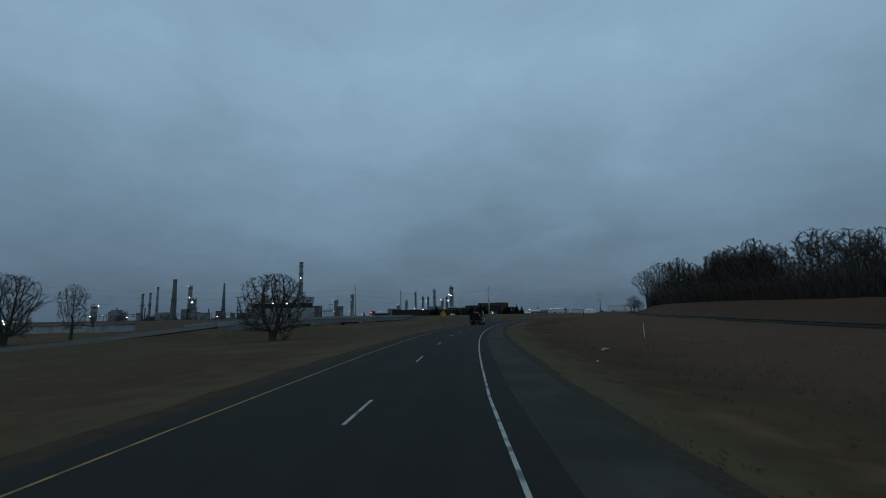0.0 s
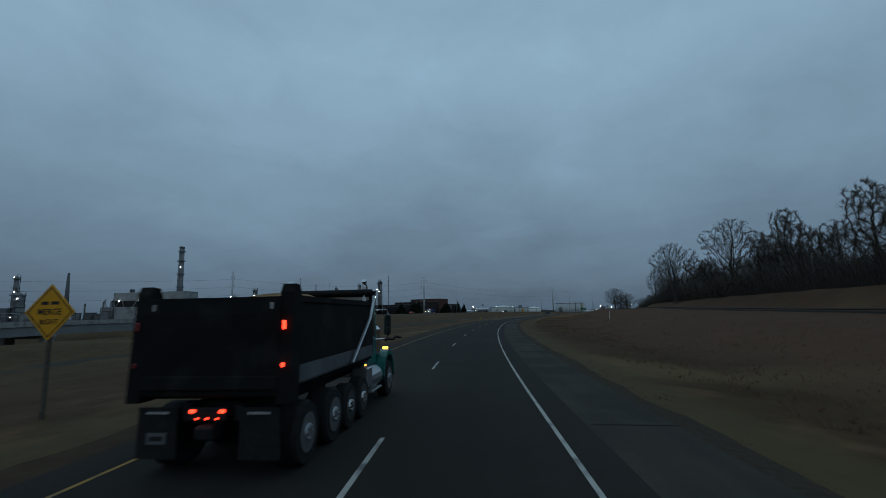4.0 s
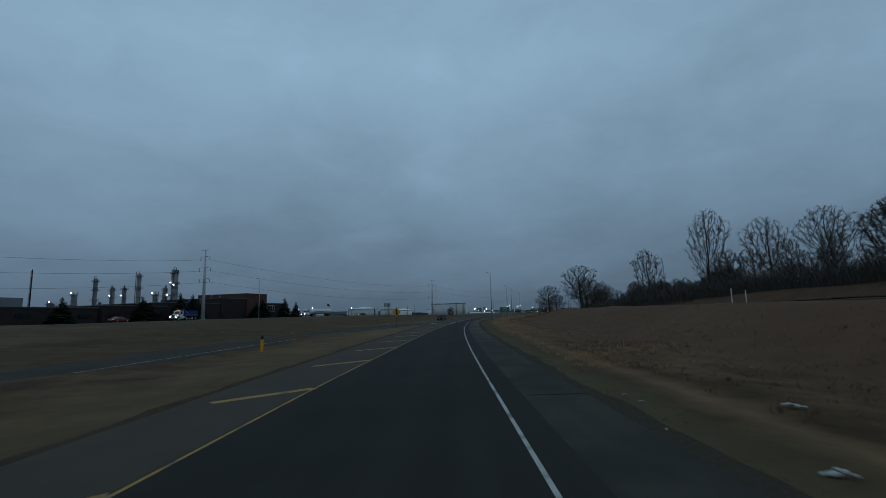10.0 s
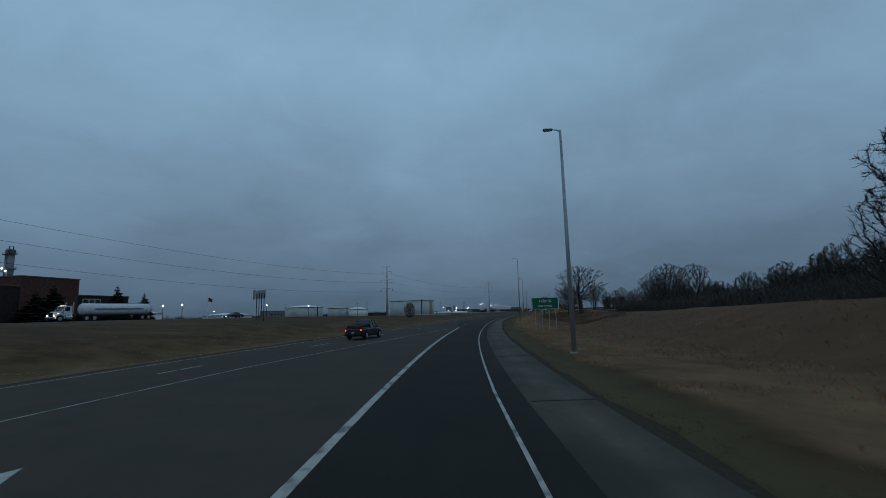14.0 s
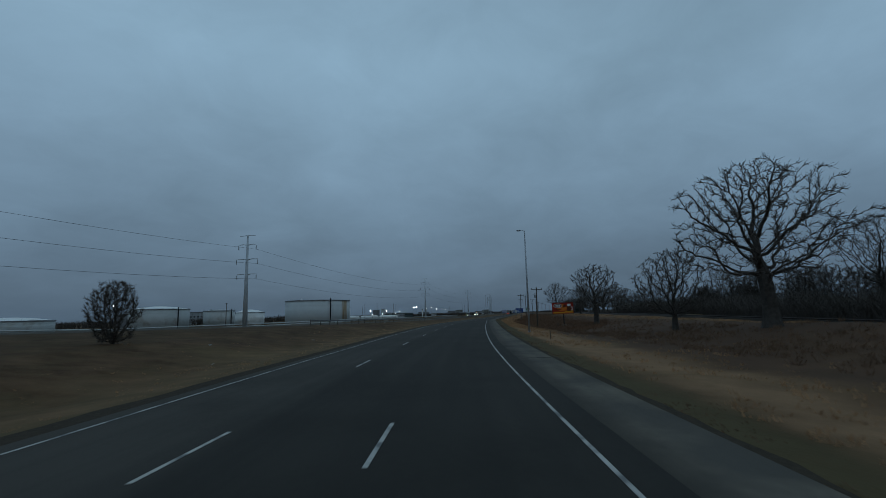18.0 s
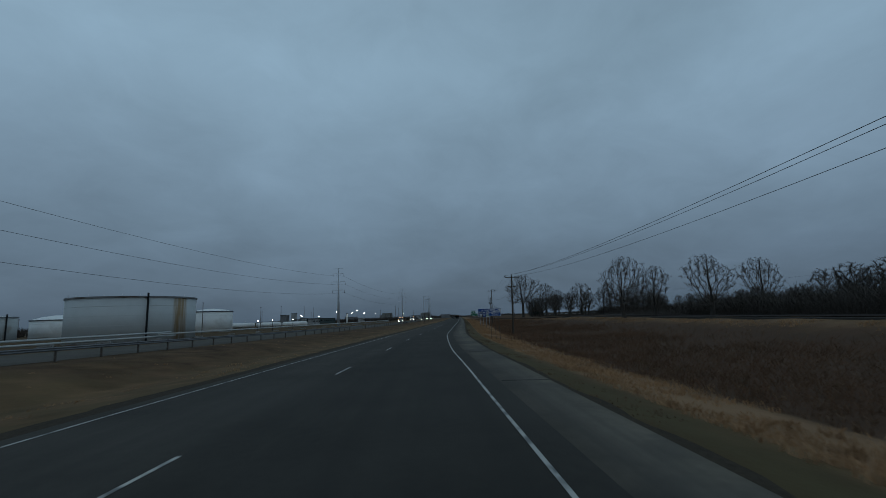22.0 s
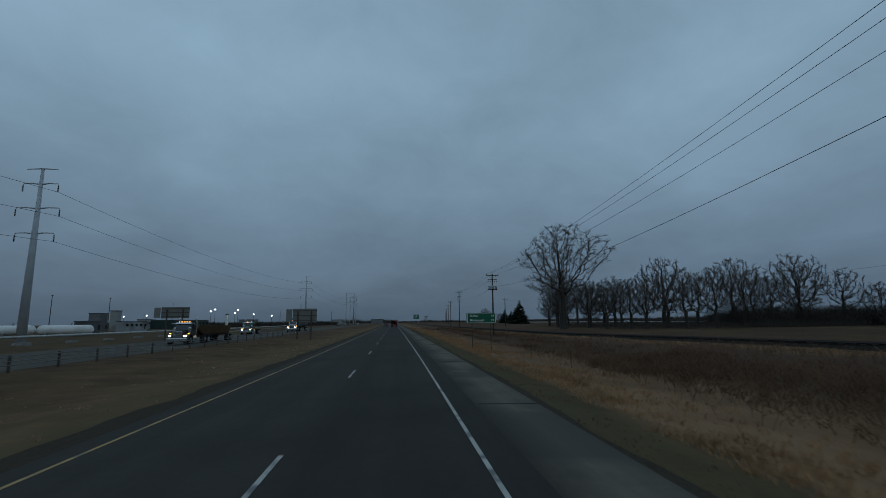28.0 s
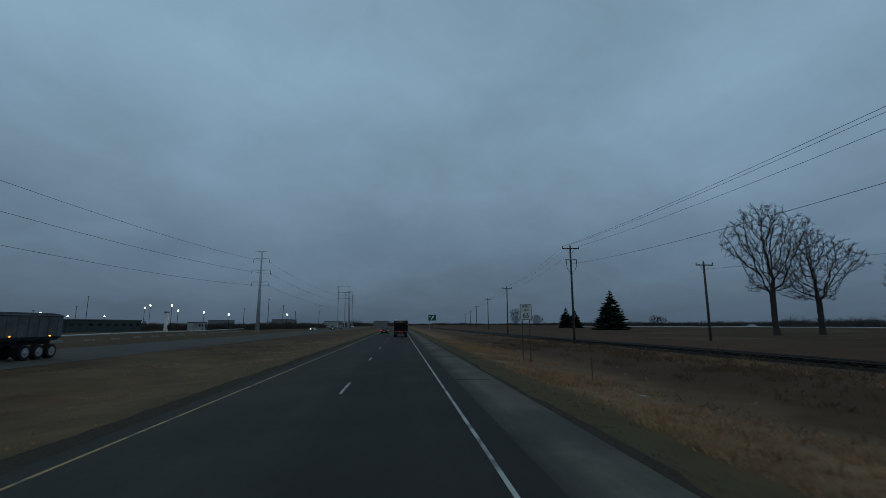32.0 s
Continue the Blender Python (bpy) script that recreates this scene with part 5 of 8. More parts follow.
WOODEN = [(204.6, 522.4, 8.6, 1), (256.6, 585.6, 10.4, 2), (316.0, 647.0, 11.8, 0), (376.6, 705.5, 12.2, 3), (436.3, 763.3, 13.2, 2), (477.8, 803.0, 12.0, 0), (520.0, 841.0, 12.0, 0), (575.0, 890.0, 12.0, 0), (640.0, 947.0, 12.0, 0), (720.0, 1018.0, 12.0, 0)]
wtops = []
for k, (x, y, h, st) in enumerate(WOODEN):
    m = on_ground_xy(x, y, .05)
    nx, pv = WOODEN[min(k + 1, 9)], WOODEN[max(k - 1, 0)]
    a = math.degrees(math.atan2(nx[0] - pv[0], nx[1] - pv[1]))
    m = pose(x, y, m.translation.z, 0, 1.2 if k in (0, 1) else 0, -a)
    z_top = (7.85, 9.4, 11.4, 11.8, 13.6, 12.2, 12.2, 12.0, 12.0, 12.0)[k]
    h = z_top - m.translation.z
    wood_pole(h, m, ("plain wooden utility pole with one cross-arm", "leaning wooden utility pole with a transformer", "wooden utility pole with cable risers and switches", "wooden utility pole carrying a transformer platform")[st], st)
    wtops.append((m, h))
for k in range(9):
    (m1, h1), (m2, h2) = wtops[k], wtops[k + 1]
    for sx, dz in ((-1.18, 0), (0, .28), (1.18, 0)):
        cable("overhead_cable", "thin overhead cable between wooden poles", m1 @ Vector((sx, -.17, h1 + dz - .05)), m2 @ Vector((sx, -.17, h2 + dz - .05)), 1.0, .016, "overhead cables")
    cable("overhead_cable", "thin lower overhead cable between wooden poles", m1 @ Vector((.1, -.1, h1 - 2.6)), m2 @ Vector((.1, -.1, h2 - 2.6)), 1.3, .018, "overhead cables") if k in (1, 2, 3) else None
(m1, h1) = wtops[0]
# a second row of poles further out in the field
for x, y, zt in ((444.6, 748.0, 10.6), (395.0, 640.0, 11.0)):
    m = on_ground_xy(x, y, .05)
    wood_pole(zt - m.translation.z, m, "leaning dark wooden utility pole in the field", 0)
a_ = on_ground_xy(445.0, 748.4) @ Vector((0, 0, 9.6))
cable("overhead_cable", "thin overhead cable across the field", a_, Vector((395.0, 640.0, 10.6)), 1.4, .016, "overhead cables")
cable("overhead_cable", "thin overhead cable across the field", Vector((395.0, 640.0, 10.6)), Vector((330.0, 520.0, 12.0)), 1.4, .016, "overhead cables")

# ---------------------------------------------------------------- street lamps


def street_lamp(h, m, label, arm=-1):
    ob = thing("street_lamp", label, "street lamp", m, "street lamps")
    part("shaft", MB().tube([(0, 0, -.3), (0, 0, h * .5), (0, 0, h)], [.15, .115, .075], 10), M_GALV, ob, smooth=True)
    part("base_plate", MB().box((0, 0, .06), (.42, .42, .1), .02), M_GALV, ob)
    part("bracket_arm", MB().tube([(0, 0, h - .08), (arm * .25, 0, h + .03), (arm * .5, 0, h + .05)], [.05, .04, .035], 6), M_GALV, ob)
    head = part("lamp_head", MB().box((arm * .78, 0, h + .05), (.6, .3, .11), .04), M_LAMPHEAD, ob)
    part("lens", MB().box((arm * .82, 0, h - .018), (.42, .22, .02), .004), M_SIGNW, head)
    return ob


for x, y, zt, arm in ((96.6, 373.9, 13.6, -1), (136.4, 439.3, 13.9, -1), (171.55, 489.65, 13.4, -1), (-11.0, 318.7, 15.6, -1), (-18.2, 375.1, 15.2, -1), (33.3, 425.0, 15.9, -1)):
    m = on_ground_xy(x, y, .05)
    street_lamp(zt - m.translation.z, m, "tall galvanised street lamp with a short arm, unlit", arm)
mast = thing("antenna_mast", "slender dark mast by the brick building", "mast", on_ground_xy(-61.5, 458.2))
part("shaft", MB().tube([(0, 0, -.3), (0, 0, 26)], [.22, .08], 6), M_DARK, mast)

# ---------------------------------------------------------------- signs


def lettering(text, size, material, parent, x, z, y, bold=1.0):
    cu = bpy.data.curves.new("lettering", "FONT")
    cu.body, cu.size, cu.align_x, cu.align_y, cu.extrude = text, size, "CENTER", "CENTER", .003
    cu.offset = .012 * size * bold
    ob = bpy.data.objects.new("lettering", cu)
    scene.collection.objects.link(ob)
    bpy.context.view_layer.update()
    me = bpy.data.meshes.new_from_object(ob.evaluated_get(bpy.context.evaluated_depsgraph_get()))
    bpy.data.objects.remove(ob)
    me.materials.clear()
    me.materials.append(material)
    out = part("lettering", me, None, parent)
    out.matrix_basis = pose(x, y, z, 90, 0, 0)
    return out


def plate(name, w, h, z, material, parent, label="", x=0.0, y=0.0, border=None, r=.08):
    """A sheet-metal panel with rounded corners, its face towards -y; z is its middle."""
    poly = []
    for cx_, cz_, a0 in ((w / 2 - r, h / 2 - r, 0), (-w / 2 + r, h / 2 - r, 90), (-w / 2 + r, -h / 2 + r, 180), (w / 2 - r, -h / 2 + r, 270)):
        for k in range(4):
            a = radians(a0 + 30 * k)
            poly.append((x + cx_ + r * math.cos(a), z + cz_ + r * math.sin(a)))
    ob = part(name, MB().prism(poly, 1, y - .008, y + .008), material, parent, label)
    if border:
        mb_, n = MB(), len(poly)
        k1, k2 = (w - .05) / w, (w - .05) / w - .055 / min(w, h) * 1.2
        vs = []
        for f in (k1, k2):
            for px_, pz_ in poly:
                vs.append((x + (px_ - x) * f, y - .011, z + (pz_ - z) * f))
        mb_.add(vs, [(i, (i + 1) % n, n + (i + 1) % n, n + i) for i in range(n)])
        part("border", mb_, border, ob)
    return ob


def bar(parent, x, z, w, h, material, y=-.013):
    return part("text_bar", MB().box((x, y, z), (w, .004, h)), material, parent)


def posts(parent, xs, h, material, r=.04, y=.07, low=-.8):
    for x in xs:
        part("post", MB().box((x, y, (h + low) / 2), (r * 2, r * 1.4, h - low), .006), material, parent)


def sign(label, m, category="road sign", group=""):
    return thing("road_sign", label, category, m, group)


# yellow diamond: left lane ends
s_ = sign("yellow diamond merge sign on a wooden post in the grass", pose(-6.9, 118.9, -.24, 0, 0, -10), "warning sign")
dia = part("panel", MB().prism([(0, 3.85), (.88, 2.97), (0, 2.09), (-.88, 2.97)], 1, -.01, .01), M_SIGNY, s_)
vs_ = [(0, -.014, 3.85 - .09), (.79, -.014, 2.97), (0, -.014, 2.09 + .09), (-.79, -.014, 2.97), (0, -.014, 3.85 - .14), (.74, -.014, 2.97), (0, -.014, 2.09 + .14), (-.74, -.014, 2.97)]
part("border", MB().add(vs_, [(i, (i + 1) % 4, 4 + (i + 1) % 4, 4 + i) for i in range(4)]), M_INK, dia)
lettering("MERGE", .27, M_INK, dia, 0, 2.97, -.014)
lettering("RIGHT", .22, M_INK, dia, 0, 2.66, -.014)
bar(dia, -.19, 3.25, .26, .10, M_INK)
bar(dia, .17, 3.25, .28, .10, M_INK)
posts(s_, (0,), 3.5, M_WOODPOLE, .06)

# yellow diamond: lanes join
s_ = sign("yellow diamond sign with a black joining-road arrow", pose(59.7, 338.5, -.05, 0, 0, -22), "warning sign")
dia = part("panel", MB().prism([(0, 3.75), (.85, 2.9), (0, 2.05), (-.85, 2.9)], 1, -.01, .01), M_SIGNY, s_)
part("border", MB().add([(x * .97, y, 2.97 + (z - 2.97) * .97 - .07) for x, y, z in vs_], [(i, (i + 1) % 4, 4 + (i + 1) % 4, 4 + i) for i in range(4)]), M_INK, dia)
part("arrow", MB().prism([(-.09, 2.32), (.09, 2.32), (.09, 3.02), (.27, 3.02), (0, 3.5), (-.27, 3.02), (-.09, 3.02)], 1, -.016, -.012), M_INK, dia)
part("side_arrow", MB().prism([(.26, 2.42), (.40, 2.54), (.09, 3.0), (.09, 2.70)], 1, -.016, -.012), M_INK, dia)
posts(s_, (0,), 3.4, M_WOODPOLE, .045)

# exit sign
s_ = sign("green exit sign with white lettering on slim steel posts", on_ground_xy(114.9, 401.0, 0, 0))
gz_ = s_.matrix_basis.translation.z
zc = 3.15 - gz_
p_ = plate("panel", 3.5, 1.5, zc, M_GREEN, s_, border=M_SIGNW)
lettering("117th St", .48, M_SIGNW, p_, 0, zc + .28, -.013)
lettering("EXIT 1/2 MILE", .30, M_SIGNW, p_, 0, zc - .36, -.013)
posts(s_, (-1.3, -.45, .45, 1.3), zc + .6, M_GALV, .04)

# billboard for food: plain shapes only
s_ = thing("billboard", "red and orange food billboard with a mug, on one steel post", "billboard", on_ground_xy(212.6, 521.8, .05, 4))
gz_ = s_.matrix_basis.translation.z
s_.matrix_basis = s_.matrix_basis @ Matrix.Diagonal((.76, .76, .76, 1))
zc = (3.06 - gz_) / .76
p_ = plate("panel", 6.6, 3.4, zc, M_RED, s_, r=.04)
part("frame", MB().box((0, .06, zc), (6.75, .1, 3.55), .02), M_DARK, s_)
part("lower_band", MB().box((0, -.014, zc - 1.38), (6.5, .008, .55)), M_ORANGE, p_)
part("yellow_band", MB().box((1.9, -.02, zc - 1.0), (2.5, .008, .4)), M_SIGNY, p_)
part("glow_patch", MB().prism([(-.3 + 1.5 * math.cos(radians(a)), zc + .15 + 1.1 * math.sin(radians(a))) for a in range(0, 360, 20)], 1, -.018, -.012), M_ORANGE, p_)
oval = lambda cx_, cz_, a, b, y0, y1: MB().prism([(cx_ + a * math.cos(radians(t)), cz_ + b * math.sin(radians(t))) for t in range(0, 360, 15)], 1, y0, y1)
part("oval_ring", oval(-1.55, zc + .75, 1.35, .68, -.022, -.014), M_SIGNW, p_)
part("oval_field", oval(-1.55, zc + .75, 1.2, .55, -.028, -.022), M_BROWN, p_)
for k, x in enumerate((-2.05, -1.55, -1.05)):
    bar(p_, x, zc + .75, .34, .5, M_SIGNW, -.031)
part("food_shape", oval(.5, zc + .55, .55, .5, -.03, -.014), M_BROWN, p_)
part("food_shape", oval(.75, zc - .1, .65, .45, -.034, -.014), M_ORANGE, p_)
part("mug_body", MB().prism([(1.35, zc - .95), (2.45, zc - .95), (2.5, zc + .75), (1.3, zc + .75)], 1, -.036, -.014), M_BROWN, p_)
part("mug_froth", oval(1.9, zc + .95, .62, .38, -.038, -.014), M_SIGNW, p_)
part("mug_handle", MB().prism([(2.45, zc + .45), (3.0, zc + .35), (3.0, zc - .65), (2.45, zc - .75), (2.45, zc - .55), (2.82, zc - .5), (2.82, zc + .18), (2.45, zc + .25)], 1, -.036, -.014), M_SIGNW, p_)
for x, w in ((-2.4, .9), (-1.2, 1.2), (.1, 1.0)):
    bar(p_, x, zc - 1.38, w, .3, M_SIGNY, -.022)
bar(p_, -1.6, zc - .45, 1.9, .28, M_BROWN, -.022)
part("post", MB().tube([(0.2, .25, -1.0), (.2, .25, zc + 1.2)], .17, 10), M_DARK, s_)
part("post_footing", MB().lathe([(.7, -.6), (.65, .35), (.5, .5)], 12, (.2, .25, 0)), M_CONC, s_)

# blue adopt-this-road sign
s_ = sign("blue and white roadside notice on three slanting posts", on_ground_xy(232.6, 567.3, 0, 0))
s_.matrix_basis = s_.matrix_basis @ Matrix.Diagonal((.7, .7, .7, 1))
gz_ = s_.matrix_basis.translation.z
zc = (2.72 - gz_) / .7
p_ = plate("panel", 2.05, 1.25, zc, M_BLUE, s_, border=M_SIGNW)
part("white_wedge", MB().prism([(-.6, zc + .08), (.95, zc + .08), (.95, zc + .52)], 1, -.014, -.010), M_SIGNW, p_)
bar(p_, -.35, zc + .38, .8, .16, M_SIGNW)
bar(p_, .45, zc + .2, .7, .13, M_BLUE, -.017)
part("white_rule", MB().box((0, -.013, zc - .02), (1.95, .004, .05)), M_SIGNW, p_)
lettering("THIS SECTION", .22, M_SIGNW, p_, 0, zc - .2, -.013)
lettering("AVAILABLE", .22, M_SIGNW, p_, 0, zc - .46, -.013)
for x0, x1 in ((-.75, -.45), (.1, -.1), (.8, .5)):
    part("post", MB().tube([(x0, .09, -.9), (x1, .07, zc + .45)], .045, 6), M_WOODPOLE, s_)

# blue services sign
s_ = sign("blue services sign with white lettering on steel posts", on_ground_xy(302.0, 637.2, 0, 0))
gz_ = s_.matrix_basis.translation.z
zc = 3.2 - gz_
p_ = plate("panel", 4.2, 2.5, zc, M_BLUE, s_, border=M_SIGNW)
lettering("GAS DIESEL", .46, M_SIGNW, p_, 0, zc + .72, -.013)
lettering("FOOD", .46, M_SIGNW, p_, -1.15, zc, -.013)
lettering("NEXT RIGHT", .46, M_SIGNW, p_, 0, zc - .75, -.013)
posts(s_, (-1.5, -.5, .5, 1.5), zc + 1.1, M_GALV, .045)

# route markers
s_ = sign("group of route markers on four steel posts", on_ground_xy(275.0, 610.8, 0, 0), "route marker")
gz_ = s_.matrix_basis.translation.z
zc = 2.6 - gz_
for k, (x, mt, num) in enumerate(((-.82, M_SIGNW, "52"), (0, M_BLUE, "55"), (.82, M_SIGNW, ""))):
    pn = plate("route_panel", .74, .74, zc - .22, M_INK if k == 0 else mt, s_, x=x)
    ban = plate("direction_panel", .74, .34, zc + .46, mt, s_, x=x, r=.04)
    bar(ban, x, zc + .46, .5, .15, M_INK if k != 1 else M_SIGNW)
    if k == 0:
        part("shield", MB().prism([(x + a, zc - .22 + b) for a, b in ((-.3, .27), (-.12, .32), (0, .27), (.12, .32), (.3, .27), (.32, .02), (.26, -.2), (0, -.33), (-.26, -.2), (-.32, .02))], 1, -.014, -.009), M_SIGNW, pn)
        lettering(num, .40, M_INK, pn, x, zc - .21, -.016)
    elif k == 1:
        bar(pn, x, zc + .04, .5, .1, M_SIGNW)
        lettering(num, .44, M_SIGNW, pn, x, zc - .27, -.013)
    else:
        part("green_disc", MB().prism([(x + .3 * math.cos(radians(a)), zc - .22 + .3 * math.sin(radians(a))) for a in range(0, 360, 20)], 1, -.014, -.009), M_GREEN, pn)
        part("pale_arc", MB().prism([(x - .2, zc - .3), (x + .2, zc - .3), (x + .12, zc - .1), (x - .12, zc - .1)], 1, -.018, -.014), M_SIGNW, pn)
posts(s_, (-1.1, -.42, .42, 1.1), zc + .55, M_WOODPOLE, .035)

# green distance sign
s_ = sign("green distance sign with white lettering beside the road", on_ground_xy(340.4, 681.5, 0, 0))
gz_ = s_.matrix_basis.translation.z
zc = 2.72 - gz_
p_ = plate("panel", 3.2, 1.05, zc, M_GREEN, s_, border=M_SIGNW)
lettering("St Paul", .33, M_SIGNW, p_, -.78, zc + .22, -.013)
lettering("14", .33, M_SIGNW, p_, 1.2, zc + .22, -.013)
lettering("Minneapolis", .33, M_SIGNW, p_, -.45, zc - .24, -.013)
lettering("19", .33, M_SIGNW, p_, 1.2, zc - .24, -.013)
posts(s_, (-1.0, 1.0), zc + .45, M_WOODPOLE, .045)

# speed limit
s_ = sign("white speed limit sign on two posts in weeds", on_ground_xy(406.6, 752.5, 0, 0), "speed sign")
gz_ = s_.matrix_basis.translation.z
zc = 3.35 - gz_
p_ = plate("panel", .98, 1.28, zc, M_SIGNW, s_, border=M_INK)
lettering("SPEED", .23, M_INK, p_, 0, zc + .44, -.013)
lettering("LIMIT", .23, M_INK, p_, 0, zc + .16, -.013)
lettering("65", .55, M_INK, p_, 0, zc - .29, -.013)
posts(s_, (-.3, .3), zc + .5, M_WOODPOLE, .04)

# far exit sign with an arrow, gore post
s_ = sign("green exit sign with a white slanting arrow far ahead", on_ground_xy(570.0, 919.0, 0, 0))
zc = 6.4
p_ = plate("panel", 4.6, 3.4, zc, M_GREEN, s_, border=M_SIGNW)
part("arrow", MB().prism([(-.9, zc - 1.0), (-.5, zc - 1.3), (.5, zc + .2), (.9, zc - .1), (.9, zc + 1.1), (-.3, zc + .8), (.1, zc + .5)], 1, -.016, -.012), M_SIGNW, p_)
bar(p_, -1.2, zc + .6, 1.2, .5, M_SIGNW)
posts(s_, (-1.6, 1.6), zc + 1.2, M_GALV, .08)

M_BOARDBACK = mat("board_back", (.20, .205, .19), .75, var=.15, scale=1.2, bump=.05)
# backs of two large signs for the oncoming road
for x, y, w, h, zc0, tl in ((344.2, 720.8, 4.0, 2.3, 3.6, 178), (328.3, 733.1, 4.4, 1.8, 4.2, 178)):
    s_ = sign("grey back of a large sign facing the oncoming road", on_ground_xy(x, y, 0, tl))
    s_.matrix_basis = s_.matrix_basis @ pose(.5, 0, 0)
    zc = zc0 - s_.matrix_basis.translation.z
    p_ = plate("panel", w, h, zc, M_BOARDBACK, s_, r=.04)
    plate("side_panel", 1.0, h * .92, zc, M_BOARDBACK, s_, x=w / 2 + .6, r=.04)
    for dz in (-.35, 0, .35):
        part("stringer", MB().box((0, .05, zc + dz * h), (w * .98, .06, .09), .01), M_WOODPOLE, p_)
    for xx in (-.28, .28):
        part("post", MB().box((xx * w, .16, zc / 2 - .2), (.2, .16, zc + h * .8), .02), M_WOODPOLE, s_)

# pole-mounted board and flag by the brick building
s_ = thing("billboard", "grey billboard seen from behind on steel legs", "billboard", on_ground_xy(82.2, 441.1, .05, 150))
p_ = plate("panel", 3.0, 1.5, 6.4 - s_.matrix_basis.translation.z, M_GALV, s_, r=.03)
plate("side_panel", .8, 1.7, 6.4 - s_.matrix_basis.translation.z, M_CONC, s_, x=2.1, r=.03)
posts(s_, (-1.2, -.4, .4, 1.2), 6.6 - s_.matrix_basis.translation.z, M_DARK, .06)
s_ = thing("flagpole", "white flagpole with a dark drooping flag", "flagpole", on_ground_xy(68.4, 545.1))
part("pole", MB().tube([(0, 0, -.3), (0, 0, 10.4 - s_.matrix_basis.translation.z)], [.1, .05], 8), M_SIGNW, s_)
part("flag", MB().add([(x, .12 * math.sin(x * 2.2 + z), 9.9 - s_.matrix_basis.translation.z - z - .25 * x) for z in (0, .6, 1.3) for x in (0, .6, 1.2, 1.9)], [(i * 4 + j, i * 4 + j + 1, i * 4 + j + 5, i * 4 + j + 4) for i in range(2) for j in range(3)]), M_BROWN, s_)

# bollards, delineators, litter
for s, d in ((268.5, -15.2), (293.9, -14.6)):
    b_ = thing("bollard", "short yellow plastic bollard with a black top", "bollard", on_ground(s, d, .0))
    part("post", MB().lathe([(.11, -.1), (.11, .85), (.10, .9)], 10), M_SIGNY, b_)
    part("cap", MB().lathe([(.105, .9), (.105, 1.12), (.06, 1.18)], 10), M_INK, b_)
for s, d in ((57.3, 20.2), (204.0, 22.8), (310.0, 30.0), (312.5, 33.0)):
    b_ = thing("marker_post", "slim white marker post in the grass", "marker post", on_ground(s, d, .0))
    part("post", MB().box((0, 0, .65), (.09, .03, 1.9), .008), M_SIGNW, b_)
for s, d in ((513.0, 7.5), (567.5, 16.5), (569.5, 17.0), (640.0, 11.0), (652.0, 9.5), (700.0, 9.0), (770.0, 11.5), (776.0, 10.5), (812.0, 8.2), (925.0, 24.0), (872.0, 9.5), (905.0, 11.0)):
    b_ = thing("marker_post", "thin brown steel marker post in the verge", "marker post", on_ground(s, d, .0, 20))
    part("post", MB().box((0, 0, .45), (.06, .025, 1.5), .006), M_WOODPOLE, b_)
M_LITTER = mat("pale_litter", (.33, .33, .31), .8, var=.35, scale=6, bump=.2)
rl = random.Random(12)
for s, d in ((28.4, 7.8), (62.0, 7.5), (96.0, 7.0), (246.0, 4.6), (252.0, 5.3), (259.0, 9.0), (330.0, -26.0), (372.0, 7.8), (415.0, -24.0), (505.0, -21.0), (520.0, -18.0), (612.0, 6.4), (770.0, -12.0), (740.0, -11.0), (868.0, 10.0), (690.0, 6.0)):
    mb_ = MB()
    n = rl.randint(5, 7)
    mb_.prism([((.09 + rl.random() * .2) * math.cos(6.283 * k / n) * 1.5, (.07 + rl.random() * .13) * math.sin(6.283 * k / n)) for k in range(n)], 2, 0, .06 + rl.random() * .08)
    p_ = part("litter", mb_, M_LITTER)
    p_.matrix_basis = on_ground(s, d, .0, rl.uniform(0, 180)) @ Matrix.Scale(.62, 4)
    tagged(p_, "crumpled pale litter on the grass verge", "litter", "roadside litter")

# ---------------------------------------------------------------- barrier of the far carriageway
M_GUARD = mat("weathered_guardrail", (.17, .175, .18), .7, metal=.4, var=.2, scale=1.0, bump=.05)
guard = thing("guardrail", "grey steel guardrail on short posts along the median", "guardrail", None)
gs_ = list(np.arange(548, 876, 4.0))
rail_pts = []
for s in gs_:
    p = road(s, d_of(D_OPP, s) + 5.2 + d_of([(548, 2.0), (640, .6), (700, 1.5), (900, 1.5)], s))
    rail_pts.append((p.x, p.y, opp_z(s) + .72))
n_beam = 38
mb_ = MB()
for i, p in enumerate(rail_pts[:n_beam]):
    for dz in (-.13, -.07, 0, .07, .13):
        a = HN[int(gs_[i] - S0)]
        o = .045 if abs(dz) == .07 else 0
        mb_.v.append((p[0] + o * math.cos(a), p[1] - o * math.sin(a), p[2] + dz))
mb_.f = [(i * 5 + j, i * 5 + j + 1, (i + 1) * 5 + j + 1, (i + 1) * 5 + j) for i in range(n_beam - 1) for j in range(4)]
part("beam", mb_, M_GUARD, guard)
for dz in (.08, -.16, -.38):
    part("barrier_cable", MB().tube([(x, y, z + dz) for x, y, z in rail_pts[n_beam - 1:]], .022, 4), M_GUARD, guard, "thin steel barrier cable")
gp_me = mesh_of(MB().box((0, 0, .25), (.11, .13, 1.3), .015), "guard_post", M_WOODPOLE)
for i, p in enumerate(rail_pts):
    ob = part("post", gp_me, None, guard)
    a = math.degrees(HN[int(gs_[i] - S0)])
    ob.matrix_basis = pose(p[0] - .1 * math.cos(radians(a)), p[1] + .1 * math.sin(radians(a)), p[2] - .72, 0, 0, -a)

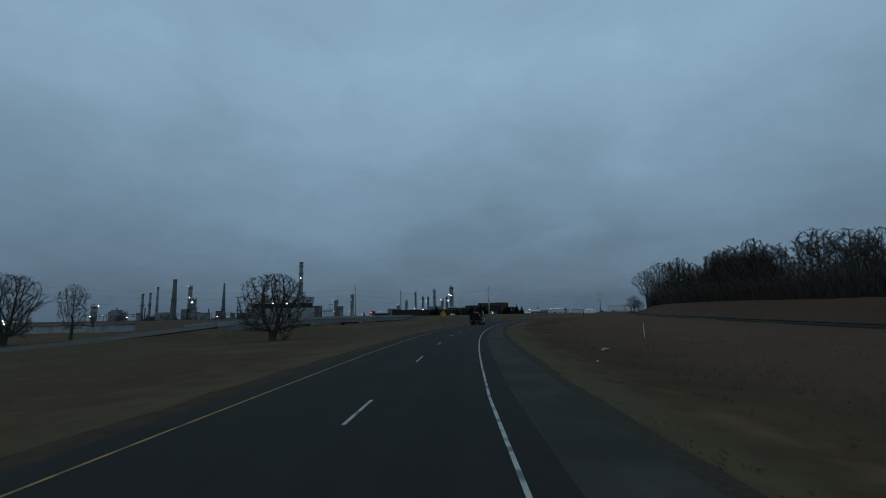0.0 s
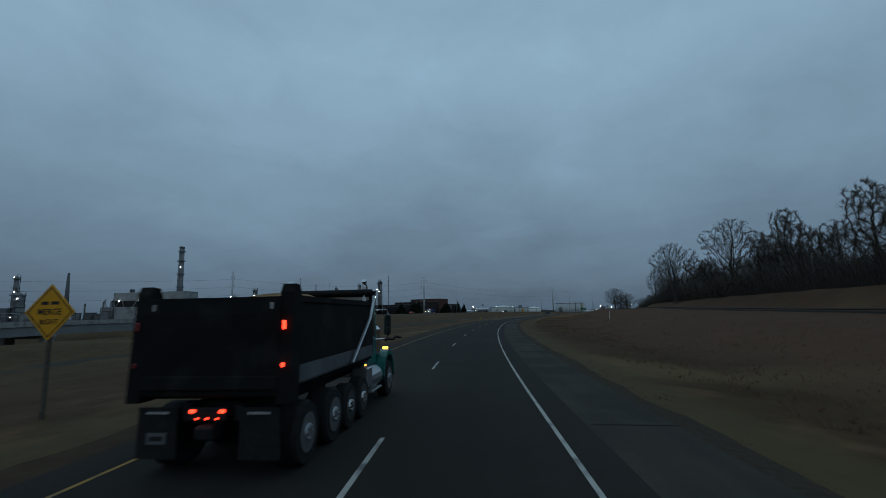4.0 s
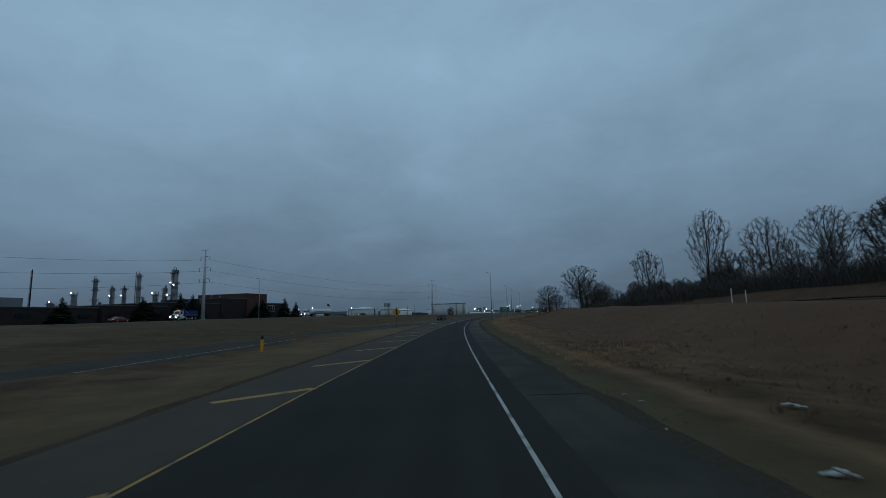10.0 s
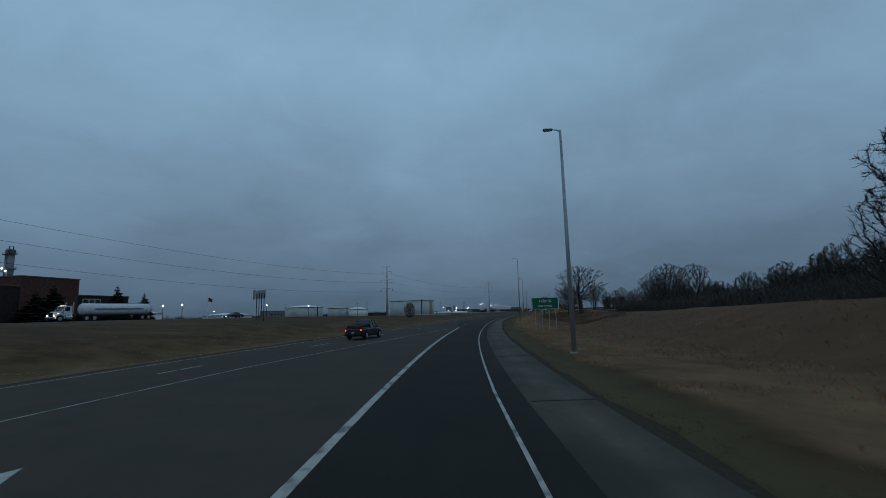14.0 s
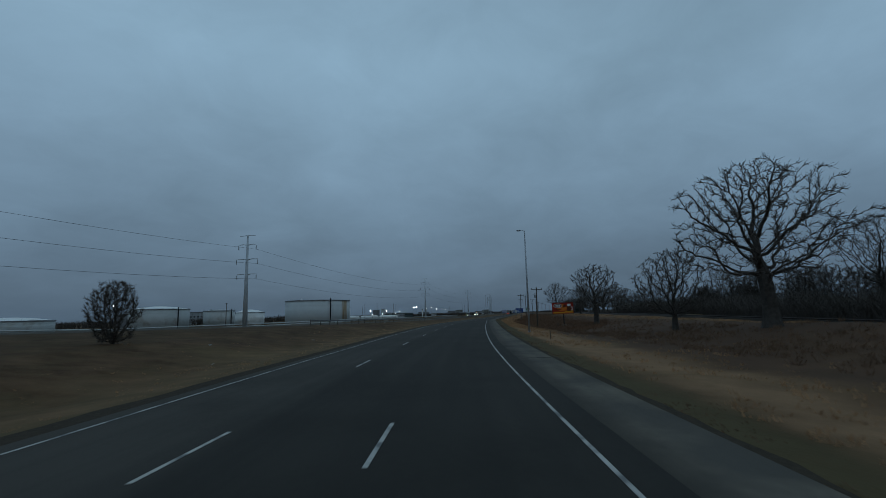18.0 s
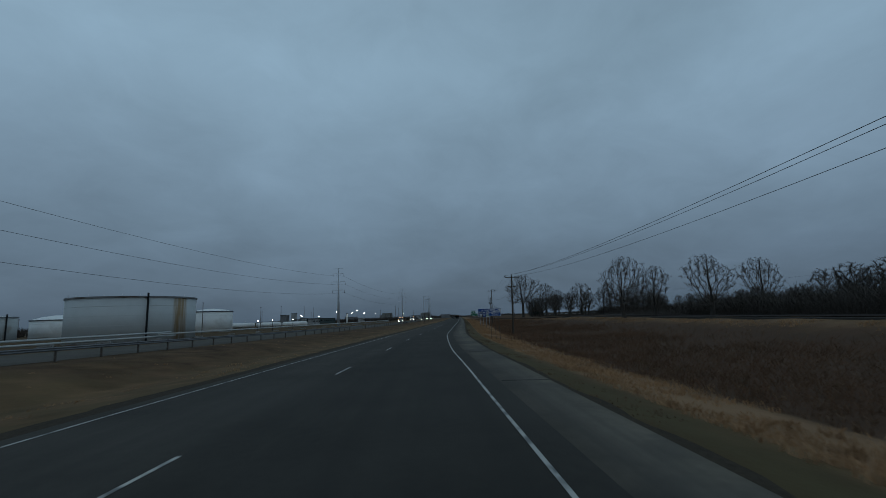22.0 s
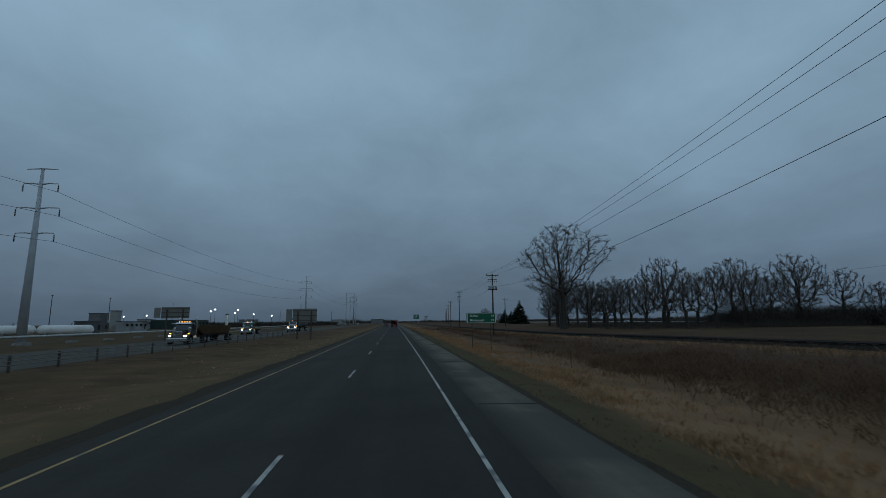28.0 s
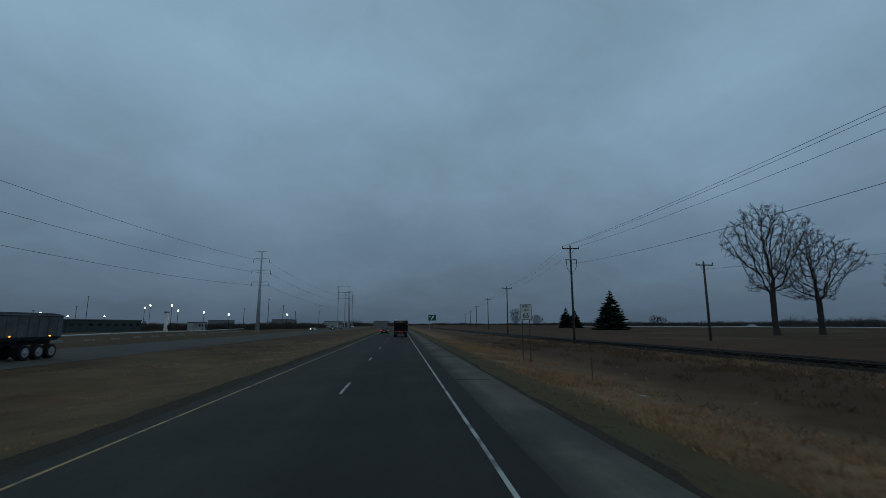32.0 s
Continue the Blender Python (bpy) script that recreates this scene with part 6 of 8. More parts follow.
# ---------------------------------------------------------------- vehicles
M_TEAL = mat("teal_paint", (.004, .120, .105), .30, var=.12, scale=2, bump=0, spec=.6)
M_BLACKPAINT = mat("black_paint", (.012, .013, .015), .35, var=.3, scale=1.5, bump=.03, spec=.5, wear=((.03, .03, .032), .9, .3))
M_BOXBLACK = mat("dump_box_black", (.008, .008, .0085), .8, var=.3, scale=1.2, bump=.08, spec=.12, wear=((.016, .016, .016), 1.4, .35))
M_DIRTYGREY = mat("road_grime", (.10, .105, .11), .7, var=.3, scale=1.4, bump=.1)
M_CHROME = mat("polished_metal", (.62, .64, .66), .18, metal=1.0, var=.08, scale=3, bump=0)
M_ALU = mat("alloy_wheel", (.45, .47, .49), .35, metal=.9, var=.1, scale=5, bump=0)
M_WHITEPAINT = mat("white_paint", (.62, .64, .65), .4, var=.06, scale=1.5, bump=0)
M_REDPAINT = mat("red_paint", (.22, .012, .012), .35, var=.12, scale=2, bump=0, spec=.5)
M_BLUEPAINT = mat("blue_paint", (.012, .035, .16), .4, var=.15, scale=2, bump=0)
M_RUSTBOX = mat("brown_trailer", (.10, .060, .028), .7, var=.3, scale=1.4, bump=.1)
M_SAND = mat("sand_load", (.20, .125, .060), .95, var=.3, scale=3, bump=.8, bscale=18)
M_GLASS = mat("vehicle_glass", (.012, .015, .018), .06, bump=0, spec=.8)
M_REFLECT = mat("reflective_tape", (.32, .32, .32), .5, var=.2, scale=6, bump=0)
M_LAMPGLASS = mat("lamp_glass", (.55, .56, .56), .15, bump=0)


def wheel(parent, x, y, r, w, rim_mat, twin=False, rim_r=.62):
    """A tyre with tread shoulders, and a dished rim with a hub, as tyre > rim."""
    turn = Euler((0, radians(90), 0)).to_matrix()
    ty = part("tyre", MB().lathe([(r * .62, -w / 2), (r * .93, -w / 2), (r, -w * .36), (r, w * .36), (r * .93, w / 2), (r * .62, w / 2)], 22, (x, y, r), turn), M_RUBBER, parent, smooth=False)
    sx = 1 if x > 0 else -1
    o = x + sx * w * .5
    prof = [(r * rim_r, .012), (r * (rim_r - .06), -.02), (r * (rim_r - .10), -.10), (r * .30, -.12), (r * .26, .03), (r * .10, .05)]
    mt = Euler((0, radians(90 * sx), 0)).to_matrix()
    rim = part("rim", MB().lathe(prof, 20, (o, y, r), mt), rim_mat, ty)
    nuts = MB()
    for k in range(8):
        a = 2 * math.pi * k / 8
        nuts.box((o + sx * .03, y + r * .21 * math.cos(a), r + r * .21 * math.sin(a)), (.04, .04, .04), .008)
    part("wheel_nuts", nuts, M_CHROME, rim)
    return ty


def lamp_part(parent, name, c, s, material, bev=.015, label=""):
    return part(name, MB().box(c, s, bev), material, parent, label)


def tractor(ob, y0, paint, lit, sleeper=False, grille=M_CHROME, roof_lights=True):
    """The bonneted front of a lorry; y0 is the back of the cab, the bonnet points to +y."""
    cab = MB()
    z0, z1 = 1.05, 2.75
    prof = [(y0, z0), (y0 + 1.25, z0), (y0 + 1.42, 1.75), (y0 + 1.12, z1 - .08), (y0 + 1.0, z1), (y0 + .08, z1), (y0, z1 - .1)]
    cab.prism(prof, 0, -.98, .98)
    body = part("cab", cab, paint, ob)
    if sleeper:
        part("sleeper", MB().prism([(y0 - 1.5, .95), (y0 - .01, .95), (y0 - .01, 2.9), (y0 + .6, 2.76), (y0 + .3, 3.4), (y0 - .2, 3.6), (y0 - 1.5, 3.6)], 0, -1.05, 1.05), paint, ob)
    part("windscreen", MB().add([(-.86, y0 + 1.415, 1.80), (.86, y0 + 1.415, 1.80), (.80, y0 + 1.16, 2.62), (-.80, y0 + 1.16, 2.62)], [(0, 1, 2, 3)]), M_GLASS, body)
    for sx in (-1, 1):
        part("side_window", MB().add([(sx * .985, y0 + .35, 1.82), (sx * .985, y0 + 1.15, 1.82), (sx * .985, y0 + 1.0, 2.55), (sx * .985, y0 + .38, 2.55)], [(0, 1, 2, 3)]), M_GLASS, body)
        part("door_handle", MB().box((sx * 1.0, y0 + .42, 1.6), (.03, .16, .04), .01), M_CHROME, body)
        # big west-coast mirrors on looped arms
        mir = part("mirror", MB().box((sx * 1.33, y0 + 1.28, 2.15), (.20, .10, .62), .05), M_BLACKPAINT, ob)
        part("mirror_glass", MB().box((sx * 1.33, y0 + 1.222, 2.15), (.16, .012, .54), .004), M_CHROME, mir)
        part("mirror_arm", MB().tube([(sx * .98, y0 + 1.2, 2.58), (sx * 1.3, y0 + 1.3, 2.58), (sx * 1.36, y0 + 1.3, 2.45), (sx * 1.36, y0 + 1.3, 1.85), (sx * 1.3, y0 + 1.3, 1.72), (sx * .98, y0 + 1.22, 1.72)], .02, 5), M_CHROME, mir)
    hood = MB()
    secs = [(y0 + 1.3, .62, .95, 1.78), (y0 + 2.0, .60, .85, 1.76), (y0 + 2.65, .55, .80, 1.66)]
    vs = []
    for y, w, a, b in secs:
        vs += [(-w, y, a), (w, y, a), (w, y, b - .18), (w * .75, y, b), (-w * .75, y, b), (-w, y, b - .18)]
    fs = [(i * 6 + j, i * 6 + (j + 1) % 6, (i + 1) * 6 + (j + 1) % 6, (i + 1) * 6 + j) for i in range(2) for j in range(6)] + [tuple(range(6)), tuple(range(12, 18))]
    part("bonnet", hood.add(vs, fs), paint, ob)
    gr = part("grille", MB().box((0, y0 + 2.68, 1.2), (1.0, .08, .85), .03), grille, ob)
    for k in range(9):
        part("grille_bar", MB().box((-.4 + k * .1, y0 + 2.73, 1.2), (.03, .02, .75)), M_DARK, gr)
    part("bumper", MB().box((0, y0 + 2.85, .62), (2.4, .2, .42), .06), grille, ob)
    for sx in (-1, 1):
        fen = MB()
        arc = [(y0 + 1.95 + .72 * math.cos(radians(a)), .60 + .78 * math.sin(radians(a))) for a in range(-5, 186, 15)]
        inner = [(y0 + 1.95 + .62 * math.cos(radians(a)), .58 + .66 * math.sin(radians(a))) for a in range(185, -6, -15)]
        fen.prism(arc + inner, 0, sx * .62, sx * 1.24)
        f_ = part("fender", fen, paint, ob)
        lamp_part(f_, "marker_lamp", (sx * 1.05, y0 + 2.2, 1.40), (.16, .12, .08), G_AMBER)
        hd = part("headlight_pod", MB().box((sx * .86, y0 + 2.62, 1.08), (.42, .22, .24), .06), M_CHROME, ob)
        lamp_part(hd, "headlight", (sx * .86, y0 + 2.74, 1.08), (.30, .03, .17), G_HEAD if lit else M_LAMPGLASS)
        wheel(ob, sx * 1.08, y0 + 1.95, .52, .30, M_ALU)
        part("exhaust_stack", MB().tube([(sx * 1.02, y0 - .12, 1.2), (sx * 1.02, y0 - .12, 3.2), (sx * 1.02, y0 - .22, 3.35)], [.085, .085, .08], 10), M_CHROME, ob)
        part("air_cleaner", MB().lathe([(.16, 0), (.2, .05), (.2, .75), (.12, .85)], 14, (sx * .86, y0 + 1.48, 1.25)), M_CHROME, ob)
        part("fuel_tank", MB().tube([(sx * .92, y0 - .05, .72), (sx * .92, y0 + 1.05, .72)], .31, 16), M_ALU, ob)
        part("step", MB().box((sx * 1.06, y0 + .5, .42), (.3, 1.1, .05), .012), M_ALU, ob)
        part("antenna", MB().tube([(sx * 1.36, y0 + 1.3, 2.5), (sx * 1.38, y0 + 1.26, 3.6)], .008, 4), M_WIRE, ob)
        lamp_part(ob, "side_marker", (sx * 1.0, y0 + .05, 1.1), (.03, .07, .05), G_AMBER)
    if roof_lights:
        for k in range(5):
            lamp_part(body, "roof_marker", (-.6 + .3 * k, y0 + .98, 2.78), (.12, .08, .06), G_AMBER)
    part("sun_visor", MB().prism([(y0 + 1.12, 2.62), (y0 + 1.34, 2.5), (y0 + 1.35, 2.53), (y0 + 1.12, 2.70)], 0, -.92, .92), grille, body)


def dump_truck(m, label, paint, box_mat, lit_front, lit_rear, load=True, box_top=2.78):
    """A rigid tipper: frame, bin with ribs and tailgate, load, tarp arms, pusher axles and mudflaps; rear at y = 0."""
    ob = thing("dump_truck", label, "dump truck", m)
    part("frame", MB().box((-.42, 3.9, .98), (.14, 7.4, .26), .02).box((.42, 3.9, .98), (.14, 7.4, .26), .02).box((0, .6, .98), (.8, .12, .22), .01).box((0, 3.2, .98), (.8, .12, .22), .01), M_DARK, ob)
    tractor(ob, 5.45, paint, lit_front)
    part("bin_floor", MB().prism([(-1.1, 1.22), (1.1, 1.22), (1.15, 1.32), (-1.15, 1.32)], 1, .25, 5.35), box_mat, ob)
    for sx in (-1, 1):
        sd_ = part("bin_side", MB().prism([(sx * 1.10, 1.24), (sx * 1.24, 1.42), (sx * 1.24, box_top - .12), (sx * 1.27, box_top - .1), (sx * 1.27, box_top), (sx * 1.17, box_top), (sx * 1.17, 1.45), (sx * 1.06, 1.32)], 1, .3, 5.35), box_mat, ob)
        part("lower_skirt", MB().prism([(sx * 1.245, 1.36), (sx * 1.262, 1.40), (sx * 1.262, 1.66), (sx * 1.245, 1.66)], 1, .45, 5.2), M_DIRTYGREY, sd_)
        part("corner_post", MB().prism([(.02, 1.15), (.36, 1.15), (.44, 2.3), (.42, box_top + .05), (.34, box_top + .16), (.2, box_top + .18), (.12, box_top + .05)], 0, sx * 1.10, sx * 1.32), box_mat, ob)
        part("reflector", MB().box((sx * .98, .075, box_top - .28), (.05, .01, .34)), M_REFLECT, ob)
        for z, h in ((2.32, .20), (1.72, .10)):
            lamp_part(ob, "tail_light", (sx * 1.21, .03 if z > 2 else .01, z), (.055, .03, h * .7), G_TAIL if lit_rear and sx > 0 else M_REDPAINT)
        part("tarp_arm", MB().tube([(sx * 1.36, 3.1, 1.42), (sx * 1.36, 4.6, 2.35), (sx * 1.30, 5.25, box_top + .1), (sx * 1.22, 5.3, box_top + .28)], .036, 6), M_ALU, ob)
        fl = part("mudflap", MB().prism([(sx * .50, .32), (sx * 1.16, .32), (sx * 1.14, 1.08), (sx * .52, 1.08)], 1, .10, .125), M_RUBBER, ob)
        part("flap_strip", MB().box((sx * .82, .09, 1.0), (.36, .01, .035)), M_REFLECT, fl)
        for y in (.95, 2.3):
            wheel(ob, sx * 1.02, y, .52, .46, M_ALU)
        for y in (3.35, 4.4):
            wheel(ob, sx * 1.10, y, .48, .30, M_CHROME, rim_r=.66)
        part("toolbox", MB().box((sx * 1.02, 5.1, .85), (.42, .5, .5), .03), M_ALU, ob)
    part("tailgate", MB().prism([(.05, 1.26), (.16, 1.20), (.30, 1.28), (.28, box_top - .02), (.10, box_top - .02), (.06, 2.5)], 0, -1.12, 1.12), box_mat, ob)
    part("tailgate_ledge", MB().prism([(.0, 1.36), (.07, 1.42), (.07, 1.57), (.03, 1.54)], 0, -1.1, 1.1), box_mat, ob)
    part("headboard", MB().prism([(5.3, 1.3), (5.4, 1.3), (5.42, box_top + .26), (5.30, box_top + .26)], 0, -1.2, 1.2), box_mat, ob)
    part("cab_shield", MB().prism([(5.25, box_top + .14), (5.44, box_top + .14), (5.46, box_top + .29), (5.24, box_top + .29)], 0, -1.3, 1.3), box_mat, ob)
    part("tarp_roll", MB().tube([(-1.25, 5.2, box_top + .26), (1.25, 5.2, box_top + .26)], .075, 8), M_RUBBER, ob)
    part("pale_strip", MB().box((0, 5.285, box_top + .1), (2.3, .01, .10)), M_REFLECT, ob)
    if load:
        heap, n, k_ = MB(), 9, 13
        vs = []
        for i in range(k_):
            for j in range(n):
                u, w_ = i / (k_ - 1), j / (n - 1)
                hz = max(0, 1 - ((u - .48) / .55) ** 2) * max(0, 1 - ((w_ - .5) / .62) ** 2)
                vs.append((-1.16 + 2.32 * w_, .4 + 4.85 * u, box_top - .45 + .62 * hz + .05 * noise.noise((i * .7, j * .7, 1))))
        heap.add(vs, [(i * n + j, i * n + j + 1, (i + 1) * n + j + 1, (i + 1) * n + j) for i in range(k_ - 1) for j in range(n - 1)])
        part("sand_load", heap, M_SAND, ob, "heaped brown sand", True)
    light_bar = part("light_bar", MB().box((0, .12, .98), (.62, .08, .2), .02), M_DARK, ob)
    for x in (-.24, .24):
        lamp_part(light_bar, "tail_light", (x, .07, 1.03), (.10, .03, .055), G_TAIL if lit_rear else M_LAMPGLASS)
    for x in (-.16, 0, .16):
        lamp_part(light_bar, "tail_light", (x, .07, .92), (.06, .03, .03), G_TAIL if lit_rear else M_LAMPGLASS)
    pl = part("number_plate", MB().box((-.82, .085, .62), (.32, .01, .17), .004), M_DIRTYGREY, ob)
    bar(pl, -.82, .62, .22, .07, M_INK, .078)
    part("hitch", MB().box((0, .12, .72), (.3, .3, .22), .04), M_DARK, ob)
    return ob


def on_road(s, d, turn=0.0, z=.004):
    return facing(s, d, z, turn)


dump_truck(on_road(110.55, -4.3, -2.5), "teal dump truck with a black bin heaped with sand", M_TEAL, M_BOXBLACK, True, True)
dump_truck(on_road(936.0, -.35, 0), "dark dump truck ahead in the lane with tail lights on", M_TEAL, M_BOXBLACK, True, True)


def opp_pose(s, o, z=.03):
    p, q = road(s, d_of(D_OPP, s) + o), road(s - 8, d_of(D_OPP, s - 8) + o)
    return pose(p.x, p.y, opp_z(s) + z, 0, 0, -math.degrees(math.atan2(q.x - p.x, q.y - p.y)))


def flat_trailer(ob, y0, y1, material, bin_trailer):
    part("trailer_frame", MB().box((-.45, (y0 + y1) / 2, 1.05), (.14, y1 - y0, .3), .02).box((.45, (y0 + y1) / 2, 1.05), (.14, y1 - y0, .3), .02), M_DARK, ob)
    if bin_trailer:
        tub = MB()
        vs, secs = [], [(y0, .7, 2.0, 1.7), (y0 + 1.0, 1.2, 2.25, 1.15), (y1 - 1.2, 1.2, 2.25, 1.15), (y1, .9, 2.45, 1.8)]
        for y, w, zt, zb in secs:
            vs += [(-w, y, zt), (-w * .72, y, zb), (w * .72, y, zb), (w, y, zt), (w * .88, y, zt), (w * .6, y, zb + .1), (-w * .6, y, zb + .1), (-w * .88, y, zt)]
        fs = [(i * 8 + j, i * 8 + (j + 1) % 8, (i + 1) * 8 + (j + 1) % 8, (i + 1) * 8 + j) for i in range(3) for j in range(8)] + [tuple(range(8)), tuple(range(24, 32))]
        part("trailer_tub", tub.add(vs, fs), material, ob)
    else:
        part("deck", MB().box((0, (y0 + y1) / 2, 1.3), (2.5, y1 - y0, .18), .03), material, ob)
        for k in range(5):
            part("stake", MB().box((1.2, y0 + .6 + k * (y1 - y0 - 1.2) / 4, 1.5), (.06, .08, .3), .01), material, ob)
        part("tarped_cargo", MB().prism([(-1.1, 1.4), (1.1, 1.4), (1.0, 1.9), (.4, 2.15), (-.6, 2.05), (-1.05, 1.8)], 1, y0 + 1.2, y1 - 1.6), M_RUBBER, ob)
    for y in (y0 + .9, y0 + 2.2):
        for sx in (-1, 1):
            wheel(ob, sx * 1.02, y, .5, .46, M_ALU)


def bin_trailer(ob, y0, y1, material):
    """A long open bin on its frame, with ribs, a rolled tarp, legs, lamps along the rail and three axles."""
    part("trailer_frame", MB().box((-.45, (y0 + y1) / 2, 1.1), (.14, y1 - y0, .26), .02).box((.45, (y0 + y1) / 2, 1.1), (.14, y1 - y0, .26), .02), M_DARK, ob)
    tub = part("trailer_bin", MB().prism([(-.9, 1.25), (.9, 1.25), (1.25, 1.5), (1.25, 2.95), (1.18, 2.95), (1.18, 1.55), (.86, 1.33), (-.86, 1.33), (-1.18, 1.55), (-1.18, 2.95), (-1.25, 2.95), (-1.25, 1.5)], 1, y0, y1), material, ob, "grey open bin")
    for y in (y0 + .03, y1 - .03):
        part("end_wall", MB().prism([(-.9, 1.26), (.9, 1.26), (1.24, 1.5), (1.24, 2.94), (-1.24, 2.94), (-1.24, 1.5)], 1, y - .05, y + .05), material, tub)
    part("tarp", MB().prism([(-1.28, 2.96), (1.28, 2.96), (1.0, 3.08), (.2, 3.14), (-.6, 3.12), (-1.0, 3.06)], 1, y0 + .1, y1 - .1), M_RUBBER, ob)
    n = int((y1 - y0) / .9)
    for sx in (-1, 1):
        for k in range(n):
            part("rib", MB().box((sx * 1.27, y0 + .5 + k * .9, 2.2), (.05, .08, 1.4), .01), material, tub)
        part("top_rail", MB().box((sx * 1.27, (y0 + y1) / 2, 2.92), (.09, y1 - y0, .1), .02), material, tub)
        for k in range(4):
            lamp_part(tub, "side_marker", (sx * 1.275, y0 + 1.2 + k * (y1 - y0 - 2.4) / 3, 1.56), (.03, .1, .07), G_AMBER)
        part("landing_leg", MB().box((sx * .7, y1 - 3.2, .7), (.12, .12, .95), .02), M_ALU, ob)
        for y in (y0 + .8, y0 + 2.0, y0 + 3.2):
            wheel(ob, sx * 1.02, y, .5, .46, M_ALU)


def rig(m, label, name, paint, lit, trailer, sleeper, length=9.5, cargo=M_RUSTBOX):
    """Tractor with a trailer behind it; the tractor's rear axles sit under the trailer's nose."""
    ob = thing(name, label, "lorry", m)
    part("frame", MB().box((-.42, 3.6, .95), (.14, 6.6, .24), .02).box((.42, 3.6, .95), (.14, 6.6, .24), .02), M_DARK, ob)
    tractor(ob, 4.6, paint, lit, sleeper)
    for y in (.9, 2.25):
        for sx in (-1, 1):
            wheel(ob, sx * 1.02, y, .52, .46, M_ALU)
    if trailer == "tub":
        flat_trailer(ob, -length + 2.6, 2.9, cargo, True)
    elif trailer == "bin":
        bin_trailer(ob, -length + 2.6, 3.9, cargo)
    elif trailer == "none":
        part("fifth_wheel", MB().lathe([(.55, 0), (.55, .1), (.3, .14)], 16, (0, 1.6, 1.07)), M_DARK, ob)
        part("deck_plate", MB().box((0, 3.6, 1.12), (1.5, 1.5, .05), .01), M_ALU, ob)
        for sx in (-1, 1):
            part("mudguard", MB().prism([(.2, 1.0), (.4, 1.16), (2.8, 1.16), (3.0, 1.0), (3.0, .96), (2.76, 1.12), (.44, 1.12), (.2, .96)], 0, sx * .8, sx * 1.25), M_RUBBER, ob)
    elif trailer == "flat":
        flat_trailer(ob, -length + 2.6, 2.6, cargo, False)
    else:
        y0, y1 = -length + 2.4, 2.8
        tk = MB()
        turn = Euler((radians(-90), 0, 0)).to_matrix()
        ln = y1 - y0
        tk.lathe([(.3, 0), (.75, .12), (1.02, .35), (1.08, .6), (1.08, ln - .6), (1.02, ln - .35), (.75, ln - .12), (.3, ln)], 26, (0, y0, 2.15), turn)
        part("tank", tk, cargo, ob, "white cylindrical tank", True)
        for k in range(4):
            part("tank_band", MB().lathe([(1.09, 0), (1.10, .03), (1.09, .06)], 26, (0, y0 + 1.2 + k * (ln - 2.4) / 3, 2.15), turn), M_ALU, ob)
        for sx in (-1, 1):
            part("stripe", MB().box((sx * 1.083, (y0 + y1) / 2, 2.15), (.006, ln * .7, .22)), M_BLUEPAINT, ob)
        part("walkway", MB().box((0, (y0 + y1) / 2, 3.26), (.5, ln * .7, .05), .01), M_ALU, ob)
        part("trailer_frame", MB().box((0, (y0 + y1) / 2, 1.0), (.9, ln * .9, .2), .03), M_DARK, ob)
        for y in (y0 + .9, y0 + 2.2):
            for sx in (-1, 1):
                wheel(ob, sx * 1.02, y, .5, .46, M_ALU)
    return ob


rig(opp_pose(441.5, -1.6), "white tanker lorry with a blue stripe, oncoming", "tanker_lorry", M_WHITEPAINT, True, "tank", False, 13.0, M_WHITEPAINT)
rig(opp_pose(243.0, -1.6), "red sleeper lorry with a low trailer, oncoming", "red_lorry", M_REDPAINT, True, "flat", True, 13.5, M_DARK)
rig(opp_pose(805.0, 2.8), "dark lorry with brown tub trailer and amber lights", "tub_lorry", M_BLACKPAINT, True, "tub", False, 11.5)
dump_truck(opp_pose(383.0, -1.6) @ pose(0, -4, 0), "white-cabbed dump truck with a blue bin, oncoming", M_WHITEPAINT, M_BLUEPAINT, True, False, False)


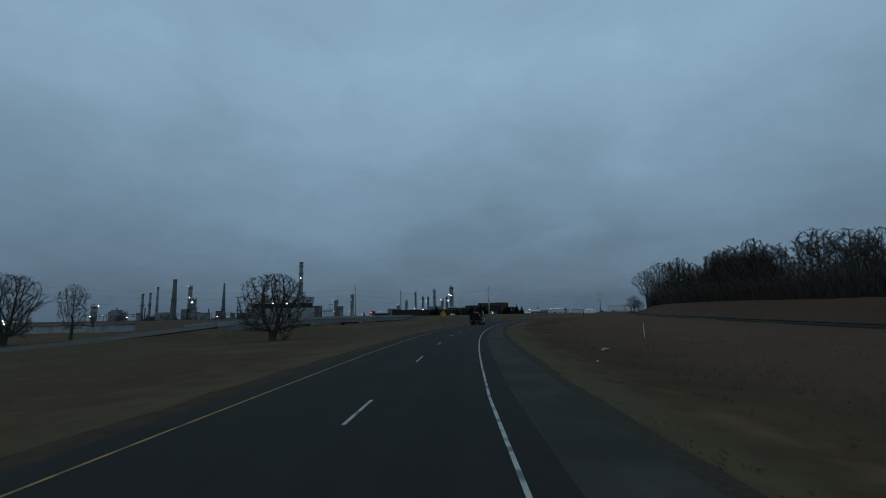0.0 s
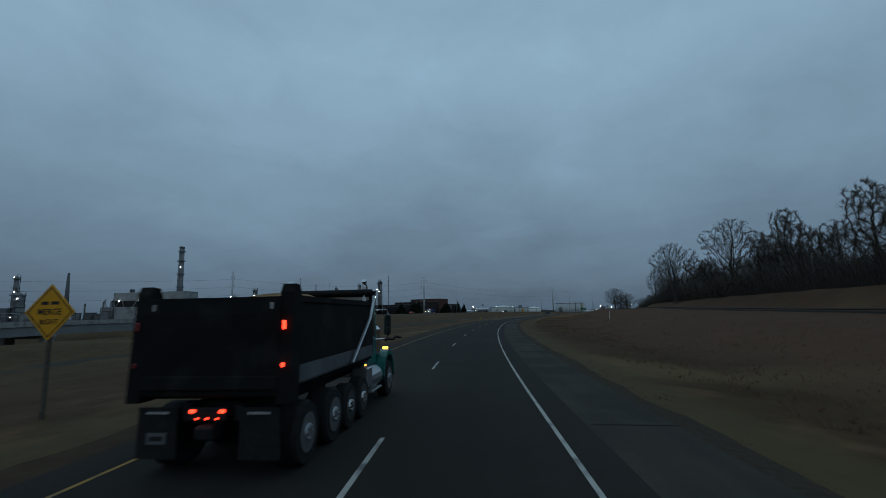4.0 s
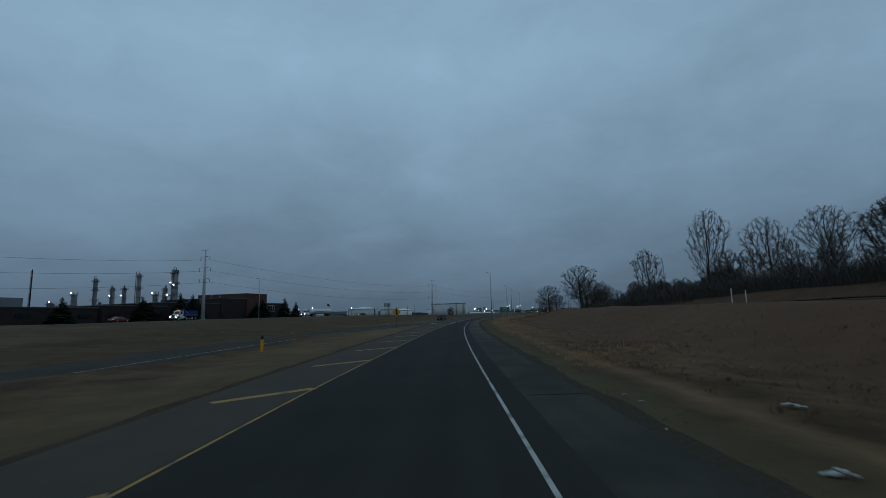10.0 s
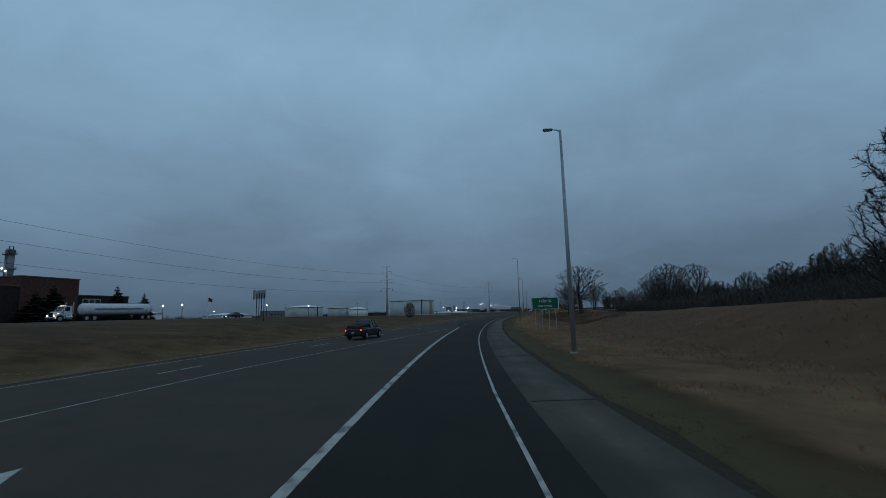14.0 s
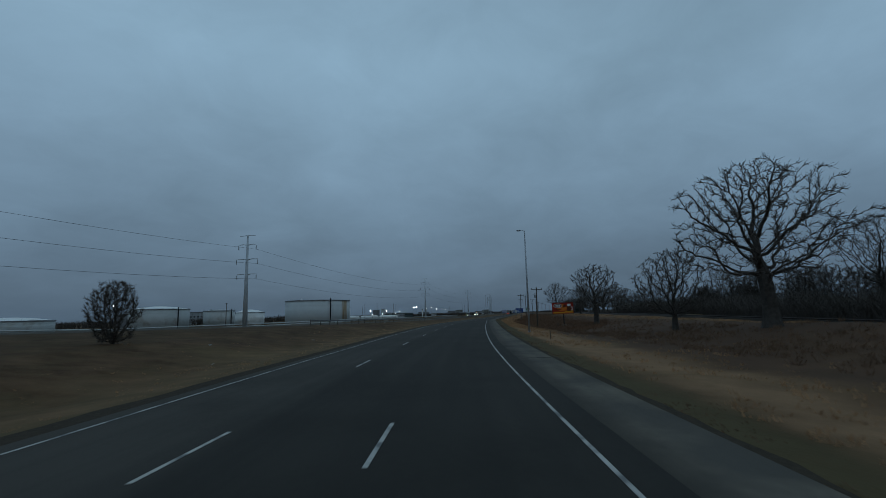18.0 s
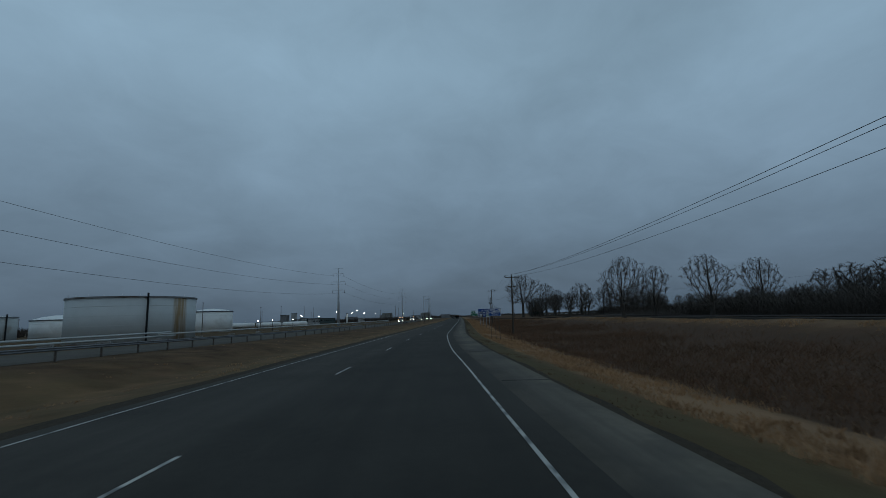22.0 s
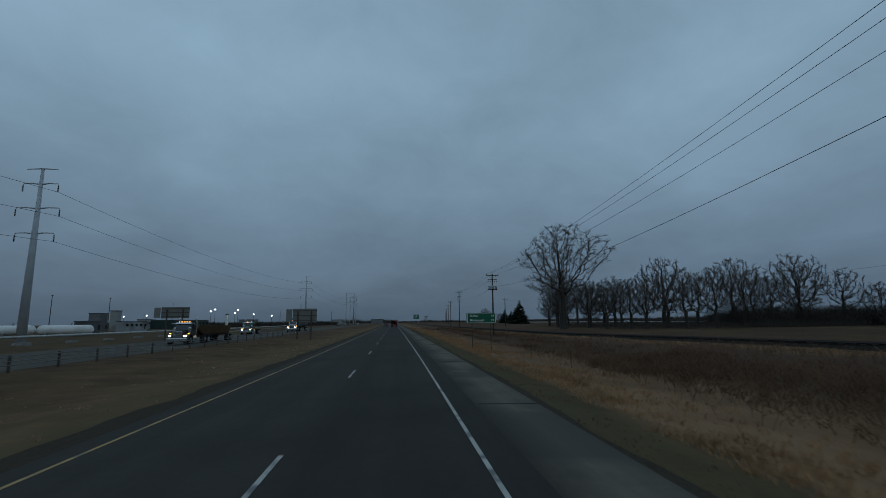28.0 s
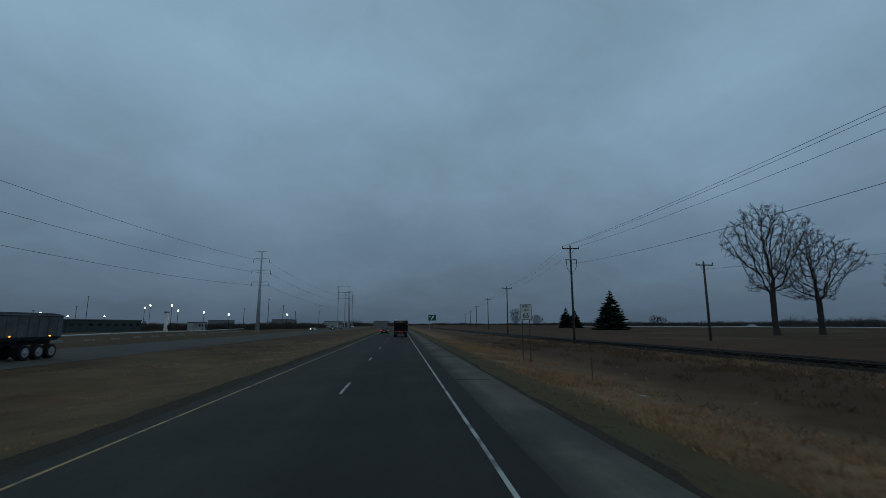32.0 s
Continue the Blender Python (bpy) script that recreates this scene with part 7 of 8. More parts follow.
def car(m, label, name, paint, kind, lit_front=False, lit_rear=False, length=4.7, group=""):
    """A car, van or pick-up: lofted body, glazed cabin, wheels, lamps; rear at y = 0."""
    ob = thing(name, label, name.replace("_", " "), m, group)
    L, W = length, .92
    zb, zs = .32, (.95 if kind == "car" else 1.08)
    sec = [(0.0, .78, zb + .15, zs - .12), (.12, .88, zb, zs), (L * .3, W, zb - .02, zs + .02), (L * .62, W, zb - .02, zs + .01), (L * .82, .88, zb, zs - .06), (L * .96, .80, zb + .05, zs - .18), (L, .66, zb + .15, zs - .30)]
    vs = []
    for y, w, a, b in sec:
        vs += [(-w * .9, y, a), (w * .9, y, a), (w, y, a + .16), (w, y, b - .14), (w * .9, y, b), (-w * .9, y, b), (-w, y, b - .14), (-w, y, a + .16)]
    n = len(sec)
    fs = [(i * 8 + j, i * 8 + (j + 1) % 8, (i + 1) * 8 + (j + 1) % 8, (i + 1) * 8 + j) for i in range(n - 1) for j in range(8)] + [tuple(range(8)), tuple(range((n - 1) * 8, n * 8))]
    body = part("body", MB().add(vs, fs), paint, ob)
    zt = 1.42 if kind == "car" else 1.78
    if kind == "pickup":
        a0, a1, a2, a3 = L * .40, L * .43, L * .60, L * .71
    elif kind == "suv":
        a0, a1, a2, a3 = .05, .25, L * .56, L * .70
    else:
        a0, a1, a2, a3 = L * .14, L * .30, L * .52, L * .70
    cab = MB()
    cab.add([(-.86, a0, zs - .03), (.86, a0, zs - .03), (.86, a3, zs - .03), (-.86, a3, zs - .03), (-.68, a1, zt), (.68, a1, zt), (.68, a2, zt), (-.68, a2, zt)], [(0, 1, 5, 4), (1, 2, 6, 5), (2, 3, 7, 6), (3, 0, 4, 7), (4, 5, 6, 7)])
    part("cabin", cab, M_GLASS, ob, "dark glazed cabin")
    part("roof", MB().prism([(a1 - .02, zt - .02), (a2 + .02, zt - .02), (a2 - .08, zt + .05), (a1 + .08, zt + .05)], 0, -.69, .69), paint, ob)
    for sx in (-1, 1):
        for y0_, z0_, y1_, z1_ in ((a0, zs - .02, a1, zt), (a3, zs - .02, a2, zt)):
            part("pillar", MB().tube([(sx * .865, y0_, z0_), (sx * .69, y1_, z1_)], .035, 4), paint, ob)
        part("pillar", MB().tube([(sx * .87, (a0 + a3) / 2, zs - .02), (sx * .69, (a1 + a2) / 2, zt)], .03, 4), paint, ob)
        part("wing_mirror", MB().box((sx * 1.0, a3 - .12, zs + .08), (.16, .1, .13), .03), paint, ob)
        lamp_part(ob, "tail_light", (sx * .76, .03, zs - .2), (.13, .06, .15), G_TAIL if lit_rear else M_REDPAINT)
        lamp_part(ob, "headlight", (sx * .62, L - .04, zs - .40), (.26, .08, .14), G_HEAD if lit_front else M_LAMPGLASS)
        for y in (L * .19, L * .81):
            wheel(ob, sx * .84, y, .34 if kind == "car" else .38, .22, M_ALU, rim_r=.64)
    part("rear_bumper", MB().box((0, -.02, zb + .16), (1.7, .14, .2), .05), M_RUBBER, ob)
    part("front_bumper", MB().box((0, L + .01, zb + .14), (1.45, .12, .2), .05), M_RUBBER, ob)
    pl = part("number_plate", MB().box((0, -.095, zb + .32), (.3, .01, .15), .003), M_SIGNW, ob)
    bar(pl, 0, zb + .32, .2, .06, M_INK, -.102)
    if kind == "pickup":
        part("bed_rail", MB().box((-.84, L * .2, zs + .02), (.1, L * .38, .06), .02).box((.84, L * .2, zs + .02), (.1, L * .38, .06), .02), paint, ob)
        part("bed_cover", MB().prism([(.06, zs), (L * .40, zs), (L * .40, zs + .32), (.30, zs + .22)], 0, -.74, .74), M_RUBBER, ob)
    return ob


car(on_road(406.5, -10.6, -9, .01), "black pick-up truck with a covered bed on the joining road", "pickup_truck", M_BLACKPAINT, "pickup", False, True, 5.6)
car(on_road(962.0, -4.3, 0), "black off-roader in the outer lane with tail lights on", "off_roader", M_BLACKPAINT, "suv", False, True, 4.3)
car(opp_pose(1075.0, -1.6), "dark pick-up truck oncoming with headlamps lit", "pickup_truck", M_BLACKPAINT, "pickup", True, False, 5.5)
car(opp_pose(1045.0, -5.0), "dark car oncoming with headlamps lit", "car", M_DIRTYGREY, "car", True, False)
car(opp_pose(1165.0, -1.6), "pale car oncoming with headlamps lit", "car", M_WHITEPAINT, "car", True, False)
rig(opp_pose(879.0, 1.2) @ Matrix.Diagonal((1.08, 1.08, 1.12, 1)), "white lorry with a grey bin trailer and amber roof lamps", "white_lorry", M_WHITEPAINT, True, "bin", False, 11.5, M_DIRTYGREY)
rig(opp_pose(853.5, -3.6), "dark green lorry with a low flat back, headlamps lit", "green_lorry", M_TEAL, True, "none", False)
car(opp_pose(1110.0, -1.6), "dark car oncoming with headlamps lit", "car", M_BLACKPAINT, "car", True, False)
car(opp_pose(1190.0, -5.0), "dark car oncoming with headlamps lit", "car", M_BLACKPAINT, "suv", True, False)
car(opp_pose(470.0, -5.0), "dark car oncoming behind the tanker lorry", "car", M_BLACKPAINT, "car", True, False)
car(opp_pose(365.0, -5.0) @ pose(0, 0, 0, 0, 0, 180), "low red car on the far carriageway", "car", M_REDPAINT, "car", False, True)
car(opp_pose(330.0, -5.0), "silver car on the far carriageway", "car", M_WHITEPAINT, "car", True, False)
for s, d in ((149.5, -9.3), (154.5, -9.6)):
    c_ = part("tyre_scrap", MB().tube([(-.9, 0, .1), (-.4, .15, .22), (.2, 0, .12), (.9, .1, .08)], [.10, .14, .12, .06], 6), M_RUBBER)
    c_.matrix_basis = on_ground(s, d, 0, 70)
    tagged(c_, "black scrap of tyre rubber on the grass", "tyre scrap")
# ---------------------------------------------------------------- refinery, tanks, yards
M_STACK = mat("stack_steel", (.20, .21, .22), .75, var=.2, scale=.2, bump=.1, wear=((.11, .10, .095), .12, .35))
M_PROC = mat("process_steel", (.11, .115, .12), .65, metal=.3, var=.3, scale=.5, bump=.1)
M_PALEWALL = mat("pale_cladding", (.30, .31, .31), .7, var=.12, scale=.3, bump=.1, wear=((.20, .20, .195), .15, .3))
M_GREYWALL = mat("grey_cladding", (.17, .175, .18), .75, var=.15, scale=.3, bump=.1)
M_ROOFGREY = mat("grey_roof", (.10, .105, .11), .8, var=.2, scale=.5, bump=.2)
G_YARD = glow("yard_lamp_glow", (1.0, .93, .82), 26.0)
rf = random.Random(77)


def base_z(x, y):
    return on_ground_xy(x, y, 0).translation.z


def bulb(parent, x, y, z, r=.55, material=None):
    return part("lamp", MB().lathe([(r * math.cos(radians(a)) + .005, r * math.sin(radians(a))) for a in range(-90, 91, 20)], 16, (x, y, z)), material or G_YARD, parent, "lit lamp")


def stack(x, y, top, r0, r1, label, rings=(), lit=False, material=None, cap=True):
    """A chimney: tapered shaft, ringed platforms with rails, ladder and cap."""
    ob = thing("chimney_stack", label, "chimney", pose(x, y, 0, 0, 0, rf.uniform(0, 360)), "refinery stacks")
    part("shaft", MB().lathe([(r0 * 1.25, -4), (r0 * 1.2, 4), (r0, 7), ((r0 + r1) / 2, top * .55), (r1, top)], 20), material or M_STACK, ob, smooth=True)
    for f in rings:
        r = r0 + (r1 - r0) * f
        pl = part("platform", MB().lathe([(r, top * f - .15), (r + 1.1, top * f - .15), (r + 1.1, top * f + .1), (r, top * f + .1)], 16), M_PROC, ob)
        rail = MB()
        n = 12
        for i in range(n):
            a, b = 6.2832 * i / n, 6.2832 * (i + 1) / n
            for dz in (.6, 1.15):
                rail.tube([((r + 1.05) * math.cos(a), (r + 1.05) * math.sin(a), top * f + dz), ((r + 1.05) * math.cos(b), (r + 1.05) * math.sin(b), top * f + dz)], .05, 3)
            rail.tube([((r + 1.05) * math.cos(a), (r + 1.05) * math.sin(a), top * f), ((r + 1.05) * math.cos(a), (r + 1.05) * math.sin(a), top * f + 1.15)], .05, 3)
        part("railing", rail, M_PROC, pl)
    lad = MB()
    for o in (-.25, .25):
        lad.tube([(r0 * 1.25 + .2, o, 0), (r1 + .25, o, top - 1)], .06, 4)
    part("ladder", lad, M_PROC, ob)
    if cap:
        part("cap", MB().lathe([(r1 + .02, top - 1.6), (r1 + .22, top - 1.5), (r1 + .22, top + .1), (r1 * .8, top + .12)], 20), M_PROC, ob)
    if lit:
        bulb(ob, r1 + .4, 0, top * .72, .4, G_WHITE)
    return ob


def column(x, y, top, r, label, levels=4, lit=True, base=-3.0):
    """A process column: domed shell, ringed platforms, overhead pipe and skirt."""
    ob = thing("process_column", label, "process column", pose(x, y, 0, 0, 0, rf.uniform(0, 360)), "refinery columns")
    part("shell", MB().lathe([(r * 1.02, base), (r * 1.02, top * .2), (r, top * .22), (r, top - r * .7), (r * .8, top - r * .3), (r * .3, top), (.05, top + .05)], 18), M_STACK, ob, smooth=True)
    for i in range(levels):
        z = top * (.30 + .62 * i / max(1, levels - 1)) + rf.uniform(-.8, .8)
        pl = part("platform", MB().lathe([(r, z), (r + 1.3, z), (r + 1.3, z + .2), (r, z + .2)], 12), M_PROC, ob)
        rail = MB()
        for k in range(10):
            a, b = 6.2832 * k / 10, 6.2832 * (k + 1) / 10
            rail.tube([((r + 1.25) * math.cos(a), (r + 1.25) * math.sin(a), z + 1.2), ((r + 1.25) * math.cos(b), (r + 1.25) * math.sin(b), z + 1.2)], .06, 3)
            rail.tube([((r + 1.25) * math.cos(a), (r + 1.25) * math.sin(a), z), ((r + 1.25) * math.cos(a), (r + 1.25) * math.sin(a), z + 1.2)], .05, 3)
        part("railing", rail, M_PROC, pl)
        if lit and i % 2 == 0:
            bulb(ob, (r + 1.0) * math.cos(i * 2.1), (r + 1.0) * math.sin(i * 2.1), z + 2.0, .42, G_WHITE)
    part("overhead_pipe", MB().tube([(0, 0, top), (0, 0, top + 1.4), (r + .6, 0, top + 1.2), (r + .6, 0, top * .5), (r + .6, 0, 0)], .28, 6), M_PROC, ob)
    return ob


def rack(x0, y0, x1, y1, z, label, bents=8, pipes=4, wide=3.0):
    """A pipe rack: steel bents that carry parallel pipes on two levels."""
    L = math.hypot(x1 - x0, y1 - y0)
    ob = thing("pipe_rack", label, "pipe rack", pose(x0, y0, 0, 0, 0, -math.degrees(math.atan2(x1 - x0, y1 - y0))), "refinery pipe racks")
    for i in range(bents):
        yy = L * i / (bents - 1)
        b = MB()
        for o in (-wide / 2, wide / 2):
            b.box((o, yy, z / 2 - 1.2), (.3, .3, z + 2.4))
        for zz in (z, z - 2.2):
            b.box((0, yy, zz - .15), (wide + .6, .3, .3))
        part("bent", b, M_PROC, ob)
    for i in range(pipes):
        for zz in (z, z - 2.2):
            r = rf.uniform(.14, .32)
            part("pipe", MB().tube([(-wide / 2 + .4 + (wide - .8) * i / max(1, pipes - 1), 0, zz + r), (-wide / 2 + .4 + (wide - .8) * i / max(1, pipes - 1), L, zz + r)], r, 8), rf.choice((M_STACK, M_PALEWALL, M_PROC)), ob, smooth=True)
    return ob


def block(name, label, x, y, turn, w, l, h, material, category="building", roof=.5, base=-3.0, bays=0, windows=0, lit=False, group=""):
    """A clad building: walls, overhanging roof edge, pilasters, windows, door."""
    ob = thing(name, label, category, pose(x, y, 0, 0, 0, turn), group)
    part("wall", MB().box((0, 0, (h + base) / 2), (w, l, h - base), .05), material, ob)
    part("roof", MB().box((0, 0, h + roof / 2 - .02), (w + .5, l + .5, roof), .06), M_ROOFGREY, ob)
    for i in range(bays):
        o = -l / 2 + l * (i + .5) / bays
        for sx in (-1, 1):
            part("pilaster", MB().box((sx * (w / 2 + .06), o, h / 2 - .2), (.16, .3, h - .4)), M_GREYWALL, ob)
    for i in range(windows):
        o = -l / 2 + l * (i + .5) / windows
        wi = part("window", MB().box((w / 2 + .03, o, h * .55), (.1, l / windows * .5, min(1.2, h * .3)), .01), M_DARK, ob)
        part("pane", MB().box((w / 2 + .09, o, h * .55), (.03, l / windows * .44, min(1.0, h * .25))), G_WARM if lit and i % 3 == 1 else M_GLASS, wi)
    part("door", MB().box((w / 2 + .04, l * .38, 1.1), (.1, 1.1, 2.2), .01), M_DARK, ob)
    return ob


# stacks and columns of the refinery
stack(-222, 558, 71.5, 3.0, 2.2, "very tall banded steel stack above the boiler house", (.45, .62, .80, .93), True)
stack(-351, 504, 48.5, 3.3, 1.9, "dark tapering stack on a wide furnace base", (.5,), False, M_PROC)
stack(-409, 529, 34, 1.7, 1.3, "slender grey refinery stack", (.6,), False)
stack(-400, 530, 35, 1.6, 1.2, "slender grey refinery stack", (.6,), False)
stack(-390, 529, 42, 1.5, 1.0, "slender tall refinery stack", (.35,), False)
stack(-310, 537, 45.5, 2.5, .9, "tapering pointed refinery flare stack", (.3,), False, M_PROC, False)
stack(-39, 685, 43.5, 1.7, 1.5, "tall steel stack with ringed platforms", (.55, .75, .95), True)
stack(-103, 606, 36, .5, .3, "very thin dark flare mast", (), False, M_DARK, False)
column(-352, 534, 43, 1.9, "tall grey process column with platforms", 5)
column(-346, 530, 28, 4.6, "thick round process vessel with platforms and lamps", 4)
column(-340, 526, 16, 3.2, "short round process vessel", 2)
column(-445, 500, 20, 3.0, "round process vessel with lamps", 3)
column(-410, 503, 12, 2.4, "short process vessel beside pipework", 2)
for x, y, h, r in ((-95, 687, 37, 1.5), (-84, 689, 30, 1.7), (-76, 689, 30, 1.5), (-66, 688, 41, 1.6), (-55, 692, 25, 1.7), (-48, 692, 30, 1.8), (-42, 690, 45, 1.6), (-110, 691, 25, 1.6), (-120, 680, 18, 2.4)):
    column(x, y, h, r, "steel process column with ringed platforms and lamps", 4 if h > 28 else 3)
column(-179.4, 640.2, 34, 2.2, "grey process column behind drifting steam", 4)
column(-205, 648, 27, 3.0, "wide process vessel behind the pipe rack", 3)
for k in range(16):
    x, y = -440 + k * 12.5 + rf.uniform(-4, 4), 512 + rf.uniform(-12, 14)
    h, w = rf.uniform(6, 15), rf.uniform(4, 9)
    block("process_unit", "dark clustered refinery unit with pipework", x, y, rf.uniform(-20, 20), w, rf.uniform(5, 10), h, rf.choice((M_PROC, M_GREYWALL, M_STACK)), "refinery unit", .4, bays=2, group="refinery units")
    if k % 3 == 0:
        stack(x + 4, y + 3, h + rf.uniform(4, 10), .7, .5, "short vent stack of a refinery unit", (), False, M_PROC)
rack(-450, 492, -285, 512, 9.0, "long refinery pipe rack on steel bents", 22, 5, 5)
rack(-213.9, 567.5, -178.6, 561.4, 11.0, "pipe rack beside the boiler house", 8, 4, 4)
rack(-130, 672, -40, 678, 10, "pipe rack in front of the columns", 14, 5, 5)

# boiler house with its upper deck, ducts and hoods
bh = thing("boiler_house", "large pale boiler house with ducts and dark hoods", "building", pose(-245.6, 552.4, 0, 0, 0, -101))
part("wall", MB().box((0, 0, 5.5), (22, 84, 17), .1), M_PALEWALL, bh)
part("upper_deck", MB().box((0, 6, 23.5), (19, 72, 7.5), .1), M_PALEWALL, bh)
# solid core whose dark colour stands in for shade inside the open storey
part("shade_core", MB().box((0, 4, 16.8), (16, 74, 6.2)), M_DARK, bh, "solid dark core painted as the shade of an open storey")
for i in range(9):
    part("strut", MB().tube([(10, -36 + i * 9, 14), (9.2, -36 + i * 9 + (3 if i % 2 else -3), 20)], .35, 6), M_STACK, bh)
for o in (-14, -6, 3):
    part("hood", MB().lathe([(1.6, 0), (2.2, 1.4), (2.2, 3.0), (1.2, 3.6)], 12, (3, -o * 1.6 - 12, 27.2)), M_PROC, bh)
for o in (-38, -30, 20, 33):
    part("duct", MB().tube([(11.4, o, 2), (11.4, o, 19), (9, o, 21)], .8, 8), M_STACK, bh, smooth=True)
for o in (-22, -2, 18):
    bulb(bh, 11.5, o, 19.5, .5, G_WHITE)
block("cooling_unit", "square grey cooling unit on a steel frame", -201.9, 564.7, -100, 7, 9, 16, M_GREYWALL, "refinery unit", .6, bays=2)
block("filter_house", "dark square plant building", -173.9, 565.2, -100, 7, 7, 15, M_PROC, "building", .5, bays=2)
hf = thing("pipe_gantry", "open steel gantry frame by the pipe rack", "gantry", pose(-183.6, 561.3, 0, 0, 0, -100))
for o in (-2.5, 2.5):
    part("post", MB().box((0, o, 7.5), (.35, .35, 21)), M_PROC, hf)
part("crossbeam", MB().box((0, 0, 18), (.35, 5.6, .4)), M_PROC, hf)
block("plant_building", "low pale plant building behind spruces", -93, 505.6, -70, 8, 14, 9.8, M_GREYWALL, "building", .5, windows=4, lit=True)
for x, y, h in ((-137.4, 544.3, 9.2), (-128.1, 542.7, 8.8), (-213, 540, 13), (-226, 536, 11), (-86, 470, 9)):
    spruce("dark conical spruce in front of the refinery", pose(x, y, base_z(x, y) - .3), h - base_z(x, y), 1.35, "refinery spruces")
low = block("warehouse", "long low pale flat-roofed building before the refinery", -172.5, 186.5, -93, 16, 44, .6, M_PALEWALL, "building", .35, base=-8.0, bays=10)

# overpass that carries the far carriageway across the hollow
bridge = thing("overpass", "concrete overpass with dark girders on square piers", "bridge")
for o, name in ((5.75, "parapet"), (-8.4, "parapet")):
    vs, fs, ss = [], [], list(np.arange(140, 266, 5.0))
    for s in ss:
        for a, dz in ((-.16, -.1), (-.16, .85), (.16, .85), (.16, -.1)):
            p = road(s, d_of(D_OPP, s) + o + a)
            vs.append((p.x, p.y, opp_z(s) + dz))
    fs = [(i * 4 + j, i * 4 + (j + 1) % 4, (i + 1) * 4 + (j + 1) % 4, (i + 1) * 4 + j) for i in range(len(ss) - 1) for j in range(4)]
    part("parapet", MB().add(vs, fs), M_CONC, bridge)
for o in (-7.0, -2.2, 1.8, 5.3):
    vs, ss = [], list(np.arange(140, 266, 5.0))
    for s in ss:
        for a, dz in ((-.35, -2.1), (-.35, -.12), (.35, -.12), (.35, -2.1)):
            p = road(s, d_of(D_OPP, s) + o + a)
            vs.append((p.x, p.y, opp_z(s) + dz))
    part("girder", MB().add(vs, [(i * 4 + j, i * 4 + (j + 1) % 4, (i + 1) * 4 + (j + 1) % 4, (i + 1) * 4 + j) for i in range(len(ss) - 1) for j in range(4)]), M_GREYWALL, bridge, "dark steel girder")
for s in (164, 190, 222, 249):
    for o in (4.6, -6.0):
        p = road(s, d_of(D_OPP, s) + o)
        pier = part("pier", MB().box((0, 0, -6.2), (1.7, 2.2, 9.0), .12), M_CONC, bridge)
        pier.matrix_basis = facing(s, d_of(D_OPP, s) + o, opp_z(s) - .4)
    cap_ = part("pier_cap", MB().box((0, 0, 0), (13.5, 1.9, 1.0), .08), M_CONC, bridge)
    cap_.matrix_basis = facing(s, d_of(D_OPP, s) - .8, opp_z(s) - 2.5)

# brick factory across the far carriageway: a low wing that steps up to a tall block
brick = thing("brick_factory", "long dark brick factory stepping up to a taller block", "building")


def wing(s_a, s_b, d, deep, top, name="wall", material=None):
    m = facing((s_a + s_b) / 2, d - deep / 2, 0)
    p, q = road(s_a, d), road(s_b, d)
    L = (q - p).length
    w = part(name, MB().box((0, 0, (top - 2) / 2), (deep, L, top + 2), .05), material or M_BRICK, brick)
    w.matrix_basis = m
    c = part("coping", MB().box((0, 0, top + .12), (deep + .3, L + .3, .28), .04), M_ROOFGREY, brick)
    c.matrix_basis = m
    return m, L


wing(340, 399, -125, 30, 7.2)
wing(399, 424, -124.6, 34, 8.0)
wing(424, 452, -125, 34, 9.6)
wing(452, 468, -124.7, 34, 12.2)
wing(468, 482, -124.4, 30, 15.0, "tower_block", mat("red_brick", (.095, .045, .034), .9, var=.3, scale=1.2, bump=.4, bscale=20))
wing(482, 498, -125.5, 26, 10.3, "annex")
w_ = part("window", MB().box((0, 0, 0), (.16, 6.2, 3.6), .03), M_PALEWALL, brick, "pale window frame with three dark panes")
w_.matrix_basis = facing(486.5, -125.46, 7.6)
for o in (-1.95, 0, 1.95):
    part("pane", MB().box((.09, o, 0), (.04, 1.5, 3.0)), M_GLASS, w_)
for s, h in ((356, 8.6), (371, 8.9), (390, 9.0), (405, 9.6), (430, 11.4), (437, 11.6), (443, 11.4), (449, 12.0), (455, 14.2), (460, 13.9)):
    v_ = part("roof_vent", MB().lathe([(.35, 0), (.35, 1.6), (.6, 1.7), (.5, 2.1), (.1, 2.3)], 8), M_PROC, brick)
    v_.matrix_basis = facing(s, -133, h - 2.2)
for s in np.arange(360, 462, 8.5):
    w_ = part("window", MB().box((0, 0, 0), (.12, 4.4, 1.3), .02), M_DARK, brick)
    w_.matrix_basis = facing(s, -123.98 if 399 < s < 424 or s > 452 else -124.96, 4.8)
wh = part("roof_house", MB().box((0, 0, 0), (9, 11, 5), .1), M_GREYWALL, brick, "grey boxed plant room with a dark opening")
wh.matrix_basis = facing(380, -140, 8.0)
for s, d, h, w in ((343, -117, 5.8, 1.4), (350, -118, 8.2, 1.2), (354, -119, 6.0, 1.5), (381, -118, 7.4, 1.5), (407, -118, 8.8, 1.5), (411, -119, 6.6, 1.6), (423, -118, 10.4, 1.3), (429, -118, 10.2, 1.2), (433, -119, 7.0, 1.6), (467, -118, 8.4, 1.7), (471, -118, 10.0, 1.7), (488, -118, 11.4, 1.25), (496, -117, 9.6, 1.2)):
    spruce("dark evergreen in front of the brick factory", on_ground(s, d, .3), h + .9, w * 1.4, "factory evergreens")

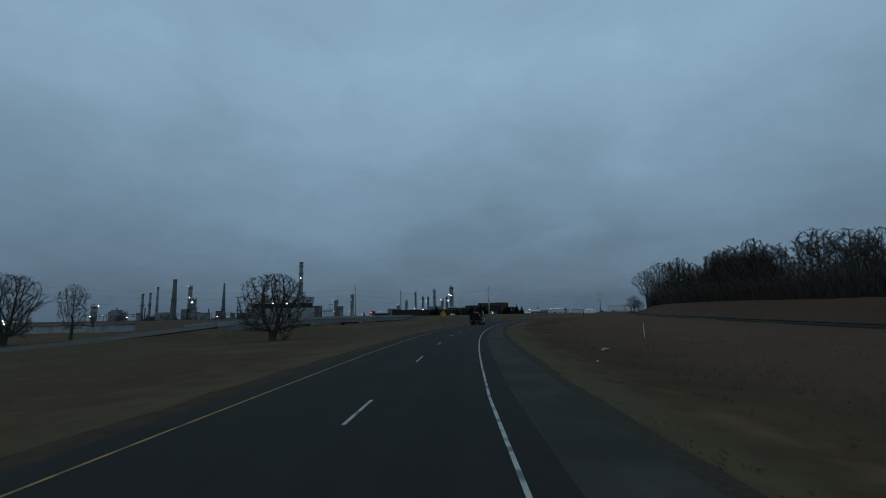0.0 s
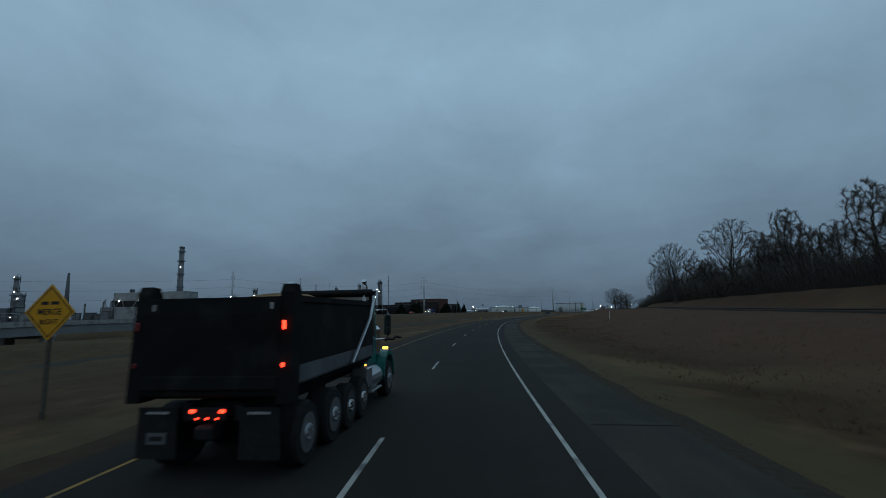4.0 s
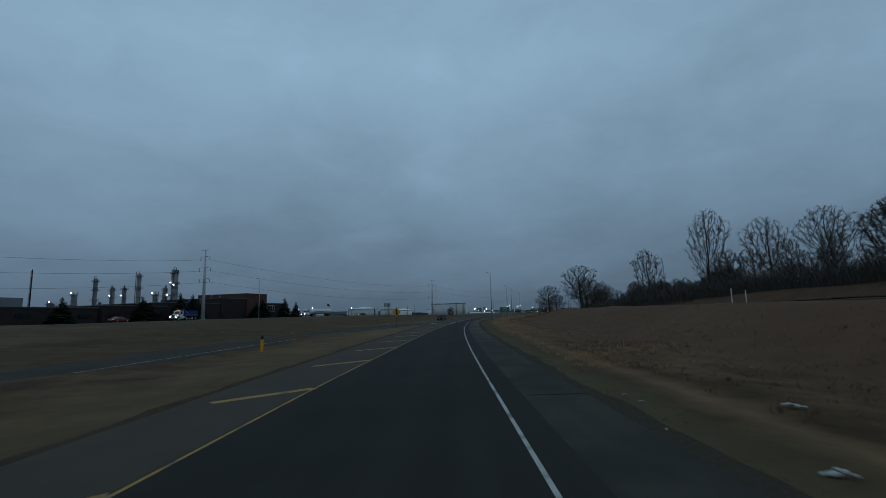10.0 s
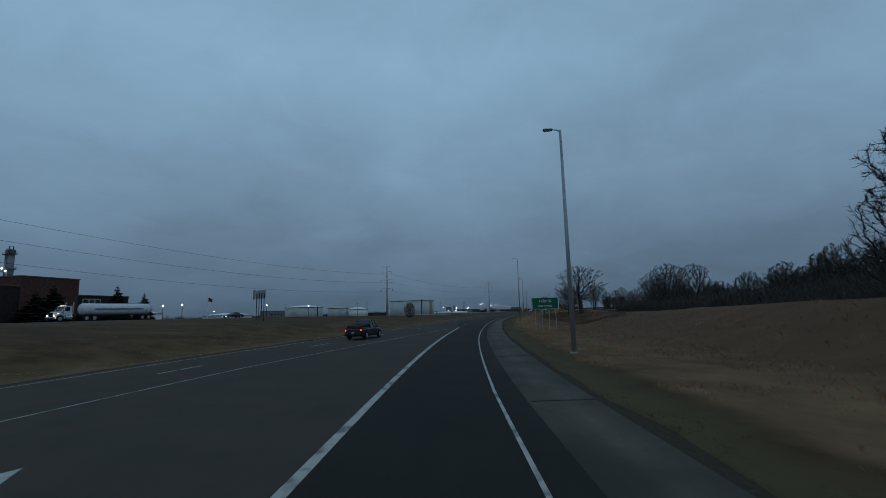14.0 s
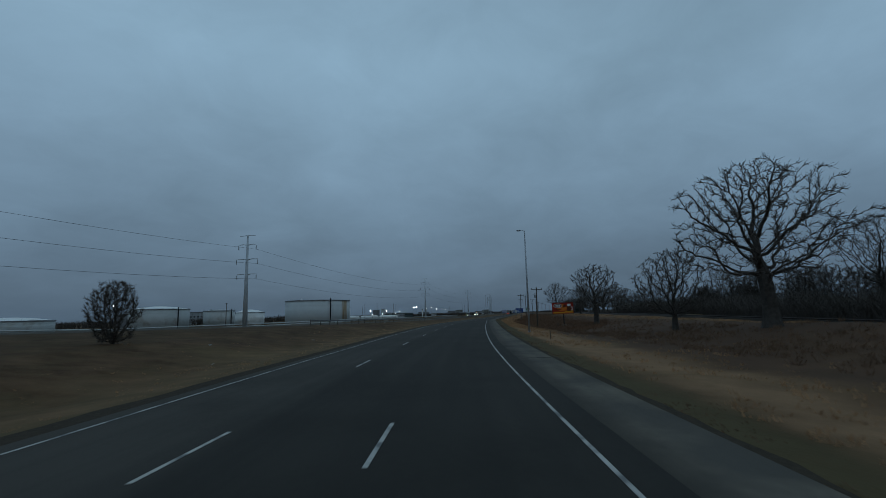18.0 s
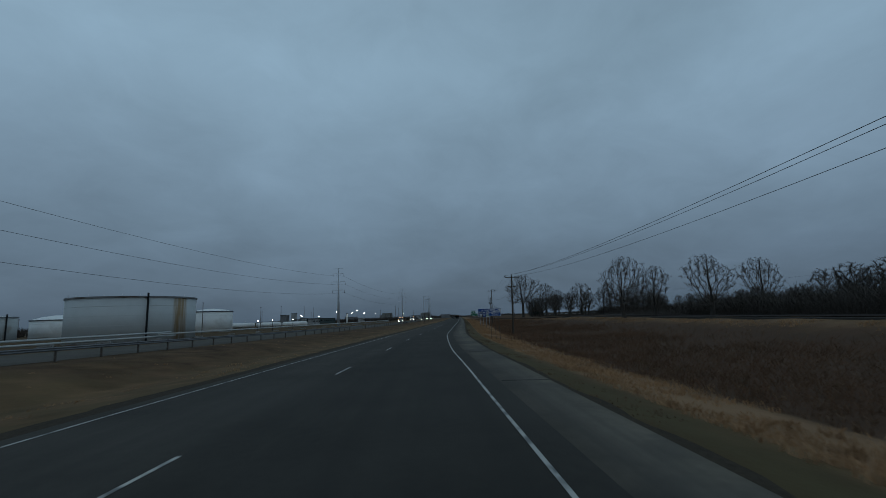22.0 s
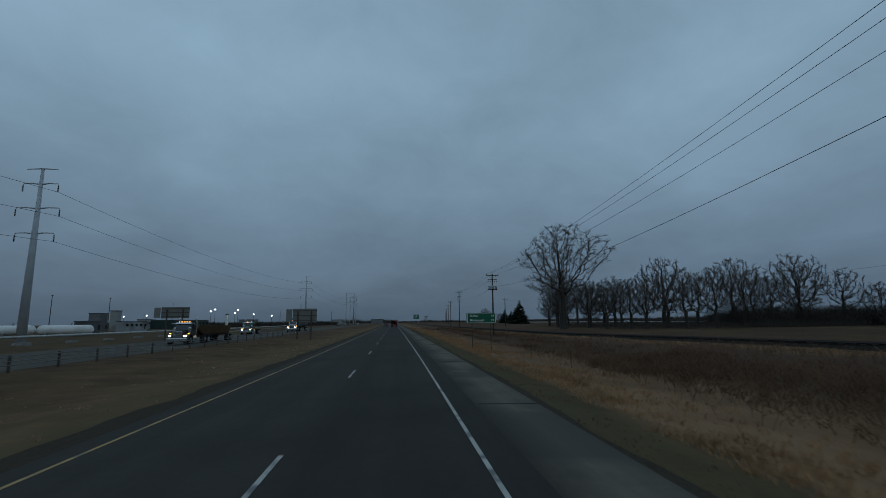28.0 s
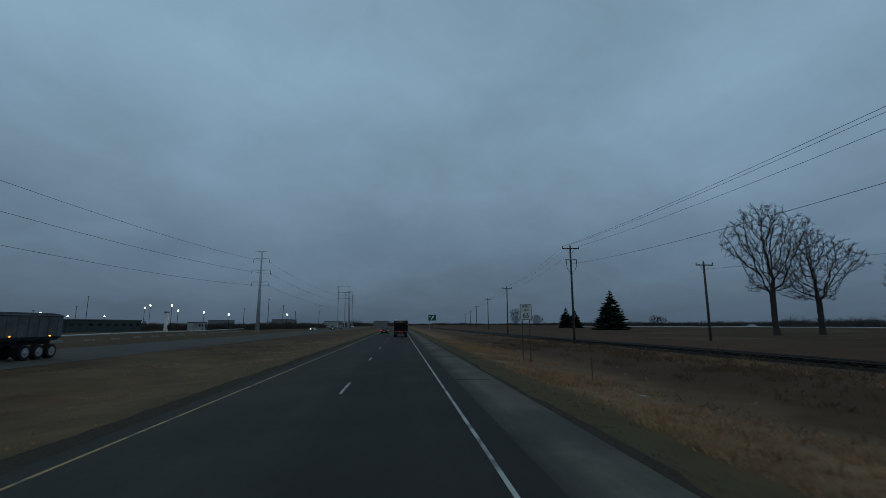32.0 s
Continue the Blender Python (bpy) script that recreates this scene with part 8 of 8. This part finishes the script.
# ---------------------------------------------------------------- storage tanks
M_RUSTTANK = mat("rust_streaked_tank", (.47, .50, .50), .65, var=.06, scale=.25, bump=.05)
nt, lt = M_RUSTTANK.node_tree.nodes, M_RUSTTANK.node_tree.links
t_co, t_sp, t_at = nt.new("ShaderNodeTexCoord"), nt.new("ShaderNodeSeparateXYZ"), nt.new("ShaderNodeMath")
t_at.operation = "ARCTAN2"
lt.new(t_co.outputs["Object"], t_sp.inputs[0])
lt.new(t_sp.outputs["Y"], t_at.inputs[0])
lt.new(t_sp.outputs["X"], t_at.inputs[1])
t_cm, t_ns = nt.new("ShaderNodeCombineXYZ"), nt.new("ShaderNodeTexNoise")
t_zs = nt.new("ShaderNodeMath")
t_zs.operation, t_zs.inputs[1].default_value = "MULTIPLY", .004
lt.new(t_sp.outputs["Z"], t_zs.inputs[0])
lt.new(t_at.outputs[0], t_cm.inputs["X"])
lt.new(t_zs.outputs[0], t_cm.inputs["Z"])
t_ns.inputs["Scale"].default_value, t_ns.inputs["Detail"].default_value, t_ns.inputs["Roughness"].default_value = 16.0, 5, .6
lt.new(t_cm.outputs[0], t_ns.inputs["Vector"])
t_bd = nt.new("ShaderNodeMapRange")
t_bd.interpolation_type = "SMOOTHSTEP"
t_ab, t_sb = nt.new("ShaderNodeMath"), nt.new("ShaderNodeMath")
t_sb.operation, t_sb.inputs[1].default_value = "SUBTRACT", .16
t_ab.operation = "ABSOLUTE"
lt.new(t_at.outputs[0], t_sb.inputs[0])
lt.new(t_sb.outputs[0], t_ab.inputs[0])
t_bd.inputs["From Min"].default_value, t_bd.inputs["From Max"].default_value = .24, .10
lt.new(t_ab.outputs[0], t_bd.inputs["Value"])
t_m = nt.new("ShaderNodeMath")
t_m.operation = "MULTIPLY_ADD"
t_m.inputs[2].default_value = .0
lt.new(t_bd.outputs[0], t_m.inputs[0])
lt.new(t_ns.outputs["Fac"], t_m.inputs[1])
t_r = nt.new("ShaderNodeMapRange")
t_r.inputs["From Min"].default_value, t_r.inputs["From Max"].default_value, t_r.inputs["To Max"].default_value = .22, .6, .9
lt.new(t_m.outputs[0], t_r.inputs["Value"])
t_mx = nt.new("ShaderNodeMix")
t_mx.data_type = "RGBA"
t_mx.inputs["B"].default_value = (.26, .165, .07, 1)
t_b = nt["Principled BSDF"]
old = t_b.inputs["Base Color"].links[0].from_socket
lt.new(old, t_mx.inputs["A"])
lt.new(t_r.outputs[0], t_mx.inputs["Factor"])
lt.new(t_mx.outputs["Result"], t_b.inputs["Base Color"])


M_BLUERIM = mat("dark_blue_paint", (.012, .020, .045), .5, var=.1, scale=1, bump=0)


def tank(x, y, r, z0, z1, label, material, turn=0.0, dome=0.0, pipes=(), rim=None, stair=True):
    """A storage tank: shell with proud plate courses, roof, rim, down pipes, spiral stair."""
    ob = thing("storage_tank", label, "storage tank", pose(x, y, 0, 0, 0, turn), "storage tanks")
    n = 72
    part("shell", MB().lathe([(r, z0), (r, z1)], n), material, ob, smooth=True)
    part("roof", MB().lathe([(r + .05, z1), (r * .6, z1 + dome * .65 + .05), (r * .15, z1 + dome + .1), (.05, z1 + dome + .12)], n), M_TANKW if dome > 1 else M_TANK, ob)
    part("rim", MB().lathe([(r + .02, z1 - .35), (r + .28, z1 - .35), (r + .28, z1 + .12), (r + .02, z1 + .12)], n), rim or M_STACK, ob)
    for i in range(1, 5):
        z = z0 + (z1 - z0) * i / 5
        part("weld_seam", MB().lathe([(r + .005, z - .04), (r + .03, z - .04), (r + .03, z + .04), (r + .005, z + .04)], n), material, ob)
    for a in pipes:
        c, s = math.cos(a), math.sin(a)
        part("down_pipe", MB().tube([((r + .45) * c, (r + .45) * s, z0), ((r + .45) * c, (r + .45) * s, z1 + 1.1)], .30, 8), M_DARK, ob, "dark vertical pipe")
    if stair:
        st, hr = MB(), []
        for i in range(44):
            a = 2.2 + i * .030
            z = z0 + .4 + (z1 - z0) * i / 43
            st.box(((r + .5) * math.cos(a), (r + .5) * math.sin(a), z), (.8, .8, .06))
            hr.append(((r + .9) * math.cos(a), (r + .9) * math.sin(a), z + 1.0))
        stp = part("stair", st, M_GALV, ob)
        part("handrail", MB().tube(hr, .05, 4), M_GALV, stp)
    rail, pts = MB(), []
    for i in range(24):
        a = 6.2832 * i / 24
        rail.tube([(r * .98 * math.cos(a), r * .98 * math.sin(a), z1), (r * .98 * math.cos(a), r * .98 * math.sin(a), z1 + .9)], .035, 3)
    part("roof_railing", rail, M_GALV, ob)
    part("hatch", MB().lathe([(.5, 0), (.5, .8), (.9, .9), (.2, 1.4)], 10, (-r * .75, 0, z1 + dome * .3)), M_GALV, ob)
    return ob


# angle of the side that looks at the road
tank(215.2, 722.3, 19.0, -3.0, 12.0, "big grey steel oil tank with a rust-brown streaked band", M_RUSTTANK, -62, 0.5, (-.42,))
tank(269.35, 843.4, 12.15, -3.5, 10.2, "white domed storage tank with a dark rim", M_TANKW, -40, 1.6, (), M_BLUERIM)
tank(133.6, 780.8, 16.5, -3.0, 9.4, "grey storage tank with a shallow cone roof", M_TANK, -50, 1.8, (-.1,))
tank(171.4, 816.9, 10.5, -3.0, 8.6, "smaller grey storage tank with a vertical pipe", M_TANK, -50, .8, (0.0,))
tank(196, 838, 11, -3.0, 7.2, "white storage tank with a railed stair and cone roof", M_TANKW, -50, 2.2, ())
tank(72, 742, 17, -3.0, 4.0, "low grey storage tank behind pipework", M_TANK, -50, 1.6, ())
tank(20, 690, 15, -3.0, 6.0, "white storage tank at the edge of the refinery", M_TANKW, -50, 1.8, ())
tank(262, 905, 10, -3.0, 8.0, "distant white storage tank", M_TANKW, -50, 1.6, ())
for k in range(4):
    x, y = 292 + k * 15.5, 897 - k * 13.5 + 24
    ht = thing("bullet_tank", "long white horizontal gas tank on concrete saddles", "gas tank", pose(x, y, base_z(x, y), 0, 0, -131), "bullet tanks")
    part("vessel", MB().lathe([(.05, -9.8), (1.0, -9.6), (1.7, -8.9), (1.85, -8), (1.85, 8), (1.7, 8.9), (1.0, 9.6), (.05, 9.8)], 20, (0, 0, 2.5), pose(0, 0, 0, 90)), M_TANKW, ht, smooth=True)
    for o in (-6, 0, 6):
        part("saddle", MB().box((0, o, .4), (3.2, .7, 1.9), .06), M_CONC, ht)
    part("valve", MB().lathe([(.3, 0), (.3, .7), (.5, .8), (.1, 1.2)], 8, (0, 2, 4.3)), M_GALV, ht)


def pipe_run(pts, z, label, n=3, r=.32, step=9.0, mat_=None):
    """A low run of pipes on concrete sleepers."""
    ob = thing("pipeline", label, "pipeline")
    for i in range(n):
        line_ = []
        for s, d in pts:
            p = road(s, d - i * 1.0)
            line_.append((p.x, p.y, ground_z(s, d) + z + (.7 if i == n - 1 else 0)))
        part("pipe", MB().tube(line_, r, 8), mat_ or M_TANKW, ob, smooth=True)
    for k in range(len(pts) - 1):
        (s0, d0), (s1, d1) = pts[k], pts[k + 1]
        m = max(1, int(math.hypot(s1 - s0, d1 - d0) / step))
        for j in range(m):
            f = j / m
            s, d = s0 + (s1 - s0) * f, d0 + (d1 - d0) * f
            sup = part("support", MB().box((0, 0, (z - r) / 2 - .2), (n * 1.0 + .6, .35, z - r + .5)), M_CONC, ob)
            sup.matrix_basis = facing(s, d - (n - 1) * .5, ground_z(s, d))
    return ob


pipe_run([(520, -112), (575, -92), (625, -72), (660, -62), (672, -57)], .9, "white insulated pipes on low supports before the tanks", 2, .18, 9.0, M_TANK)
pipe_run([(668, -58), (700, -52), (760, -49), (860, -49), (905, -50)], .45, "pale pipe beside the far carriageway", 1, .16, 9.0, M_TANK)
pipe_run([(905, -56), (960, -60), (1010, -66), (1080, -76)], .45, "pale pipe along the works yard", 1, .16, 9.0, M_TANK)

# ---------------------------------------------------------------- works yard beyond the tanks
M_GREENSHED = mat("dark_green_sheet", (.030, .052, .050), .6, var=.2, scale=.4, bump=.1)
block("works_shed", "long low dark green works building under yard lamps", 428, 1021.5, -43, 16, 58, 4.6, M_GREENSHED, "building", .5, windows=9)
block("works_shed", "small pale works hut", 400.5, 1006, -43, 6, 8, 5.2, M_PALEWALL, "building", .4, windows=3)
# grey and pale cladding on these two towers puts distance haze into their colour
block("plant_tower", "boxy grey plant tower in the works yard", 369, 979, -47, 6, 7, 8.6, M_GREYWALL, "building", .4, bays=2)
block("plant_tower", "smaller pale plant box beside the tower", 376, 973, -47, 4, 4, 10.0, M_PALEWALL, "building", .4)
block("trailer_shed", "white boxy trailer with dark window strips", 368.7, 911.7, -47, 4, 17, 3.6, M_PALEWALL, "building", .2, windows=5)
block("control_hut", "dark flat-roofed control hut by the gas tanks", 350, 905, -47, 5, 9, 3.6, M_PROC, "building", .5)
block("sign_tower", "white panel tower with a dark top", 463, 1025.8, -47, 1.2, 2.4, 9.0, M_TANKW, "tower", .8)
block("works_shed", "low pale works building in the distance", 475, 1013, -45, 6, 10, 3.6, M_PALEWALL, "building", .4, windows=3)
for x, y, l, h, c in ((620, 1180, 40, 7, M_GREYWALL), (660, 1150, 30, 5, M_PALEWALL), (560, 1190, 26, 6, M_GREYWALL), (700, 1120, 22, 5, M_GREYWALL), (215, 1010, 40, 8, M_GREYWALL), (160, 980, 30, 10, M_PALEWALL), (120, 930, 34, 8, M_GREYWALL)):
    block("distant_building", "low distant industrial building", x, y, -45, 14, l, h, c, "building", .5, bays=5, windows=6, group="distant buildings")


def yard_lamp(x, y, z, material=None, r=.62):
    zb = base_z(x, y)
    ob = thing("yard_lamp", "lit floodlight on a thin pole in the works yard", "yard lamp", pose(x, y, zb), "yard lamps")
    part("pole", MB().tube([(0, 0, -.5), (0, 0, z - zb - .3)], [.14, .09], 6), M_DARK, ob)
    part("hood", MB().lathe([(r * 1.0, 0), (r * .8, .22), (.1, .36)], 8, (0, 0, z - zb + r * .55)), M_LAMPHEAD, ob)
    bulb(ob, 0, 0, z - zb, r * .62, material)
    return ob


for x, y, z in ((408, 1087, 8.3), (425, 1068, 7.3), (439, 1052, 7.2), (454, 1035, 12), (456, 1032, 13.2), (467, 1021, 10.3), (477, 1010, 9.3), (487, 1000, 8), (509, 975, 7.9), (393, 1051, 9.8), (409, 1034, 8.4), (452, 983, 11.7)):
    yard_lamp(x, y, z)
for x, y, z in ((277, 781, 3.4), (283, 776, 3.4), (292, 771, 3.4), (62, 752, 7.0)):
    yard_lamp(x, y, z, G_WHITE, .4)
for x, y, z in ((-111, 438, 4.6), (-166, 550, 6.0), (-180, 562, 7.5), (-178, 623, 9.5), (-174, 622, 9.5), (-152, 474, 8.0), (-104, 478, 7.5), (-420, 496, 4), (-395, 500, 5), (-372, 500, 4), (-330, 505, 6), (-300, 508, 5), (-430, 496, 8), (-455, 480, 10), (-468, 478, 26), (-461, 478, 26), (-210, 190, 1.5), (-216, 195, 3.0), (-205, 192, .5), (60, 545, 7.5), (52, 560, 7.5), (92, 600, 8.0), (118, 640, 8.0)):
    yard_lamp(x, y, z, G_YARD, .36)
for x, y, h in ((336.8, 905, 14.9), (358.1, 908.4, 14.5), (330, 930, 12), (405.8, 1028.4, 9.3), (429.5, 1045.4, 17.8), (424, 1040, 12), (496.4, 972.5, 16), (500, 1010, 12), (520, 1000, 14), (540, 1020, 11), (565, 1030, 12), (312, 880, 13.5), (250, 780, 13), (170, 700, 12), (160, 690, 10)):
    ob = thing("yard_pole", "thin dark bare pole in the works yard", "pole", pose(x, y, base_z(x, y)), "yard poles")
    part("shaft", MB().tube([(0, 0, -.5), (0, 0, h - base_z(x, y))], [.2, .13], 6), M_WOODPOLE, ob)
    part("cap", MB().box((0, 0, h - base_z(x, y)), (.9, .3, .2), .03), M_DARK, ob)

# two tall gantries of the far power line
for x, y, h, w in ((572, 1010, 30, 7.5), (600, 1042, 28, 6)):
    ob = thing("line_gantry", "tall twin-legged steel gantry of a far power line", "gantry", pose(x, y, base_z(x, y), 0, 0, -45), "line gantries")
    for sx in (-1, 1):
        part("leg", MB().tube([(sx * w / 2, 0, -.5), (sx * w / 2, 0, h)], [.32, .2], 8), M_STEELPOLE, ob)
    for z in (h, h - 4.5, h - 9):
        part("crossbeam", MB().box((0, 0, z - .1), (w + 1.6, .25, .28), .03), M_STEELPOLE, ob)

# long low rail beside a lane far across the field, with a car on the lane
fr_ = [(646 - k * 1.4, 880 - k * 8.0) for k in range(32)]
far_rail = thing("field_rail", "long low white rail beside a lane across the field", "guardrail")
part("beam", MB().tube([(x, y, on_ground_xy(x, y, 0).translation.z + .5) for x, y in fr_], .17, 6), M_SIGNW, far_rail)
post_me = mesh_of(MB().box((0, 0, .2), (.14, .14, 1.0), .02), "rail_post", M_SIGNW)
for x, y in fr_:
    part("post", post_me, None, far_rail).matrix_basis = on_ground_xy(x, y, 0)
car(on_ground_xy(637, 771, .0, 10), "small white car parked on a lane across the field", "car", M_WHITEPAINT, "car")

# back of a small warning sign on the median
sg = thing("warning_sign", "back of a small grey diamond sign on a post", "road sign", on_ground_xy(178, 548))
part("post", MB().box((0, 0, 1.4), (.07, .05, 4.2)), M_GALV, sg)
part("plate", MB().prism([(0, 2.4), (.55, 2.95), (0, 3.5), (-.55, 2.95)], 1, -.03, -.05), M_GALV, sg)

# ---------------------------------------------------------------- far woods and hedges along the horizon
def far_wood(label, seed, x0, y0, x1, y1, count, h0, h1, deep):
    rnd, mb_ = random.Random(seed), MB()
    L = math.hypot(x1 - x0, y1 - y0)
    nx, ny = -(y1 - y0) / L, (x1 - x0) / L
    for i in range(count):
        f, o = rnd.random(), rnd.uniform(0, deep)
        x, y = x0 + (x1 - x0) * f + nx * o, y0 + (y1 - y0) * f + ny * o
        h = (h0 + (h1 - h0) * abs(noise.noise((f * L * .02, seed, 0)) * 1.6)) * rnd.uniform(.6, 1.1)
        for k in range(9):
            a, b = rnd.uniform(-.7, .7) * h, rnd.uniform(-.7, .7) * h
            hh = h * rnd.uniform(.5, 1.0) * (1 - .35 * (abs(a) + abs(b)) / h)
            mid = (x + a * .5, y + b * .5, hh * rnd.uniform(.45, .65))
            mb_.tube([(x, y, -2.5), mid, (x + a, y + b, hh)], [.12, .09, .035], 3, cap=False)
            mb_.tube([mid, (mid[0] + rnd.uniform(-.35, .35) * h, mid[1] + rnd.uniform(-.35, .35) * h, hh * rnd.uniform(.8, 1.0))], [.08, .035], 3, cap=False)
    me = bpy.data.meshes.new("far_wood")
    me.from_pydata(mb_.v, [], mb_.f)
    me.materials.append(M_TWIG)
    return tagged(new("far_wood", me), label, "woods", kind="stuff")


far_wood("hazy bare wood along the horizon beyond the fields", 1, 640, 640, 1250, 1180, 2400, 4, 10, 60)
far_wood("hazy bare wood far down the highway", 2, 820, 1420, 1250, 1180, 1200, 4, 9, 80)
far_wood("bare trees behind the works yard", 3, 380, 1100, 560, 1010, 900, 4, 8, 30)
far_wood("bare trees behind the oil tanks", 4, 60, 900, 330, 1010, 500, 5, 9, 40)
far_wood("bare trees behind the refinery", 5, -520, 640, 60, 760, 700, 5, 10, 40)
far_wood("bare trees beyond the distant buildings", 6, 520, 1260, 820, 1200, 500, 5, 10, 40)

# tar-sealed cracks across the shoulder
crack_me = mesh_of(MB().prism([(-.85, -.05), (-.3, -.03), (.2, -.06), (.9, -.02), (.9, .05), (.25, .02), (-.25, .05), (-.85, .03)], 2, 0, .006), "tar_seam", M_RUBBER)
rc = random.Random(31)
for k in range(46):
    s = 12 + k * 20 + rc.uniform(-6, 6)
    ob = part("tar_seam", crack_me, None, shoulder)
    ob.matrix_basis = facing(s, d_of(D_RIGHT, s) + 1.7, .003, rc.uniform(-8, 8))

# torn plastic bags and paper on the bank
bag = MB()
for i_, (x_, y_, z_, r_) in enumerate(((0, 0, .05, .16), (.2, .06, .12, .13), (.36, -.05, .05, .10), (.1, .14, .16, .07), (-.2, -.06, .04, .08))):
    bag.lathe([(.02, -.5 * r_), (r_ * .9, -.3 * r_), (r_, .1 * r_), (r_ * .55, .5 * r_), (.02, .75 * r_)], 7, (x_, y_, z_), Euler((.5 * i_, .35 * i_, i_)).to_matrix())
bag_me = mesh_of(bag, "plastic_bag", M_LITTER, True)
for s, d, k in ((271.4, 8.6, 1.0), (266.4, 5.4, .9), (273.2, 4.9, .3), (272.2, 5.0, .3), (268.9, 4.1, .3), (480.5, -14.0, .5), (497.0, -16.0, .5), (352.0, 9.0, .4)):
    ob = part("plastic_bag", bag_me, None)
    ob.matrix_basis = on_ground(s, d, -.02, s * 31 % 360) @ Matrix.Diagonal((k * .8, k * .6, k * .5, 1))
    tagged(ob, "crumpled white plastic rag lying in brown grass", "litter")

# a torn pale plastic strip on the bank
strip_ = MB().tube([(-1.1, .1, .05), (-.8, -.1, .16), (-.4, .05, .10), (-.1, .25, .06), (.3, .1, .12), (.7, .2, .05), (1.3, .05, .04)], [.10, .14, .09, .06, .05, .05, .03], 6)
ob = part("plastic_strip", strip_, M_LITTER)
ob.matrix_basis = on_ground(40, 11.5, 0, 60)
tagged(ob, "torn pale plastic strip lying on the brown bank", "litter")
